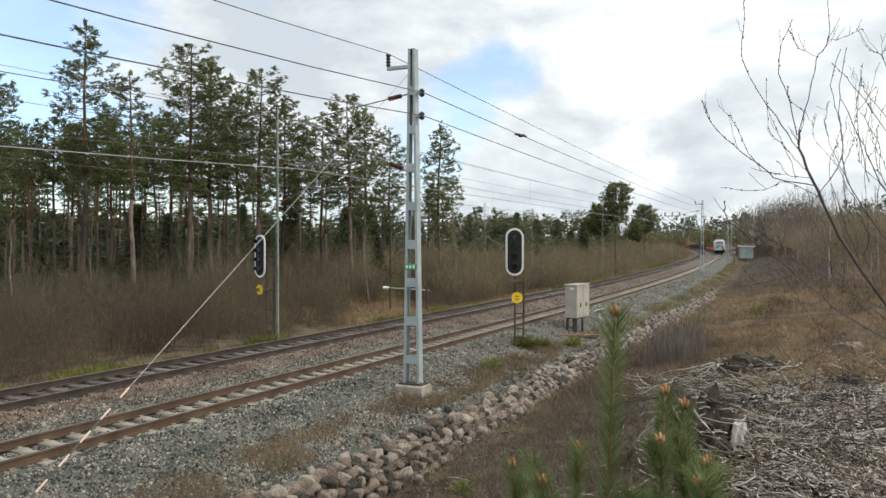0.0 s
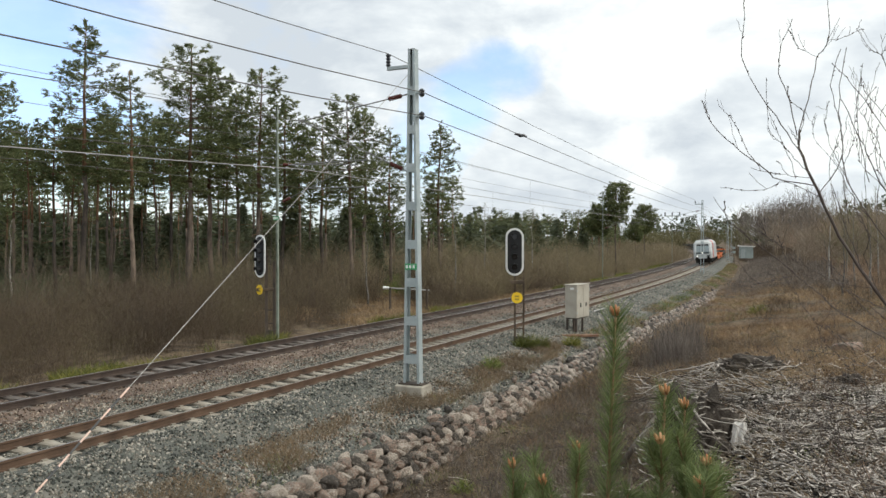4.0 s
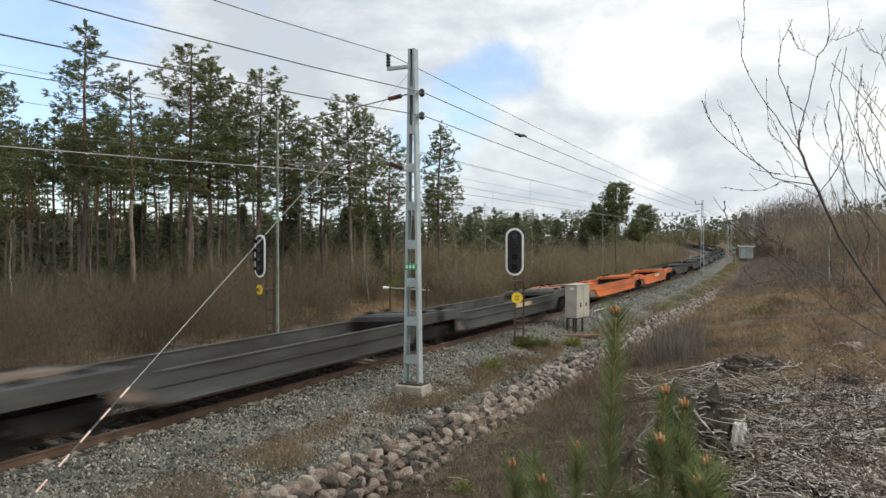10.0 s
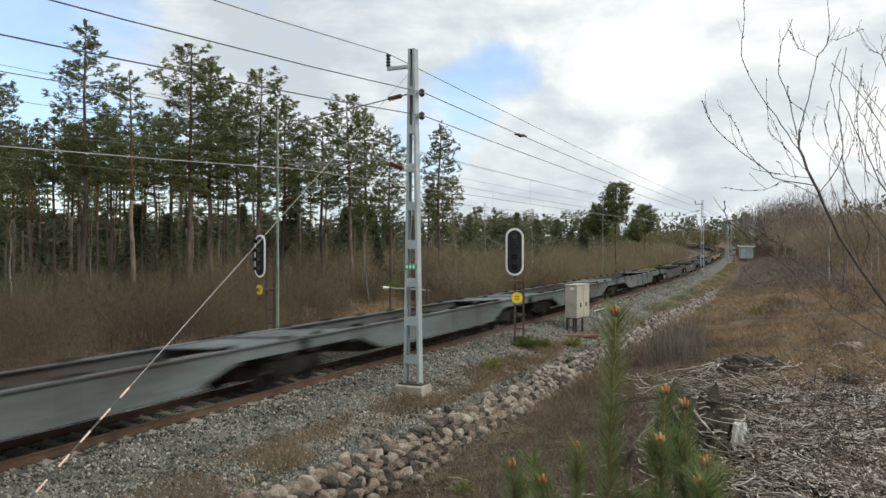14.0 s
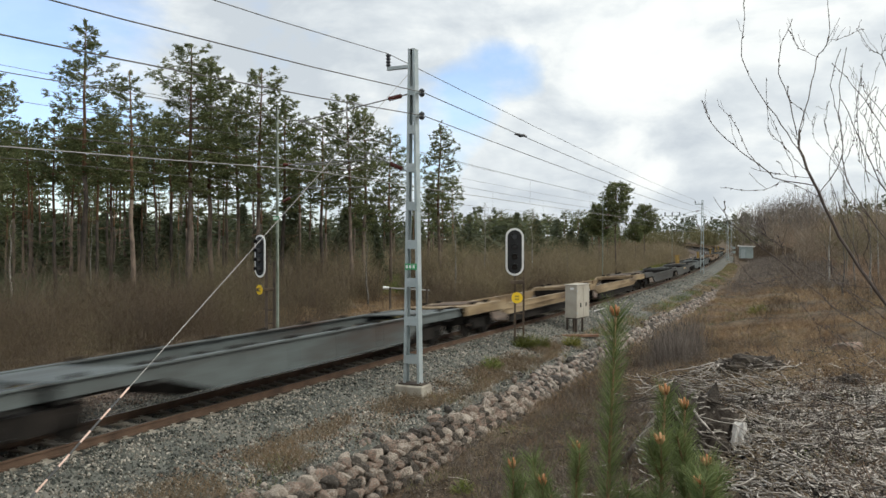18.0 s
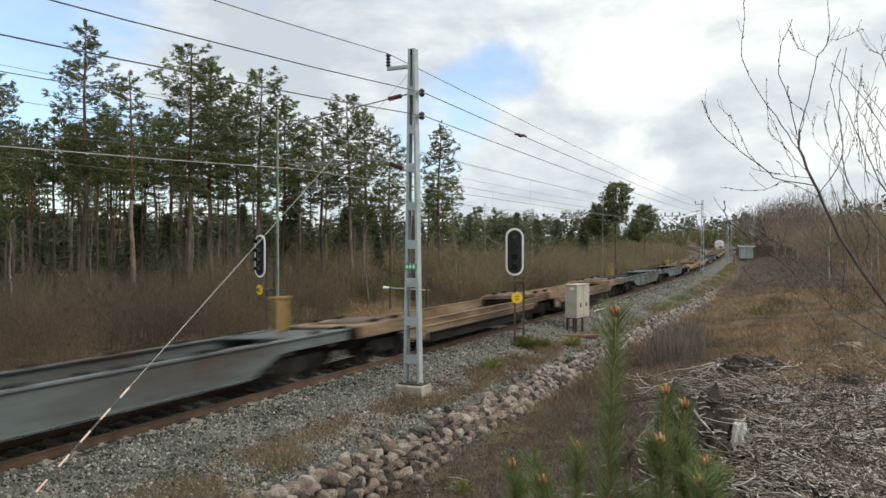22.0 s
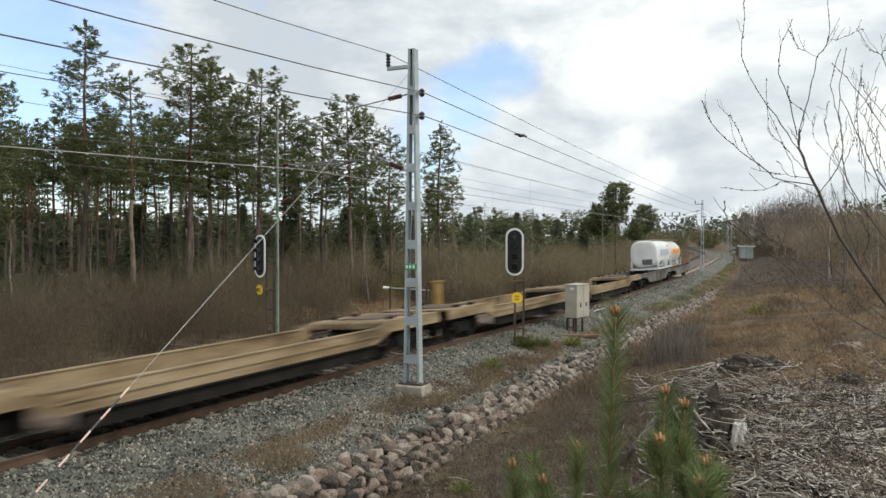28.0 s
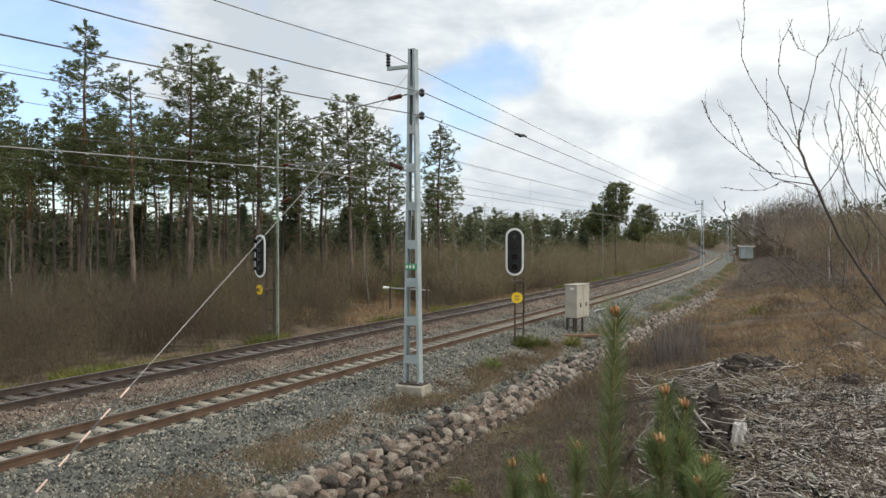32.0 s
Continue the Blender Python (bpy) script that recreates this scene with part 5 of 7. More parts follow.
# ---- the train ----
SPEED, FRONT = 27.5, -0.6
TRAIN = []  # things and the distance of their middles behind the buffers of the locomotive
M["loco_white"] = material("silver_grey_paint", [(0.41, 0.43, 0.44), (0.48, 0.50, 0.51), (0.54, 0.56, 0.57)], 0.8, 12, 0.35, 0.1, 0.03)
M["loco_roof"] = material("white_roof_paint", [(0.36, 0.375, 0.375), (0.44, 0.455, 0.455), (0.50, 0.51, 0.51)], 0.8, 12, 0.45, 0.0, 0.03)
M["loco_red"] = material("bright_red_paint", [(0.72, 0.055, 0.03), (0.80, 0.075, 0.045)], 1.5, 20, 0.4, bump=0.02)
# grime, darkened further so the colour carries the shadow below the train
M["under"] = material("grimy_underframe", [(0.005, 0.0045, 0.004), (0.013, 0.011, 0.0095), (0.032, 0.026, 0.022)], 2, 20, 0.9, bump=0.2, spec=0.2)
M["glass"] = material("tinted_windscreen", [(0.05, 0.065, 0.075), (0.075, 0.092, 0.10)], 1, 10, 0.05, bump=0, spec=1.0)
# the sky's reflection in the glass is put into this base colour
M["windscreen"] = material("sky_grey_windscreen", [(0.15, 0.19, 0.205), (0.21, 0.26, 0.275)], 0.6, 4, 0.06, bump=0, spec=1.0)
M["wag_umber"] = material("weathered_grey_brown_wagon_paint", [(0.05, 0.034, 0.027), (0.082, 0.068, 0.060), (0.12, 0.108, 0.10), (0.19, 0.18, 0.17)], 0.7, 7, 0.7, bump=0.05, stretch=(1, 0.3, 1.2), vary=0.2)
M["roof_gear"] = material("grey_roof_gear", [(0.10, 0.10, 0.10), (0.18, 0.18, 0.18)], 2, 20, 0.6, 0.3, 0.05)
M["wag_orange"] = material("orange_wagon_paint", [(0.24, 0.085, 0.035), (0.56, 0.135, 0.032), (0.66, 0.18, 0.048)], 0.9, 8, 0.6, bump=0.05, stretch=(1, 0.3, 1.5), vary=0.15)
M["wag_grey"] = material("blue_grey_wagon_paint", [(0.055, 0.038, 0.030), (0.064, 0.067, 0.064), (0.090, 0.104, 0.103), (0.125, 0.144, 0.145)], 0.7, 7, 0.65, bump=0.05, stretch=(1, 0.3, 1.2), vary=0.2)
M["wag_dark"] = material("grimy_grey_wagon_paint", [(0.026, 0.023, 0.02), (0.048, 0.048, 0.045), (0.088, 0.09, 0.084)], 0.9, 8, 0.7, bump=0.05, stretch=(1, 0.3, 1.5), vary=0.2)
M["wag_beige"] = material("dusty_beige_wagon_paint", [(0.08, 0.048, 0.028), (0.225, 0.160, 0.088), (0.33, 0.255, 0.16)], 1.3, 10, 0.7, bump=0.05, stretch=(1, 0.3, 1.5), vary=0.2)
M["wag_brown"] = material("faded_brown_wagon_paint", [(0.07, 0.045, 0.03), (0.17, 0.112, 0.066), (0.25, 0.17, 0.10), (0.38, 0.29, 0.19)], 0.9, 8, 0.7, bump=0.05, stretch=(1, 0.3, 1.5), vary=0.2)
M["rusty_deck"] = material("rusty_wagon_floor", [(0.05, 0.04, 0.033), (0.11, 0.075, 0.052), (0.18, 0.125, 0.085)], 1.2, 10, 0.85, bump=0.1)
M["hitch"] = material("faded_yellow_paint", [(0.21, 0.12, 0.032), (0.31, 0.195, 0.05), (0.39, 0.275, 0.09)], 2, 12, 0.6, bump=0.05)
M["tan_panel"] = material("tan_marking_paint", [(0.34, 0.25, 0.13), (0.45, 0.34, 0.18), (0.54, 0.42, 0.25)], 1, 9, 0.6, bump=0)
M["pale_panel"] = material("pale_marking_panel", [(0.50, 0.46, 0.38), (0.62, 0.58, 0.50)], 2, 12, 0.6, bump=0)
M["tank_white"] = material("white_tank_paint", [(0.55, 0.56, 0.56), (0.70, 0.71, 0.71), (0.78, 0.78, 0.77)], 0.7, 9, 0.45, bump=0.03)
M["tank_grey"] = material("pale_grey_tank_paint", [(0.42, 0.42, 0.41), (0.55, 0.55, 0.54), (0.62, 0.62, 0.61)], 0.7, 9, 0.45, bump=0.03)
M["tank_band"] = material("orange_band", [(0.80, 0.30, 0.02), (0.85, 0.36, 0.03)], 1, 9, 0.5, bump=0)
M["tank_mark"] = material("brown_orange_lettering", [(0.42, 0.14, 0.02), (0.5, 0.18, 0.03)], 1, 9, 0.5, bump=0)
M["tank_blue"] = material("blue_lettering", [(0.38, 0.41, 0.50), (0.46, 0.49, 0.57)], 1, 9, 0.5, bump=0)
lamp_mat = bpy.data.materials.new("lit_headlamp")
lamp_mat.use_nodes = True
lb = lamp_mat.node_tree.nodes["Principled BSDF"]
lb.inputs["Emission Color"].default_value, lb.inputs["Emission Strength"].default_value = (1.0, 0.96, 0.86, 1), 4.0
M["headlamp"] = lamp_mat


def wheelset(y, parent, r=0.46):
    ob = part("wheelset", Shape().rod((-0.76, y, r), (0.76, y, r), 0.08), M["under"], parent)
    return ob


def bogie(y, parent, base=1.8, r=0.46):
    ob = Shape()
    for x in (-1.0, 1.0):
        ob.prism([(y - base / 2 - 0.3, 0.55), (y - 0.35, 0.32), (y + 0.35, 0.32), (y + base / 2 + 0.3, 0.55), (y + base / 2 + 0.3, 0.72), (y - base / 2 - 0.3, 0.72)], "x", x - 0.07, x + 0.07)
    ob.box((0, y, 0.55), (2.0, 0.45, 0.30))
    b = part("bogie", ob, M["under"], parent)
    for sy in (-1, 1):
        yy = y + sy * base / 2
        for x in (-0.75, 0.75):
            part("wheel", Shape().tube([(x - 0.065, yy, r), (x - 0.06, yy, r), (x + 0.06, yy, r), (x + 0.065, yy, r)], [r * 0.8, r, r, r * 0.8], 20), M["under"], b)
        for x in (-1.0, 1.0):
            part("axle_box", Shape().box((x + (0.1 if x > 0 else -0.1), yy, 0.46), (0.16, 0.30, 0.28), 0.03), M["under"], b)
            part("spring", Shape().rod((x, yy - 0.22, 0.45), (x, yy - 0.22, 0.68), 0.07), M["dark_steel"], b)
    return b


def buffers(y, k, parent, z=1.05):
    for x in (-0.875, 0.875):
        part("buffer", Shape().tube([(x, y, z), (x, y + k * 0.42, z), (x, y + k * 0.43, z), (x, y + k * 0.47, z)], [0.10, 0.10, 0.23, 0.22], 14), M["under"], parent)
    part("coupling", Shape().box((0, y + k * 0.15, 0.98), (0.16, 0.45, 0.20), 0.03), M["under"], parent)


def build_loco():
    ob = holder("locomotive", Matrix.Identity(4), "silver-grey electric freight locomotive with a red vertical stripe", "locomotive")
    half_len = 9.45

    def ring(y, w, k, lo=0.98, hi=3.34):
        """k: how far the ends lean back, towards the middle."""
        side = [(w * 0.97, lo), (w, lo + 0.18), (w, 2.05), (w * 0.995, 2.75), (w * 0.975, hi)]
        pts = []
        for x, z in side:
            pts.append((x, y + k * max(0.0, z - 2.05) * 0.42, z))
        return pts + [(-x, yy, z) for x, yy, z in reversed(pts)]

    def capped(rings):
        sh = Shape().loft(rings, caps=False)
        n = len(rings[0])
        for r in (rings[0], rings[-1]):
            h = n // 2
            sh.add(r, [(i, i + 1, n - 2 - i, n - 1 - i) for i in range(h - 1)])
        return sh
    e = half_len - 0.52
    rings = [ring(-e, 1.24, 1), ring(-e + 0.10, 1.34, 1), ring(-e + 0.40, 1.44, 0.95), ring(-e + 1.0, 1.49, 0.5), ring(-e + 2.0, 1.49, 0), ring(e - 2.0, 1.49, 0), ring(e - 1.0, 1.49, -0.5), ring(e - 0.40, 1.44, -0.95), ring(e - 0.10, 1.34, -1), ring(e, 1.24, -1)]
    body = part("body", capped(rings), M["loco_white"], ob, mend=True)

    def roof_ring(y, w, hi, k):
        side = [(w, 3.345), (w * 0.985, 3.46), (w * 0.80, hi - 0.10), (w * 0.66, hi)]
        pts = [(x, y + k * (z - 2.05) * 0.42, z) for x, z in side]
        return pts + [(-x, yy, z) for x, yy, z in reversed(pts)]
    rr = [roof_ring(-e, 1.17, 3.62, 1), roof_ring(-e + 0.75, 1.39, 3.85, 0.9), roof_ring(-e + 1.5, 1.455, 4.0, 0.3), roof_ring(-e + 2.2, 1.455, 4.02, 0), roof_ring(e - 2.2, 1.455, 4.02, 0), roof_ring(e - 1.5, 1.455, 4.0, -0.3), roof_ring(e - 0.75, 1.39, 3.85, -0.9), roof_ring(e, 1.17, 3.62, -1)]
    part("roof", capped(rr), M["loco_roof"], ob, "white roof with sloping edges")
    for y0, y1 in ((-1.9, 3.4), (3.8, 6.6)):
        part("roof_hatch", Shape().box((0, (y0 + y1) / 2, 4.06), (1.6, y1 - y0, 0.12), 0.03), M["loco_roof"], ob)
    # red stripe round the body behind the front cab
    y0, y1 = -half_len + 3.35, -half_len + 4.95
    for x in (-1, 1):
        st = part("stripe", Shape().box((x * 1.492, (y0 + y1) / 2, 2.17), (0.012, y1 - y0, 2.30)), M["loco_red"], ob, "broad bright red stripe")
        part("stripe_lettering", Shape().box((x * 1.501, (y0 + y1) / 2, 2.62), (0.008, y1 - y0 - 0.9, 0.06)), M["loco_roof"], st, "white lettering bar on the stripe")
        part("roof_stripe", Shape().loft([[(x * 1.465, y, 3.35), (x * 1.45, y, 3.47), (x * 1.17, y, 3.93), (x * 0.98, y, 4.04), (x * 0.98, y, 4.0), (x * 1.40, y, 3.40)] for y in (y0, y1)]), M["loco_red"], ob)
        for k, yy in ((1, -e + 1.30), (-1, e - 1.30)):
            part("cab_window", Shape().box((x * 1.49, yy, 2.68), (0.02, 0.55, 0.75), 0.02), M["glass"], ob, "dark cab side window")
            part("cab_door", Shape().box((x * 1.488, yy + k * 0.78, 2.08), (0.012, 0.62, 2.0), 0.01), M["loco_white"], ob)
            part("grab_rail", Shape().rod((x * 1.53, yy + k * 0.40, 1.15), (x * 1.53, yy + k * 0.40, 2.9), 0.018), M["roof_gear"], ob)
        part("seam", Shape().box((x * 1.47, 0, 3.335), (0.03, 2 * e - 4.4, 0.03)), M["roof_gear"], ob)
        part("underframe_skirt", Shape().box((x * 1.36, 0, 0.85), (0.10, 5.2, 0.55), 0.03), M["under"], ob)
        part("ladder", Shape().box((x * 1.40, -7.0, 0.65), (0.06, 0.5, 0.5), 0.01), M["roof_gear"], ob)
    for k in (-1, 1):
        def face(x, z, off):
            return (x, k * (e - max(0.0, z - 2.05) * 0.42 + off), z)
        for name, w0, z0, w1, z1, mat, lab in (("windscreen", 1.02, 2.05, 0.98, 3.04, "windscreen", "large windscreen with the sky's reflection in its colour"), ("lamp_band", 1.04, 1.76, 1.03, 2.03, "glass", "dark band below the windscreen"), ("headboard", 0.98, 3.06, 0.95, 3.33, "lens", "dark band above the windscreen")):
            q = [face(-w0, z0, 0.004), face(w0, z0, 0.004), face(w1, z1, 0.004), face(-w1, z1, 0.004)]
            q2 = [face(-w0, z0, 0.03), face(w0, z0, 0.03), face(w1, z1, 0.03), face(-w1, z1, 0.03)]
            part(name, Shape().loft([q, q2]), M[mat], ob, lab)
        lit = k < 0
        part("top_lamp", Shape().tube([face(0, 1.89, 0.03), face(0, 1.89, 0.06)], 0.085, 14), M["headlamp" if lit else "lens"], ob, "bright centre headlamp" if lit else "")
        for x in (-0.85, 0.85):
            part("headlight", Shape().tube([face(x, 1.38, 0.0), face(x, 1.38, 0.035)], 0.085, 14), M["headlamp" if lit and x < 0 else "lens"], ob, "round headlight")
            part("light_bezel", Shape().box(face(x, 1.38, 0.004), (0.5, 0.02, 0.28), 0.006), M["glass"], ob)
        part("apron", Shape().loft([[(-1.25, k * (e + 0.02), 0.98), (1.25, k * (e + 0.02), 0.98), (1.1, k * (e - 0.1), 0.28), (-1.1, k * (e - 0.1), 0.28)], [(-1.25, k * (e - 0.4), 0.98), (1.25, k * (e - 0.4), 0.98), (1.1, k * (e - 0.4), 0.28), (-1.1, k * (e - 0.4), 0.28)]]), M["under"], ob, "black snow plough apron")
        buffers(k * e, k, ob)
        bogie(k * 5.2, ob, 2.6, 0.62)
    part("transformer_box", Shape().box((0, 0, 0.62), (2.5, 4.6, 0.75), 0.05), M["under"], ob)

    def pantograph(y, raised):
        p = part("pantograph", Shape().box((0, y, 4.18), (1.5, 1.3, 0.06)).rod((-0.6, y - 0.5, 4.02), (-0.6, y - 0.5, 4.2), 0.06).rod((0.6, y - 0.5, 4.02), (0.6, y - 0.5, 4.2), 0.06), M["roof_gear"], ob)
        z = 5.50 if raised else 4.45
        knee = (0, y + (1.1 if raised else 1.3), 4.75 if raised else 4.32)
        head = (0, y - 0.2, z)
        part("arm", Shape().rod((0, y - 0.4, 4.2), knee, 0.035).rod(knee, head, 0.025), M["roof_gear"], p)
        part("collector", Shape().tube([(-0.95, y - 0.2, z - 0.2), (-0.6, y - 0.2, z), (0.6, y - 0.2, z), (0.95, y - 0.2, z - 0.2)], 0.035, 6).tube([(-0.6, y + 0.15, z), (0.6, y + 0.15, z)], 0.03, 6), M["roof_gear"], p)
    pantograph(-half_len + 3.4, False)
    pantograph(half_len - 8.4, True)
    pantograph(half_len - 3.4, False)
    part("roof_busbar", Shape().rod((0.4, -5.5, 4.3), (0.4, 4.5, 4.3), 0.025), M["roof_gear"], ob)
    for y in (-5.0, -2.5, 0.0, 2.0, 4.0):
        part("roof_insulator", Shape().rod((0.4, y, 4.0), (0.4, y, 4.3), 0.06), M["porcelain"], ob)
    return ob


HL = 8.55


def mirrored(pts, k):
    return [(k * y, z) for y, z in pts] if k > 0 else [(k * y, z) for y, z in reversed(pts)]


def hitch_stand(k, ob, inset):
    """A trailer hitch, that far in from the wagon's coupling end."""
    y = -k * (HL - inset)
    st = part("hitch_stand", Shape().box((-0.35, y, 1.72), (0.30, 0.18, 0.98), 0.03).box((-0.35, y, 2.18), (0.5, 0.22, 0.08), 0.02), M["hitch"], ob, "yellow trailer hitch stand")
    return st


def pocket_platform(c, label, k, panel=False, stand=0.0):
    """Half of an articulated pocket wagon; k = 1: the coupling end looks forwards (negative y)."""
    ob = holder("wagon", Matrix.Identity(4), label, "freight wagon", "wagons of the train")
    paint = M["wag_" + c]
    sandy = c in ("beige", "brown")
    foot = 0.60 if sandy else 0.42
    prof = [(-8.3, 0.90), (-4.9, 0.90), (-4.0, foot), (6.3, foot), (7.1, 0.90), (8.35, 0.90), (8.35, 1.24), (7.6, 1.24), (6.9, 1.06), (-4.1, 1.06), (-4.9, 1.24), (-8.3, 1.24)]
    for x in (-1, 1):
        beam = part("side_beam", Shape().prism(mirrored(prof, k), "x", x * 1.37 - 0.05, x * 1.37 + 0.05), paint, ob)
        part("beam_rib", Shape().box((x * 1.44, k * 1.1, 0.86 if sandy else 0.80), (0.07, 11.0, 0.05)), paint, beam)
        part("beam_flange", Shape().box((x * 1.40, k * 1.15, foot + 0.015), (0.22, 10.3, 0.03)), M["under"] if sandy else paint, beam)
        if sandy:
            # shadow under the beam comes from this part's blackened colour
            part("under_truss", Shape().box((x * 1.33, k * 1.15, 0.44), (0.08, 10.1, 0.30)), M["under"], beam, "lower truss coloured as black as the shadow below the beam")
        part("top_flange", Shape().box((x * 1.37, k * 1.4, 1.075), (0.18, 11.0, 0.03)), paint, beam)
        for y in np.arange(-3.2, 6.1, 1.25):
            part("stiffener", Shape().box((x * 1.31, k * y, 0.75), (0.05, 0.06, 0.55)), paint, beam)
    part("pocket_floor", Shape().box((0, k * 1.15, 0.36), (2.6, 10.3, 0.06)), M["rusty_deck"], ob, "rusty brown pocket floor")
    for y0, y1 in ((-8.3, -4.9), (7.45, 8.35)):
        part("end_deck", Shape().box((0, k * (y0 + y1) / 2, 1.22), (2.64, y1 - y0, 0.05)), paint, ob)
    for y in (-4.75, 7.3):
        part("cross_beam", Shape().box((0, k * y, 1.12), (2.64, 0.30, 0.20), 0.02), paint, ob)
        part("bulkhead", Shape().box((0, k * (y + (-0.9 if y < 0 else -0.3)), 0.72), (2.5, 0.10, 0.7)), M["under"], ob)
    for y in (-6.9, -5.6, 7.9):
        part("container_spigot", Shape().box((1.05, k * y, 1.29), (0.22, 0.22, 0.10), 0.02), M["under"], ob)
        part("container_spigot", Shape().box((-1.05, k * y, 1.29), (0.22, 0.22, 0.10), 0.02), M["under"], ob)
    part("bogie_beam", Shape().box((0, k * -6.6, 0.72), (1.7, 3.2, 0.36), 0.04), M["under"], ob)
    part("bogie_beam", Shape().box((0, k * 7.85, 0.74), (1.7, 0.9, 0.30), 0.04), M["under"], ob)
    part("ramp", Shape().box((0, k * -6.4, 1.26), (1.5, 2.2, 0.04)), M["rusty_deck"], ob)
    if panel:
        part("marking_panel", Shape().box((1.425, -0.3, 0.90), (0.012, 1.9, 0.19)), M["tan_panel"] if c == "dark" else M["pale_panel"], ob, "pale marking panel")
    bogie(-k * 6.2, ob)
    if k > 0:
        bogie(8.5, ob)
    buffers(-k * 8.3, -k, ob)
    if stand:
        hitch_stand(k, ob, stand)
    return ob


def sill_platform(c, label, k, stand=0.0):
    """Half of an articulated container wagon with deep outer sills and an open frame."""
    ob = holder("wagon", Matrix.Identity(4), label, "freight wagon", "wagons of the train")
    paint = M["wag_" + c]
    prof = [(-8.3, 0.92), (-5.3, 0.92), (-4.2, 0.50), (4.6, 0.50), (6.0, 0.92), (8.35, 0.92), (8.35, 1.20), (-8.3, 1.20)]
    for x in (-1, 1):
        sill = part("side_sill", Shape().prism(mirrored(prof, k), "x", x * 1.33 - 0.02, x * 1.33 + 0.02), paint, ob)
        part("top_flange", Shape().box((x * 1.30, k * 0.02, 1.215), (0.26, 16.6, 0.035)), paint, sill)
        part("bottom_flange", Shape().box((x * 1.33, k * 0.2, 0.495), (0.20, 8.8, 0.03)), paint, sill)
        for y in np.arange(-6.8, 8.0, 2.1):
            part("stiffener", Shape().box((x * 1.36, k * y, 1.04 if abs(y) > 3.4 else 0.85), (0.04, 0.05, 0.26 if abs(y) > 3.4 else 0.66)), paint, sill)
            part("container_spigot", Shape().box((x * 1.28, k * y, 1.27), (0.18, 0.2, 0.09), 0.02), M["under"], sill)
    part("centre_beam", Shape().box((0, 0, 0.82), (0.42, 16.4, 0.30), 0.02), M["under"], ob)
    for y in np.arange(-7.6, 8.2, 1.95):
        part("cross_member", Shape().box((0, k * y, 0.90), (2.6, 0.16, 0.16)), M["wag_dark"], ob)
    for y0, y1 in ((-8.3, -6.1), (6.3, 8.35)):
        part("deck_plate", Shape().box((0, k * (y0 + y1) / 2, 1.19), (2.55, y1 - y0, 0.03)), paint, ob)
    # dark mass added to stand in for the shade between and below the sills
    part("underframe", Shape().box((0, k * 0.4, 0.62), (1.9, 9.4, 0.42), 0.04), M["under"], ob)
    part("bogie_beam", Shape().box((0, -k * 6.2, 0.72), (1.7, 3.0, 0.34), 0.04), M["under"], ob)
    part("brake_rigging", Shape().box((0, -k * 6.2, 0.50), (1.3, 3.3, 0.36), 0.05), M["under"], ob)
    if k > 0:
        part("brake_rigging", Shape().box((0, 8.3, 0.50), (1.3, 3.0, 0.36), 0.05), M["under"], ob)
    part("brake_tank", Shape().rod((0.5, k * 1.0, 0.68), (0.5, k * 2.3, 0.68), 0.2), M["under"], ob)
    bogie(-k * 6.2, ob)
    if k > 0:
        bogie(8.5, ob)
    buffers(-k * 8.3, -k, ob)
    if stand:
        hitch_stand(k, ob, stand)
    return ob


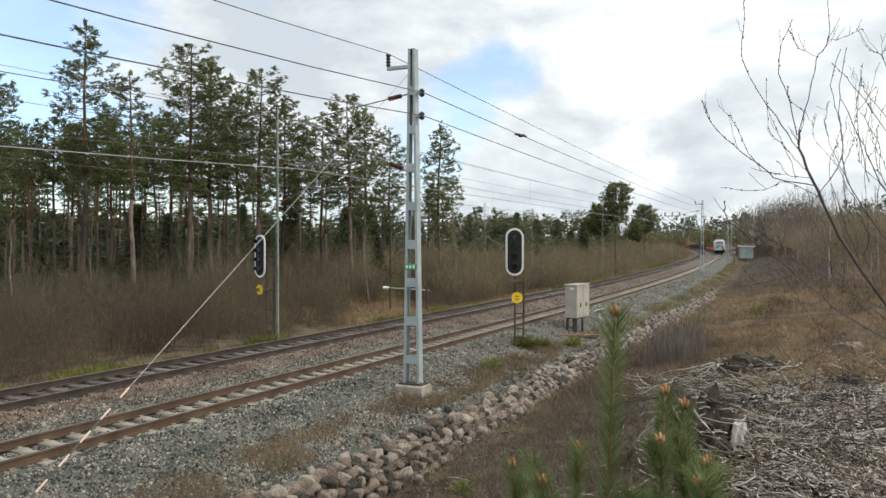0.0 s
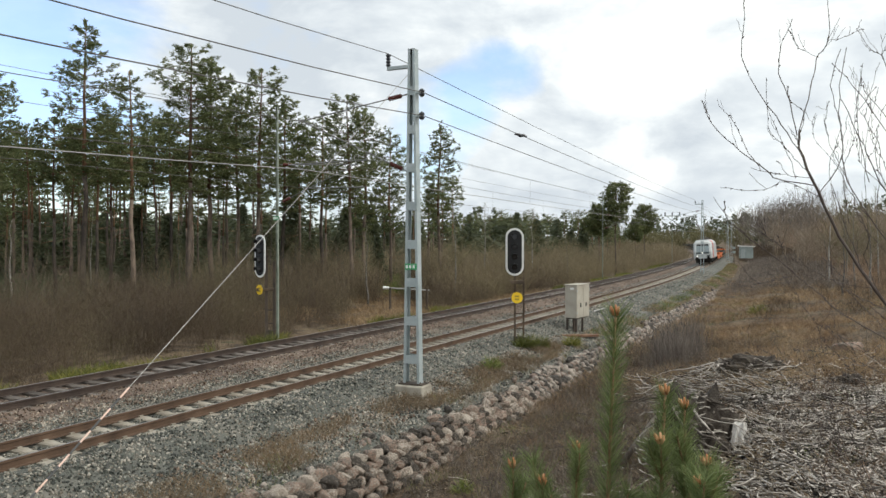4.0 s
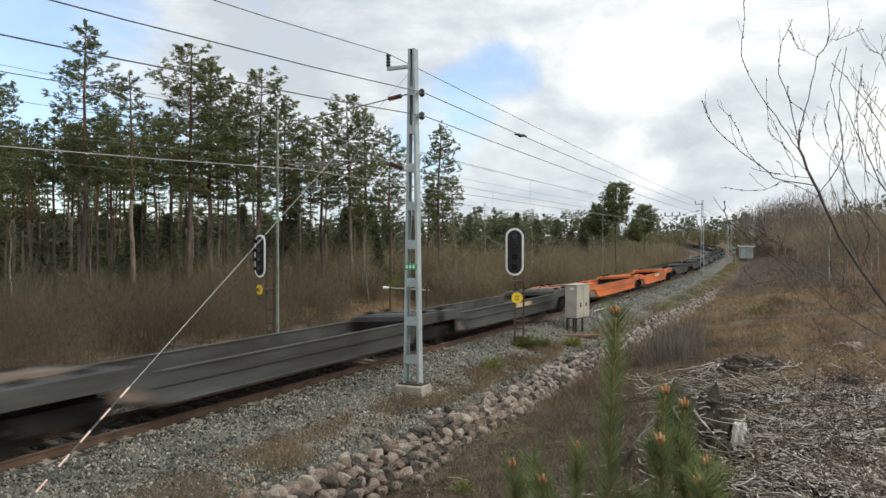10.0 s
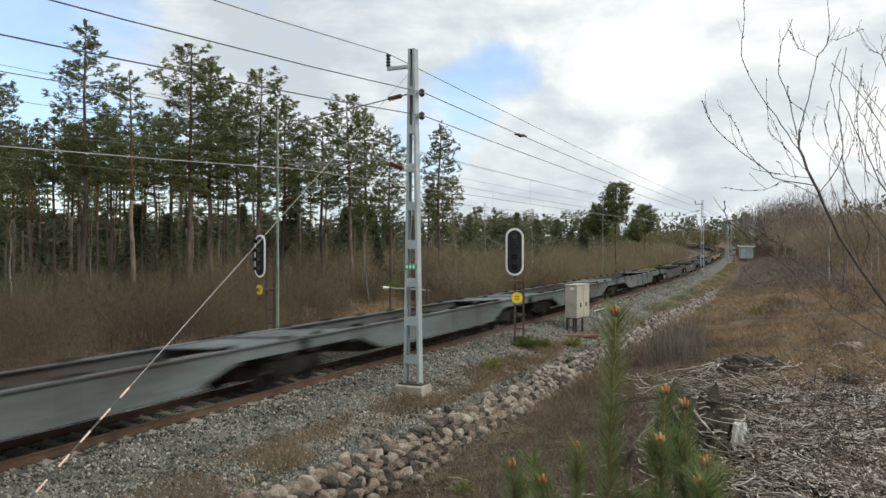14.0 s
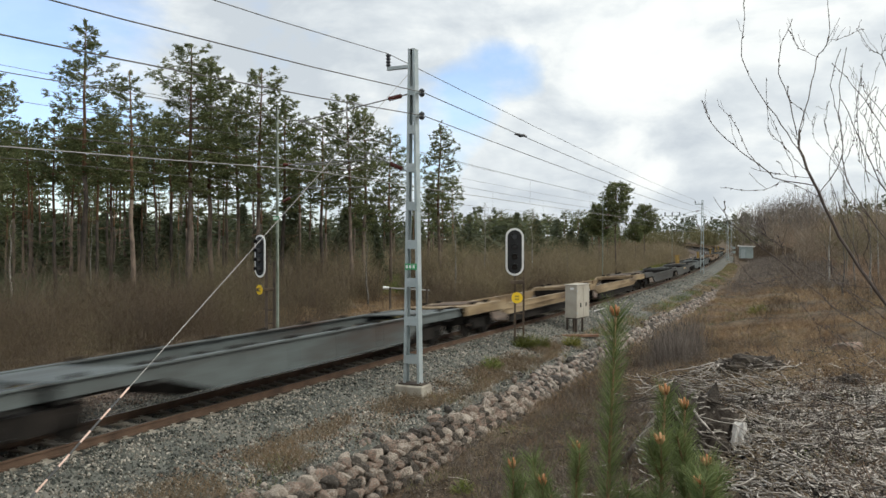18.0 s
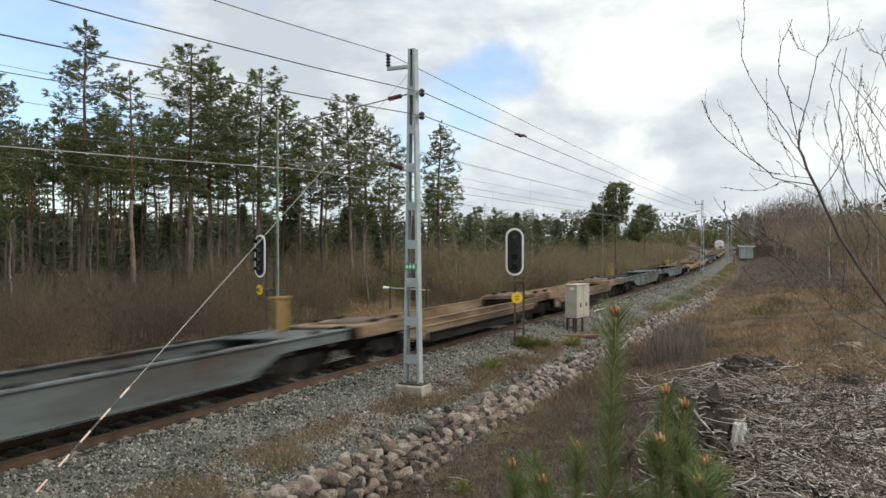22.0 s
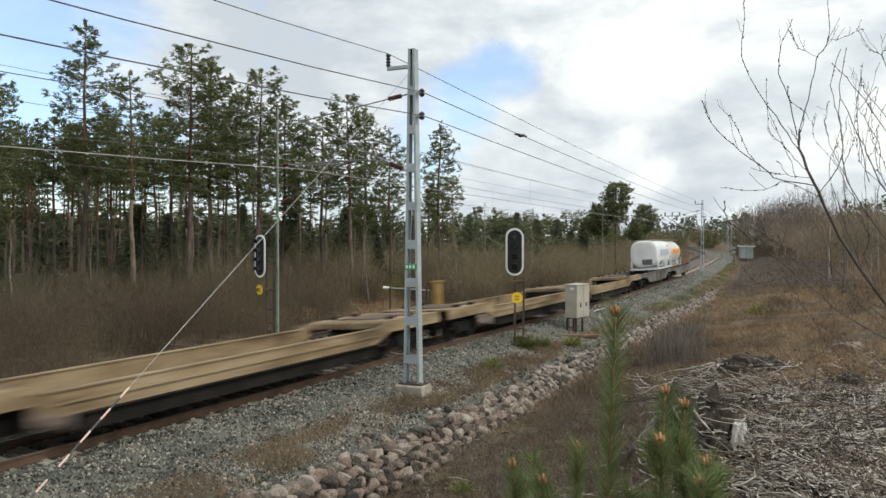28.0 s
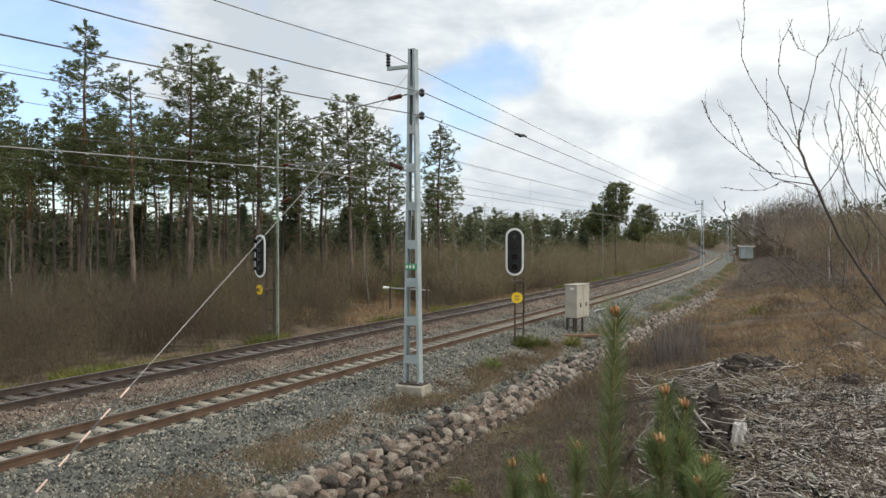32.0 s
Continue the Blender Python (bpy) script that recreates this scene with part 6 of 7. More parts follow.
def tank_container(label, paint, box_ends, band):
    """A swap-body tank in its frame, 7.8 m long; its foot is z = 0."""
    ob = holder("tank_container", Matrix.Identity(4), label, "tank container", "tanks on the last wagon")
    hl = 3.9
    r = 1.17
    prof = [(-hl + 0.12, r * 0.55), (-hl + 0.2, r * 0.85), (-hl + 0.42, r), (hl - 0.42, r), (hl - 0.2, r * 0.85), (hl - 0.12, r * 0.55)]
    n_e = 0.72 if box_ends else 1.0

    def curve(a, q):
        c, s_ = math.cos(a), math.sin(a)
        return math.copysign(abs(c) ** n_e, c) * q, 1.40 + math.copysign(abs(s_) ** n_e, s_) * q
    around = np.linspace(0, 2 * math.pi, 36, endpoint=False)
    rings = [[(curve(a, q)[0], y, curve(a, q)[1]) for a in around] for y, q in prof]
    part("barrel", Shape().loft(rings), M[paint], ob, smooth=False)
    for y in (-hl + 0.06, hl - 0.06):
        for x in (-1.14, 1.14):
            part("corner_post", Shape().box((x * 0.98, y, 0.42), (0.13, 0.12, 0.84), 0.01), M[paint], ob)
            part("corner_casting", Shape().box((x, y, 0.06), (0.18, 0.17, 0.12), 0.01), M[paint], ob)
        part("bottom_end_beam", Shape().box((0, y, 0.10), (2.2, 0.12, 0.18)), M[paint], ob)
    for x in (-1.14, 1.14):
        part("top_rail", Shape().box((x * 0.62, 0, 2.63), (0.05, 2 * hl - 0.1, 0.05)), M["wag_brown"], ob)
        part("bottom_rail", Shape().box((x, 0, 0.12), (0.12, 2 * hl - 0.2, 0.16)), M["tank_grey" if band is None else "wag_brown"], ob)
    part("walkway", Shape().box((0.25, 0, 2.62), (0.5, 2 * hl - 0.4, 0.03)), M["galvanised"], ob)
    for y in (-1.2, 1.2):
        part("manhole", Shape().rod((0, y, 2.5), (0, y, 2.68), 0.25), M["galvanised"], ob)
    for y in (-2.9, -1.4, 0.2, 1.8, 3.1):
        part("barrel_ring", Shape().loft([[(curve(a, r + 0.012)[0], y + w, curve(a, r + 0.012)[1]) for a in around] for w in (-0.03, 0.03)], caps=False), M["tank_grey"], ob)
    if box_ends:
        part("end_housing", Shape().loft([[(curve(a, q)[0], y, curve(a, q)[1]) for a in around] for y, q in ((-hl + 0.02, 0.95), (-hl + 0.06, 1.10), (-hl + 0.25, 1.19), (-hl + 0.9, 1.20))]), M["tank_white"], ob, "rounded white end housing")
        part("valve_box", Shape().box((0.25, -hl - 0.0, 0.72), (0.85, 0.08, 0.46), 0.02), M["roof_gear"], ob, "dark grey valve hatch")

    def curved(name, a0, a1, y0, y1, mat, lab, d):
        angs = np.linspace(a0, a1, 7)
        for x in (1, -1):
            o = [(x * curve(a, r + d)[0], curve(a, r + d)[1]) for a in angs]
            i = [(x * curve(a, r + d - 0.008)[0], curve(a, r + d - 0.008)[1]) for a in reversed(angs)]
            part(name, Shape().prism(o + i, "y", y0, y1), M[mat], ob, lab)
    if band:
        curved("band", -0.12, 0.30, -hl + 0.6, hl - 0.45, "tank_band", "broad orange band", 0.02)
        curved("lettering", -0.02, 0.18, -2.2, 0.0, "tank_mark", "", 0.03)
        curved("lettering", -0.02, 0.18, 0.5, 2.4, "tank_mark", "", 0.03)
        curved("emblem", -0.02, 0.20, 0.05, 0.45, "tank_white", "", 0.031)
    else:
        curved("lettering", -0.10, 0.20, -2.5, 2.9, "tank_blue", "faded blue lettering bar", 0.02)
        curved("lettering", 0.35, 0.52, 1.9, 2.7, "hitch", "", 0.02)
        curved("panel", -0.85, -0.45, -1.6, -0.7, "roof_gear", "", 0.02)
    part("equipment_box", Shape().box((0.75, 1.7, 0.36), (0.6, 1.9, 0.5), 0.03), M["galvanised"], ob)
    part("side_pipe", Shape().rod((0.9, -2.6, 0.32), (0.9, 0.6, 0.32), 0.07), M["galvanised"], ob)
    return ob


TRAIN.append((build_loco(), 9.9, 0.0))
WORDS = {"orange": "bright orange", "dark": "grimy dark grey", "grey": "blue-grey", "beige": "dusty beige", "brown": "faded golden-brown", "umber": "weathered grey-brown"}
ROW = [("pocket", "orange"), ("pocket", "dark"), ("pocket", "orange"), ("sill", "dark"), ("sill", "grey"), ("sill", "grey"), ("pocket", "dark"), ("sill", "grey"), ("pocket", "beige"), ("pocket", "dark"), ("sill", "grey"), ("pocket", "brown"), ("sill", "grey"), ("pocket", "beige"), ("sill", "grey"), ("pocket", "beige"), ("pocket", "beige"), ("sill", "umber")]
STANDS = {(9, 1): 0.25, (10, 0): 1.4, (10, 1): 1.0, (12, 0): 3.8, (12, 1): 1.6, (14, 0): 2.8, (16, 0): 3.0}
FIRST, PITCH = 19.2, 34.2
made = {}
for i, (form, c) in enumerate(ROW):
    for j, k in ((0, 1), (1, -1)):
        inset = STANDS.get((i, j), 0.0)
        panel = form == "pocket" and k < 0 and (c == "dark" or i == 2)
        key = (form, c, k, inset, panel)
        if key not in made:
            if form == "pocket":
                made[key] = pocket_platform(c, "empty " + WORDS[c] + " articulated pocket wagon on the near track", k, panel, inset)
            else:
                made[key] = sill_platform(c, WORDS[c] + " articulated container wagon with deep side sills", k, inset)
            ob = made[key]
        else:
            ob = copy_thing(made[key], Matrix.Identity(4))
        TRAIN.append((ob, FIRST + PITCH * i + 8.55 + 17.1 * j + float(np.interp(i, [0, 2, 12, 15, 16, 17], [0.6, -0.2, -0.2, -0.6, -0.3, -0.7])), 0.0))
LAST = FIRST + PITCH * 17
TRAIN.append((tank_container("white tank container with faded blue lettering bar", "tank_white", True, None), LAST + 13.6, 1.26))
TRAIN.append((tank_container("pale grey tank container with a broad orange band", "tank_grey", False, True), LAST + 22.0, 1.26))
M["tail_paint"] = material("faded_orange_brown_board", [(0.34, 0.13, 0.04), (0.48, 0.21, 0.07)], 3, 20, 0.6, bump=0)
tail = holder("tail_board", Matrix.Identity(4), "faded orange-brown end-of-train board on the last wagon", "train marker")
part("board", Shape().box((0.9, 0, 0.36), (0.38, 0.03, 0.46), 0.01), M["tail_paint"], tail)
part("stem", Shape().rod((0.9, 0, 0.0), (0.9, 0, 0.2), 0.02), M["dark_steel"], tail)
TRAIN.append((tail, LAST + 33.2, 1.24))


# ---- verges and grass ----
M["moss"] = leafy("olive_moss", [(0.05, 0.045, 0.018), (0.085, 0.078, 0.03), (0.13, 0.12, 0.045)], scale=0.7, fine=6)
def grass(name, n, s_rng, d_rng, tall, mat, label, seed, patch=0.0, size=2.0, width=0.006, lean=0.5, bedded=False):
    rng = np.random.default_rng(seed)
    s, d = rng.uniform(*s_rng, n), rng.uniform(*d_rng, n)
    p = at(s, d, 0)
    if patch:
        ok = lumps(p[:, 0], p[:, 1], size, seed * 1.7) > patch
        p, s, d = p[ok], s[ok], d[ok]
        n = len(p)
    g = ground_z(p[:, 0], p[:, 1]) + (0.16 * lumps(p[:, 0], p[:, 1], 1.7) + 0.22 * lumps(p[:, 0], p[:, 1], 5.0, 3.0)) * np.where((d > 4.6) | (d < -7), 1.0, 0.1)
    if bedded:
        g = np.maximum(g, np.interp(s, S, TZ) + bed(d))
    p[:, 2] = g - 0.02
    h = tall * rng.uniform(0.35, 1.1, n)
    tip = p + np.column_stack([rng.normal(0, lean, n) * h, rng.normal(0, lean, n) * h, h])
    me = quads(name, blades(p, tip, width * rng.uniform(0.6, 1.6, n), rng), mat)
    return tagged(new(name, me), label, "grass", kind="stuff")


grass("dry_grass", 60000, (-14, 30), (5.3, 17), 0.17, M["straw"], "matted dry grass on the bank", 61, 0.18, 0.7, 0.008, 1.3)
grass("dead_stalks", 5000, (-8, 26), (5.3, 17), 0.6, M["stalk"], "thin pale dead stalks on the bank", 75, 0.0, 1.5, 0.006, 0.45)
grass("leaf_litter", 60000, (-2, 26), (5.3, 14), 0.05, M["litter"], "brown and grey fallen leaves on the bank", 81, -0.1, 0.6, 0.045, 1.6)
grass("moss", 50000, (-12, 26), (5.3, 17), 0.08, M["moss"], "dark olive moss cushions on the bank", 76, 0.12, 1.1, 0.012, 1.0)
grass("heath", 100000, (-14, 34), (5.3, 20), 0.22, M["heath"], "low reddish-brown heath on the bank", 72, 0.16, 1.3, 0.008, 1.0)
grass("dry_grass", 120000, (11, 90), (5.6, 34), 0.34, M["pale_grass"], "pale dry grass beside the line", 62, -0.08, 3.0, 0.016, 0.8)
grass("moss", 24000, (18, 75), (6, 32), 0.25, M["moss"], "olive moss and new grass beside the line", 77, 0.18, 2.6, 0.02, 0.6)
grass("heath", 50000, (16, 90), (5.3, 40), 0.40, M["heath"], "reddish-brown heath beside the line", 73, 0.05, 2.4, 0.014, 0.6)
grass("heather", 60000, (-14, 40), (5.2, 18), 0.26, M["weed"], "brown heather and withered weeds on the bank", 63, 0.16, 0.8, 0.009, 0.9)
grass("green_grass", 16000, (0, 60), (3.4, 9), 0.22, M["grass"], "tufts of fresh green grass along the wall", 64, 0.22, 1.3, 0.010, 0.6, True)
grass("green_grass", 9000, (26, 150), (3.2, 4.8), 0.22, M["grass"], "thin fresh grass on the far verge", 65, 0.05, 3.0, 0.02, 0.6, True)
grass("dry_grass", 16000, (26, 150), (3.2, 5.2), 0.25, M["straw"], "withered grass on the far verge", 74, -0.1, 3.0, 0.02, 0.6, True)
grass("dead_weeds", 34000, (-9, 22), (2.9, 4.25), 0.24, M["weed"], "withered brown weeds along the top of the wall", 66, -0.02, 1.2, 0.006, 0.45, True)
grass("dead_weeds", 7000, (9, 32), (4.2, 6.0), 0.24, M["weed"], "withered weeds over the far end of the stone wall", 80, 0.02, 1.3, 0.011, 0.4, True)
grass("dead_weeds", 9000, (-9, 18), (2.6, 5.1), 0.16, M["straw"], "withered pale weeds on the gravel", 67, 0.12, 1.0, 0.007, 0.5, True)
grass("green_verge", 34000, (-8, 40), (-9.2, -7.0), 0.42, M["juniper"], "low green shrubs and moss along the farther track", 68, 0.2, 2.0, 0.022, 0.6, True)
grass("green_bank", 16000, (52, 92), (-38, -19), 0.7, M["grass"], "fresh green grass where the forest track meets the line", 78, 0.0, 6.0, 0.05, 0.5)
grass("dry_grass", 14000, (30, 62), (-22, -9.8), 0.45, M["pale_grass"], "pale trodden grass on the forest track", 79, -0.15, 4.0, 0.03, 0.6)
grass("green_verge", 9000, (60, 150), (-9.0, -6.9), 0.4, M["juniper"], "low green verge along the far line", 69, 0.2, 5.0, 0.05, 0.6, True)
grass("dry_grass", 15000, (-10, 70), (-10.8, -7.8), 0.5, M["straw"], "pale dry grass before the brushwood", 70, -0.1, 2.5, 0.012, 0.5)
grass("moss", 26000, (-6, 14), (6, 16), 0.10, M["grass"], "yellow-green moss and new grass on the bank", 71, 0.27, 1.4, 0.012, 0.9)


def shrub(s, d, size, mat, label, seed, z=None):
    rng = np.random.default_rng(seed)
    p = at(s, d, 0)
    z0 = float(max(ground_z([p[0]], [p[1]])[0], bed(d) if d < 4.9 else -9)) if z is None else z
    n = int(900 * size)
    v = rng.normal(size=(n, 3))
    v[:, 2] = abs(v[:, 2]) * 0.9 + 0.1
    v /= np.linalg.norm(v, axis=1, keepdims=True)
    base = np.array((p[0], p[1], z0)) + v * size * rng.uniform(0.1, 0.8, (n, 1))
    tip = base + (v + rng.normal(0, 0.35, (n, 3))) * size * 0.35
    ob = new("shrub", quads("shrub", blades(base, tip, 0.02, rng), mat))
    return tagged(ob, label, "shrub", "low shrubs beside the track")


shrub(20.0, 2.75, 0.56, M["juniper"], "low yellow-green juniper at the signal's foot", 81)
shrub(19.6, 2.62, 0.44, M["juniper"], "low yellow-green juniper at the signal's foot", 82)
shrub(22.2, 3.9, 0.50, M["juniper"], "low green shrub near the cabinet", 83)
shrub(20.7, 3.05, 0.50, M["juniper"], "low yellow-green juniper at the signal's foot", 88)
shrub(15.0, 3.25, 0.45, M["grass"], "tuft of green grass by the stone wall", 84)
shrub(16.8, -7.2, 0.8, M["juniper"], "dark green shrub beyond the farther track", 85)
shrub(39, 10.0, 0.75, M["juniper"], "small green spruce sapling in dry grass", 86)
shrub(4.75, 6.8, 0.28, M["grass"], "clump of yellow-green moss and grass", 87)


# ---- slash, stump and roots on the bank ----
def ground_at(x, y):
    return on_ground(x, y) + 0.16 * noise.noise((x / 1.7, y / 1.7, 0.0)) + 0.22 * noise.noise((x / 5.0 + 3.0, y / 5.0, 3.0))


def slash(name, n, centre, spread_xy, length, radius, mat, label, seed, heap=0.15, turn=None):
    """Fallen grey branches, crooked and lying over one another."""
    rng = np.random.default_rng(seed)
    sh = Shape()
    for i in range(n):
        x = centre[0] + rng.normal(0, spread_xy[0])
        y = centre[1] + rng.normal(0, spread_xy[1])
        le = length * rng.uniform(0.25, 1.0) ** 1.5
        a = rng.uniform(0, math.pi) if turn is None else rng.normal(turn, 0.5)
        tilt = rng.normal(0, 0.20)
        z = ground_at(x, y) + rng.random() ** 2 * heap + abs(tilt) * le * 0.3 + 0.02
        way_ = np.array([math.cos(a), math.sin(a), tilt])
        k = 6
        pts = [np.array((x, y, z)) + way_ * le * (t - 0.5) + rng.normal(0, 0.030 * le, 3) * (1, 1, 0.8) for t in np.linspace(0, 1, k)]
        r = radius * rng.uniform(0.35, 1.0)
        sh.tube(pts, np.linspace(r, r * 0.45, k), 5)
    ob = part(name, sh, mat, None, mend=False, smooth=True)
    return tagged(ob, label, "dead branches", kind="stuff")


def chips(name, n, centre, spread_xy, size, mat, label, seed):
    rng = np.random.default_rng(seed)
    x, y = rng.normal(centre[0], spread_xy[0], n), rng.normal(centre[1], spread_xy[1], n)
    g = ground_z(x, y) + 0.16 * lumps(x, y, 1.7) + 0.22 * lumps(x, y, 5.0, 3.0)
    base, faces = rock_forms(seed)
    v = base[None] * np.array((1.6, 0.5, 0.35)) * (1 + rng.uniform(-0.5, 0.4, (n, 6, 3))) * size * rng.uniform(0.4, 1.4, (n, 1, 1))
    a = rng.uniform(0, 2 * math.pi, n)
    c, s_ = np.cos(a)[:, None], np.sin(a)[:, None]
    v = np.stack([v[:, :, 0] * c - v[:, :, 1] * s_, v[:, :, 0] * s_ + v[:, :, 1] * c, v[:, :, 2] + v[:, :, 0] * rng.normal(0, 0.25, (n, 1))], -1)
    v += np.column_stack([x, y, g + size * 0.3])[:, None]
    return tagged(new(name, solids(name, v, faces, mat)), label, "wood chips", kind="stuff")


slash("branch_heap", 300, (5.9, 13.0), (0.9, 1.6), 1.3, 0.012, M["deadwood"], "heap of bleached grey branches left from felling", 91, 0.25)
slash("branch_heap", 240, (7.6, 15.0), (1.2, 1.8), 1.4, 0.012, M["deadwood"], "bleached grey branches strewn over the bank", 92, 0.2)
slash("branch_heap", 200, (5.0, 9.8), (0.9, 0.9), 1.1, 0.014, M["deadwood"], "thin grey branches strewn over chips", 93, 0.15)
slash("branch_heap", 230, (6.8, 20.6), (0.7, 1.7), 1.9, 0.017, M["deadwood"], "stack of long grey branches beyond the stump", 94, 0.45, 2.2)
slash("branch_heap", 110, (9.6, 20.5), (2.0, 2.2), 1.6, 0.015, M["deadwood"], "scattered grey branches in dry grass", 95, 0.15)
slash("branch_heap", 240, (2.6, 13.0), (1.6, 2.6), 1.0, 0.011, M["deadwood"], "thin dead twigs in the grass", 96, 0.08)
chips("wood_chips", 13000, (7.3, 13.6), (1.2, 1.9), 0.042, M["chip"], "pale weathered bark and wood chips", 97)
chips("wood_chips", 8000, (8.8, 16.8), (1.3, 1.7), 0.045, M["chip"], "pale weathered bark and wood chips", 99)
chips("wood_chips", 7000, (5.6, 10.3), (0.8, 0.9), 0.035, M["chip"], "pale weathered bark and wood chips", 98)


def root_heap(x, y, size, seed, label, pale=False, tall=0.28):
    """A torn stump with roots: an uneven dark core and crooked roots."""
    rng = np.random.default_rng(seed)
    z = ground_at(x, y)
    ob = holder("tree_stump", Matrix.Translation((x, y, z)), label, "tree stump", "old stumps on the bank")
    bm = bmesh.new()
    bmesh.ops.create_icosphere(bm, subdivisions=4, radius=1.0)
    for v in bm.verts:
        c = v.co.copy()
        k = 1 + 0.5 * noise.noise(c * 1.6 + Vector((seed, 0, 0))) + 0.35 * noise.noise(c * 4 + Vector((0, seed, 0))) + 0.2 * noise.noise(c * 11 + Vector((0, 0, seed)))
        v.co = Vector((c.x * 0.55, c.y * 0.45, max(-0.15, c.z * tall + 0.05))) * k * size
    me = bpy.data.meshes.new("core")
    bm.to_mesh(me)
    bm.free()
    me.materials.append(M["stump"])
    core = new("core", me)
    core.parent = ob
    for i in range(34):
        a = rng.uniform(0, 2 * math.pi)
        le = size * rng.uniform(0.25, 0.75)
        p0 = np.array((math.cos(a) * rng.uniform(0.2, 0.5), math.sin(a) * rng.uniform(0.1, 0.4), rng.uniform(0.3, 1.0) * tall)) * size
        dip = rng.uniform(-0.7, 0.1)
        pts = [p0 + np.array((math.cos(a + t), math.sin(a + t), dip * t)) * le * t + rng.normal(0, 0.02 * size, 3) for t in np.linspace(0, 1, 6)]
        for p in pts:
            p[2] = max(p[2], -0.1)
        part("root", Shape().tube(pts, np.linspace(0.024, 0.006, 6) * size, 5), M["stump"] if i % 3 == 0 else M["deadwood"], ob, smooth=True, mend=False)
    litter = Shape()
    for i in range(240):
        a = rng.uniform(0, 2 * math.pi)
        q = np.array((rng.normal(0, 0.42), rng.normal(0, 0.34), 0)) * size
        q[2] = max(0.0, tall * (1 - (q[0] / size / 0.7) ** 2 - (q[1] / size / 0.6) ** 2)) * size * rng.uniform(0.6, 1.15)
        le = rng.uniform(0.06, 0.26) * size
        w = np.array((math.cos(a), math.sin(a), rng.normal(0, 0.3))) * le
        litter.tube([q - w, q + rng.normal(0, 0.02, 3), q + w], [0.009 * size, 0.012 * size, 0.004 * size], 4)
    tagged(part("twig_litter", litter, M["deadwood"], ob, "thin bleached twigs over the stump", smooth=True, mend=False), kind="stuff")
    if pale:
        for dx, dy, w, h, tilt in ((0.44, -0.46, 0.29, 0.64, 0.30), (0.72, -0.44, 0.12, 0.44, 0.12), (0.58, -0.47, 0.10, 0.34, -0.30)):
            rings = []
            for t in np.linspace(0, 1, 9):
                wd = w * (1 - 0.30 * t ** 1.6) * rng.uniform(0.80, 1.15)
                cx = dx + tilt * t * h + rng.normal(0, 0.012)
                cy = dy - 0.05 * math.sin(t * 3) + 0.12 * t
                edge = [(-0.5, 0.0), (-0.3, -0.05), (-0.05, -0.025), (0.15, -0.06), (0.38, -0.03), (0.5, 0.01), (0.2, 0.05), (-0.25, 0.05)]
                rings.append([(cx + e * wd, cy + g + rng.normal(0, 0.008), t * h + (0.10 * rng.random() * t) - 0.05) for e, g in edge])
            part("split_slab", Shape().loft(rings), M["pale_wood"], ob, "bleached split slab of stump wood")
    return ob


M["pale_wood"] = material("bleached_split_wood", [(0.22, 0.205, 0.19), (0.40, 0.38, 0.355), (0.54, 0.52, 0.49)], 6, 45, 0.9, bump=0.5, stretch=(3, 3, 0.6))
root_heap(4.32, 13.4, 1.12, 5, "dark rotten stump with a bleached split side", True, 0.86)
root_heap(9.3, 23.6, 1.75, 6, "torn dark root plate with bleached roots", False, 0.2)
root_heap(9.5, 18.2, 0.6, 7, "small dark stump with grey roots")
for x, y, g in ((13.2, 25.5, 1.0), (6.4, 17.6, 0.35), (7.4, 14.3, 0.3)):
    o = new("boulder", BOULDERS[3])
    o.matrix_basis = Matrix.Translation((x, y, ground_at(x, y) + 0.1 * g)) @ Matrix.Diagonal((g, g * 0.8, g * 0.6, 1))
    tagged(o, "pale rounded boulder lying in dry grass", "boulder", "boulders on the bank")
# a long weathered log
M["old_log"] = material("weathered_log", [(0.07, 0.058, 0.048), (0.13, 0.11, 0.092), (0.22, 0.195, 0.17)], 5, 40, 0.9, bump=0.5, stretch=(3, 3, 0.6))
lg = Shape().tube([(3.35, 14.6, ground_at(3.35, 14.6) + 0.04), (3.65, 14.65, ground_at(3.65, 14.65) + 0.34), (4.0, 14.7, ground_at(4.0, 14.7) + 0.66)], [0.06, 0.055, 0.035], 8)
tagged(part("log", lg, M["old_log"], None, mend=False, smooth=True), "weathered grey log leaning on the stump heap", "log")


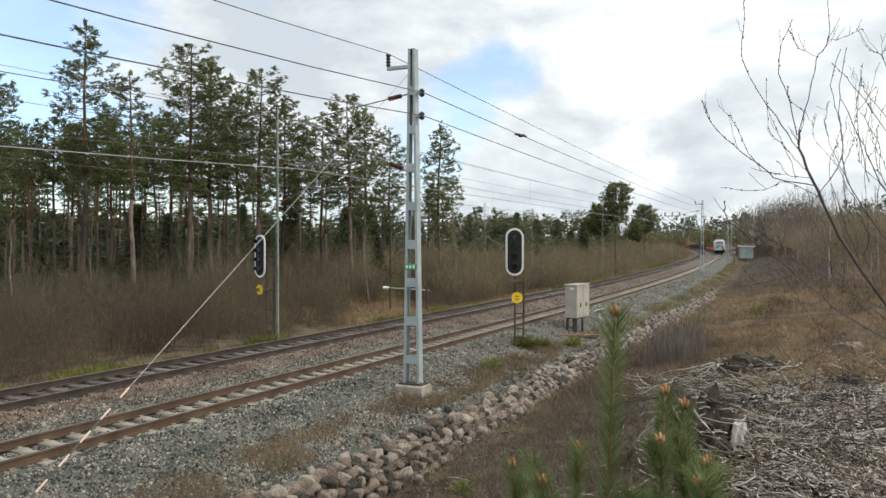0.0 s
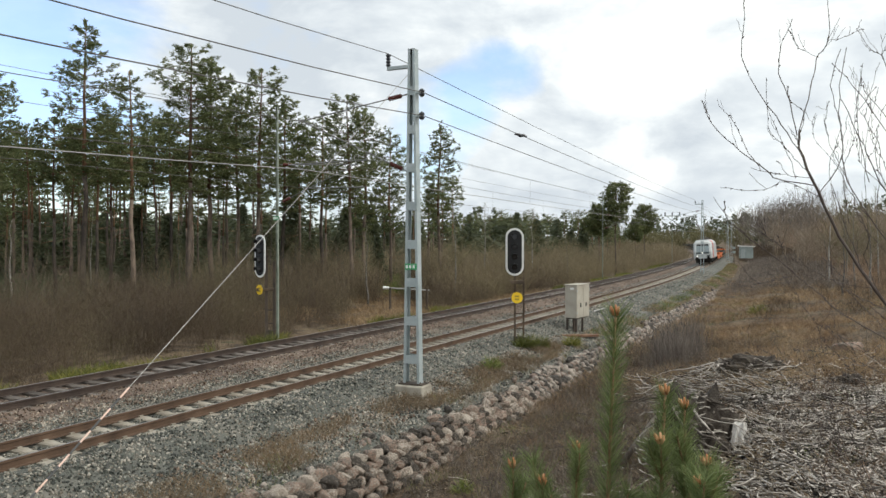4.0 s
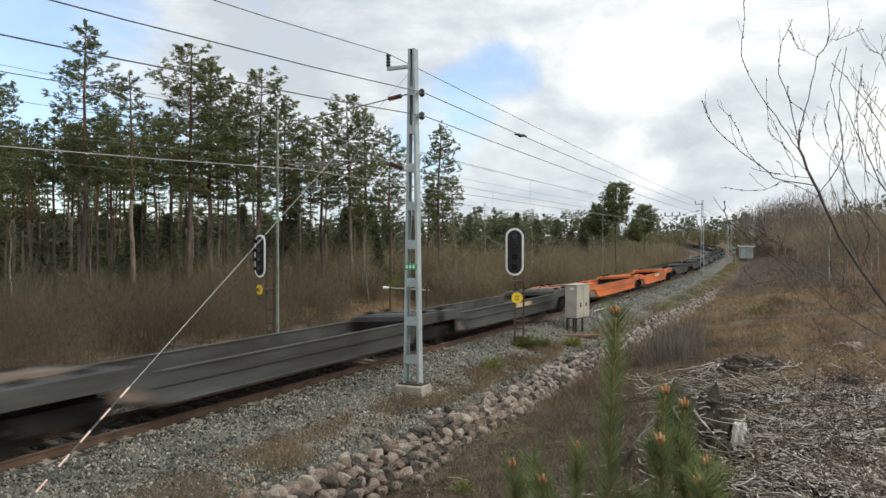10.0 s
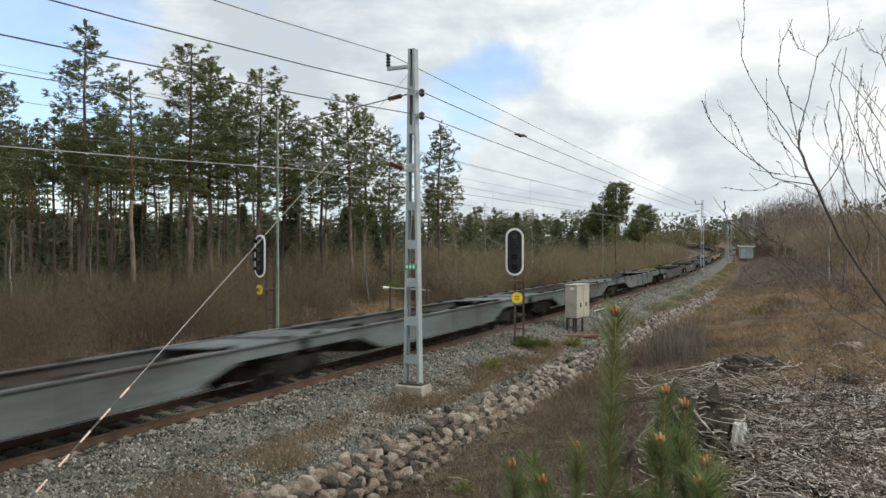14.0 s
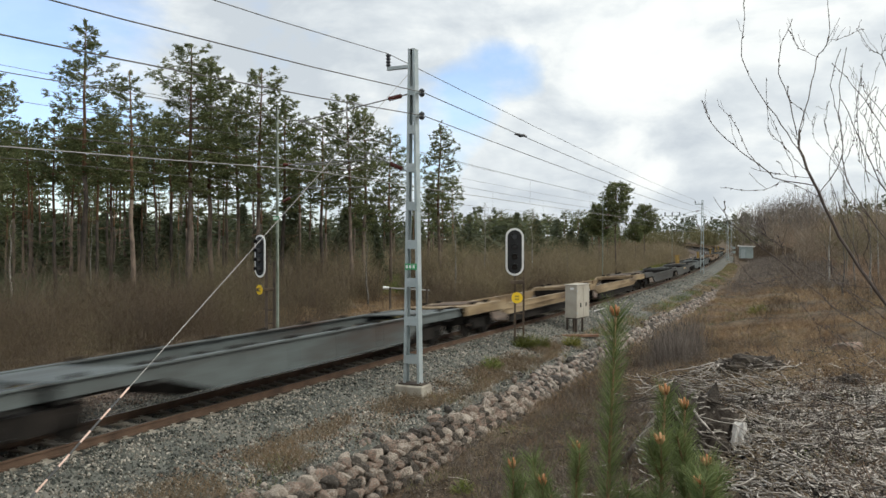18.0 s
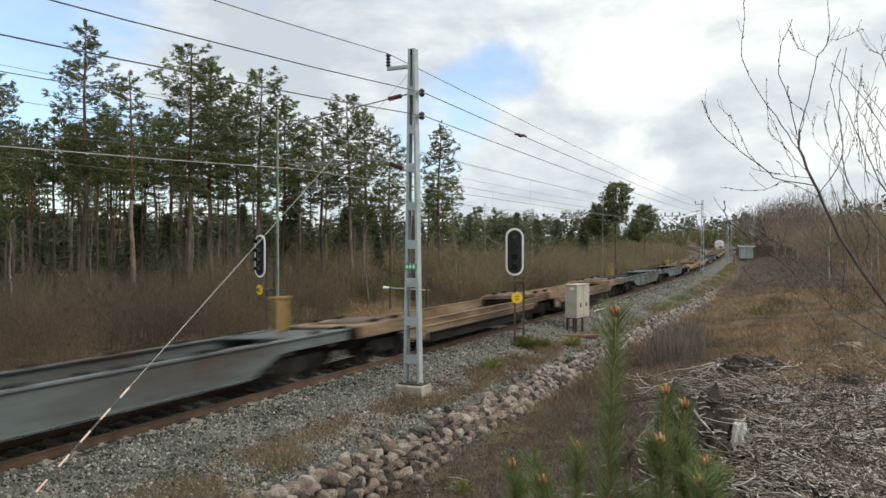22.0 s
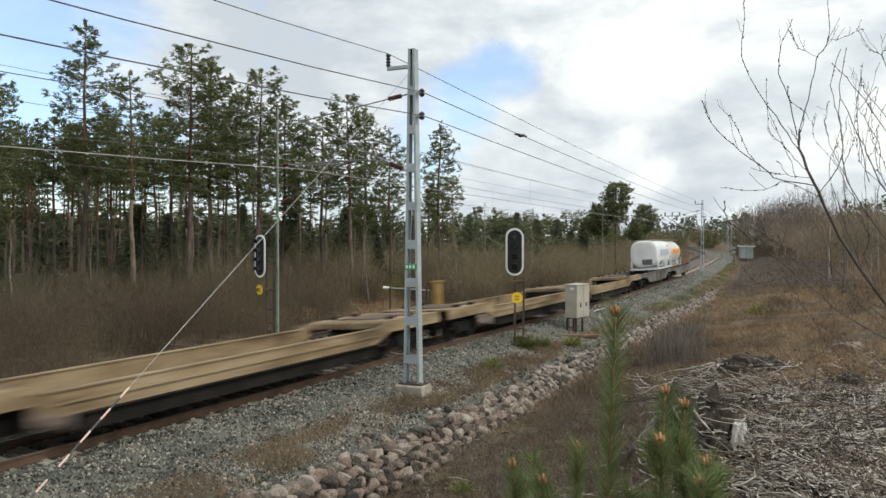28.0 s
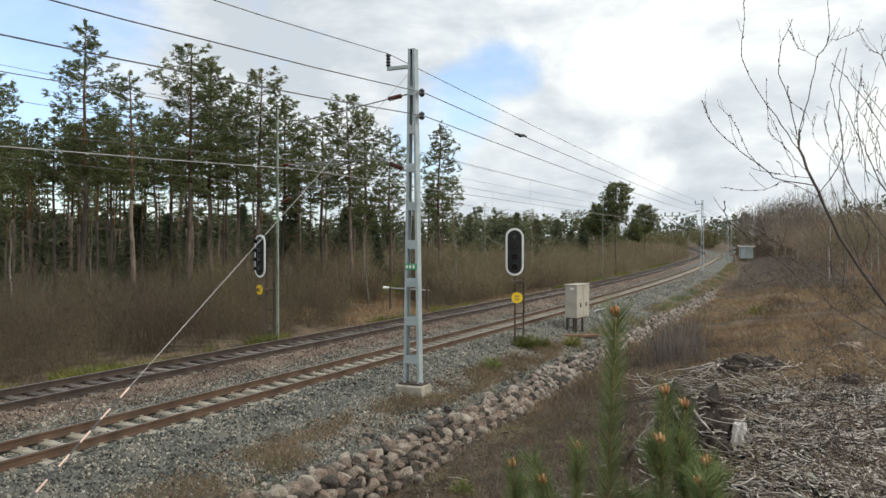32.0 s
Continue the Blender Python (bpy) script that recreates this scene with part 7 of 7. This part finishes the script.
# ---- young pines close by ----
def young_pine(u, v, depth, seed, bushy, long_):
    rng = np.random.default_rng(seed)
    x, y = sight(u, depth)
    top = EYE_HEIGHT - (v - 429) / 1390 * depth
    z0 = on_ground(x, y) - 0.1
    h = top - z0
    ob = holder("young_pine", Matrix.Translation((x, y, z0)), "young green pine with orange buds on its leader", "tree", "young pines on the mound")
    stems, needles = [], []
    lean_ = rng.normal(0, 0.02, 2)
    main = [np.array((lean_[0] * (t - 1) * h, lean_[1] * (t - 1) * h, h * t)) for t in np.linspace(0, 1, 8)]
    stems.append((main, 0.016, 0.006, 1.0))
    tips = [main[-1]]
    for k in range(int(6 + bushy * 9)):
        t = rng.uniform(0.35, 0.62) if bushy == 0 else rng.uniform(0.45, 0.93)
        a = rng.uniform(0, 2 * math.pi)
        le = (0.30 if bushy == 0 else 0.20) * rng.uniform(0.5, 1.0)
        r0 = np.array((lean_[0] * (t - 1) * h, lean_[1] * (t - 1) * h, h * t))
        side = [r0 + np.array((math.cos(a) * q * 0.45, math.sin(a) * q * 0.45, q ** 1.2 * 1.1)) * le for q in np.linspace(0, 1, 5)]
        stems.append((side, 0.008, 0.004, 1.0))
        tips.append(side[-1])
    for pts, ra, rb, _ in stems:
        part("stem", Shape().tube(pts, np.linspace(ra, rb, len(pts)), 6), M["young_stem"], ob, smooth=True, mend=False)
        pts = np.array(pts)
        seg = np.linalg.norm(np.diff(pts, axis=0), axis=1)
        total = seg.sum()
        n = int(total * 1350)
        q = np.interp(rng.random(n) * total, np.concatenate([[0], np.cumsum(seg)]), np.arange(len(pts)))
        i0 = np.minimum(q.astype(int), len(pts) - 2)
        c = pts[i0] + (pts[i0 + 1] - pts[i0]) * (q - i0)[:, None]
        ax = pts[i0 + 1] - pts[i0]
        ax /= np.linalg.norm(ax, axis=1, keepdims=True)
        rad = rng.normal(size=(n, 3))
        rad -= (rad * ax).sum(1, keepdims=True) * ax
        rad /= np.linalg.norm(rad, axis=1, keepdims=True)
        needles.append(blades(c, c + (rad * 0.8 + ax * rng.uniform(0.5, 1.3, (n, 1))) * long_ * rng.uniform(0.6, 1.1, (n, 1)), 0.0032, rng))
    nd = new("needles", quads("needles", np.concatenate(needles), M["needle_young"]))
    nd.parent = ob
    tagged(nd, "stiff green needles", kind="stuff")
    for t in tips[:2 if bushy > 0.4 else 1]:
        for j in range(5):
            a = j * 1.257
            o = np.array((math.cos(a), math.sin(a), 0)) * (0.021 if j else 0)
            part("bud", Shape().tube([t + o * 0.5 - np.array((0, 0, 0.016)), t + o + np.array((0, 0, 0.006)), t + o * 1.2 + np.array((0, 0, 0.024 if j else 0.032))], [0.005, 0.0075, 0.0035], 6), M["bud"], ob, smooth=True)
    return ob


M["young_stem"] = material("young_pine_stem", [(0.16, 0.10, 0.05), (0.26, 0.17, 0.09)], 9, 60, 0.8, bump=0.2)
for u, v, depth, seed, bushy in ((1090, 552, 3.5, 201, 0.0), (1178, 692, 3.4, 202, 0.7), (1212, 716, 3.5, 203, 0.5), (1022, 792, 3.9, 204, 0.1), (908, 822, 3.8, 205, 0.3), (962, 852, 3.6, 206, 0.3), (1252, 818, 3.3, 207, 0.4), (1240, 856, 3.1, 208, 0.4)):
    young_pine(u, v, depth, seed, bushy, 0.10 if bushy == 0 else 0.08)


# ---- bare birch beside the camera ----
def through_sight(u, v, depth):
    return np.array(((u - 784) / 1390 * depth, depth, EYE_HEIGHT - (v - 429) / 1390 * depth))


def build_birch():
    rng = np.random.default_rng(300)
    root = through_sight(1690, 760, 5.4)
    ob = holder("bare_birch", Matrix.Translation((root[0], root[1], on_ground(root[0], root[1]))), "leafless young birch with thin dark budding branches", "tree")
    base = np.array(ob.location)
    foot = base + np.array((0.05, 0, -0.1))
    part("trunk", Shape().tube([foot - base, root - base + np.array((0, 0, 0.0)), through_sight(1660, 560, 5.4) - base, through_sight(1640, 300, 5.5) - base, through_sight(1625, 60, 5.6) - base], [0.035, 0.03, 0.025, 0.018, 0.010], 8), M["birch_twig"], ob, smooth=True, mend=False)

    def twig(pts, r, level):
        part("branch" if level == 0 else "twig", Shape().tube(pts, np.linspace(r * 0.66, max(0.0013, r * 0.36 if level == 0 else 0.0014), len(pts)), 6 if level == 0 else 4, caps=False), M["birch_twig"], ob, smooth=True, mend=False)
        if level >= 2:
            return
        pts = np.array(pts)
        n = rng.integers(1, 4) if level == 0 else rng.integers(0, 2)
        for _ in range(n):
            q = rng.uniform(0.2, 0.95) * (len(pts) - 1)
            i = min(int(q), len(pts) - 2)
            p = pts[i] + (pts[i + 1] - pts[i]) * (q - i)
            go = pts[i + 1] - pts[i]
            go /= np.linalg.norm(go)
            out_ = go * 0.8 + rng.normal(0, 0.30, 3) + np.array((-0.06, 0, 0.42))
            out_ /= np.linalg.norm(out_)
            le = rng.uniform(0.07, 0.20) * (1 if level == 0 else 0.5)
            side = [p + out_ * le * t + np.array((0, 0, 0.16 * le * t * t)) + rng.normal(0, 0.004, 3) * (t > 0) for t in np.linspace(0, 1, 5)]
            twig(side, 0.0022 if level == 0 else 0.0017, level + 1)
    def bough(knots, depth, r):
        """A bent bough through a few places (across and up), with buds along it."""
        k = np.array([(x, depth + rng.normal(0, 0.04), z) for x, z in knots]) - base
        k = np.concatenate([[2 * k[0] - k[1]], k, [2 * k[-1] - k[-2]]])
        pts = []
        for a, b, c, e in zip(k[:-3], k[1:-2], k[2:-1], k[3:]):
            for t in (0.0, 0.25, 0.5, 0.75):
                pts.append(0.5 * (2 * b + (c - a) * t + (2 * a - 5 * b + 4 * c - e) * t * t + (3 * b - a - 3 * c + e) * t ** 3))
        pts = np.array(pts + [k[-2]])
        pts = pts + rng.normal(0, 0.0035, pts.shape)
        twig(list(pts), r, 0)
        for i in range(2, len(pts) - 1):
            p = pts[i] + (pts[i + 1] - pts[i]) * rng.random()
            w = (pts[i + 1] - pts[i]) / np.linalg.norm(pts[i + 1] - pts[i]) * 0.010 + rng.normal(size=3) * 0.004
            part("bud", Shape().tube([p, p + w * 0.6, p + w * 1.4], [0.0025, 0.0042, 0.001], 5), M["birch_twig"], ob, smooth=True, mend=False)

    bough([(3.28, 2.76), (2.93, 3.27), (2.68, 3.64), (2.48, 4.03), (2.36, 4.32), (2.35, 4.44)], 5.2, 0.0190)
    bough([(2.35, 4.42), (2.42, 4.71), (2.47, 4.91), (2.52, 5.02), (2.54, 5.34)], 5.2, 0.0052)
    bough([(2.52, 5.02), (2.64, 5.05), (2.78, 5.12)], 5.2, 0.0026)
    bough([(2.47, 4.91), (2.38, 5.01), (2.32, 5.10)], 5.2, 0.0026)
    bough([(2.35, 4.41), (2.28, 4.63), (2.24, 4.83), (2.24, 5.00), (2.29, 5.16)], 5.2, 0.0050)
    bough([(2.32, 4.31), (2.15, 4.52), (1.97, 4.86), (1.94, 5.05), (1.95, 5.30)], 5.1, 0.0050)
    bough([(2.35, 4.41), (2.35, 4.54), (2.31, 4.66), (2.29, 4.74)], 5.2, 0.0030)
    bough([(2.36, 4.06), (2.17, 4.11), (2.02, 4.17), (1.83, 4.31), (1.72, 4.48), (1.68, 4.60)], 5.0, 0.0056)
    bough([(2.04, 4.16), (1.96, 4.27), (1.87, 4.43), (1.84, 4.53)], 5.0, 0.0034)
    bough([(2.27, 4.11), (2.17, 4.30), (2.12, 4.45), (2.08, 4.76)], 5.1, 0.0032)
    bough([(2.46, 4.19), (2.34, 4.29), (2.25, 4.42), (2.19, 4.61)], 5.3, 0.0030)
    bough([(2.35, 3.98), (2.14, 4.08), (1.98, 4.02), (1.75, 4.05)], 4.9, 0.0032)
    bough([(2.31, 4.10), (2.14, 4.12), (2.02, 4.14)], 4.9, 0.0030)
    bough([(3.23, 3.50), (2.97, 3.89), (2.83, 4.13), (2.78, 4.45), (2.78, 4.72), (2.83, 5.07)], 5.5, 0.0062)
    bough([(2.57, 4.00), (2.70, 4.26), (2.73, 4.49), (2.68, 4.78), (2.70, 5.01)], 5.4, 0.0056)
    bough([(3.39, 3.74), (3.10, 4.03), (2.94, 4.32), (2.86, 4.48), (2.77, 4.68)], 5.5, 0.0062)
    bough([(3.29, 4.32), (3.03, 4.64), (2.87, 4.87), (2.81, 4.98)], 5.6, 0.0046)
    bough([(2.96, 4.12), (2.85, 4.43), (2.84, 4.63), (2.85, 4.92)], 5.4, 0.0042)
    bough([(3.37, 4.26), (3.09, 4.65), (3.03, 4.76), (2.98, 4.86)], 5.6, 0.0040)
    bough([(2.76, 4.42), (2.83, 4.59), (2.92, 4.74)], 5.3, 0.0030)
    bough([(3.27, 4.57), (3.09, 4.96), (3.08, 5.08), (3.11, 5.23)], 5.5, 0.0044)
    bough([(3.09, 4.97), (3.04, 5.00), (2.99, 5.05)], 5.5, 0.0026)
    bough([(2.70, 4.25), (2.64, 4.49), (2.64, 4.67)], 5.4, 0.0030)
    bough([(2.89, 2.99), (2.65, 3.14), (2.39, 3.27), (2.15, 3.49), (1.88, 3.68), (1.73, 3.83), (1.68, 3.94)], 4.7, 0.0066)
    bough([(2.07, 3.56), (2.04, 3.66), (2.01, 3.75)], 4.7, 0.0030)
    bough([(2.05, 3.66), (1.96, 3.71), (1.89, 3.77)], 4.7, 0.0026)
    bough([(2.77, 3.23), (2.50, 3.35), (2.32, 3.47), (2.27, 3.59)], 4.6, 0.0044)
    bough([(2.61, 3.42), (2.44, 3.45), (2.27, 3.52), (2.12, 3.60)], 4.8, 0.0040)
    bough([(2.72, 3.49), (2.67, 3.65), (2.60, 3.82), (2.52, 4.06)], 5.1, 0.0050)
    bough([(2.19, 3.50), (2.04, 3.50), (1.89, 3.46), (1.73, 3.45)], 4.6, 0.0026)
    bough([(2.81, 3.30), (2.71, 3.57), (2.68, 3.75), (2.62, 3.95)], 5.0, 0.0044)
    bough([(2.70, 2.84), (2.44, 3.00), (2.20, 3.06), (2.04, 3.07)], 4.6, 0.0036)
    bough([(2.46, 2.21), (2.31, 2.57), (2.26, 2.79), (2.26, 3.00)], 4.4, 0.0034)
    bough([(2.20, 2.21), (2.08, 2.53), (1.95, 2.73), (1.85, 2.87)], 4.4, 0.0030)
    bough([(2.71, 2.30), (2.51, 2.56), (2.42, 2.82), (2.39, 3.02)], 4.5, 0.0036)

    # low shoots over the branch heap
    for i in range(8):
        x0, z0 = rng.uniform(2.25, 2.80), rng.uniform(1.95, 2.35)
        x1, z1 = x0 - rng.uniform(0.10, 0.34), z0 + rng.uniform(0.4, 0.8)
        bough([(x0 + (x1 - x0) * t ** 0.8, z0 + (z1 - z0) * t) for t in (0.0, 0.35, 0.7, 1.0)], rng.uniform(4.4, 4.8), rng.uniform(0.0026, 0.0038))
    # side shoots reaching over the slope
    for i in range(7):
        x0, z0 = rng.uniform(2.65, 3.05), rng.uniform(2.55, 3.20)
        x1, z1 = x0 - rng.uniform(0.45, 0.85), z0 + rng.uniform(0.25, 0.60)
        bough([(x0 + (x1 - x0) * t, z0 + (z1 - z0) * t ** 1.3) for t in (0.0, 0.3, 0.6, 0.85, 1.0)], rng.uniform(4.7, 5.1), rng.uniform(0.0026, 0.0040))
    # a denser fan of fine shoots behind
    for i in range(10):
        x0, z0 = rng.uniform(2.88, 3.40), rng.uniform(3.55, 3.95)
        x1, z1 = rng.uniform(2.66, 3.22), rng.uniform(4.35, 4.95)
        bow = rng.uniform(0.02, 0.10)
        bough([(x0 + (x1 - x0) * t ** 0.75 - bow * math.sin(3.1 * t), z0 + (z1 - z0) * t) for t in (0.0, 0.3, 0.6, 0.85, 1.0)], rng.uniform(5.3, 5.7), rng.uniform(0.0024, 0.0034))


build_birch()


# ---- what moves ----
def late(t):
    """Metres by which the train lags behind its even speed while it is far off."""
    return float(np.interp(t, [0, 1, 2, 3, 3.5, 4.5, 5.5, 6, 6.5, 7, 7.5, 8, 32], [5, 11, 17, 18.5, 17.5, 12.2, 6.5, 3.7, 1.8, 0.8, 0.25, 0, 0]))


def train_pose(q, t, lift):
    s = FRONT - SPEED * (t - 8.0) + q + late(t)
    return line_pose(s, 0.0, 0.0, roll=ROLL) @ Matrix.Translation((0, 0, lift))


def motions():
    for thing, q, lift in TRAIN:
        walk(thing, [(i * 0.5, train_pose(q, i * 0.5, lift)) for i in range(65)])


motions()
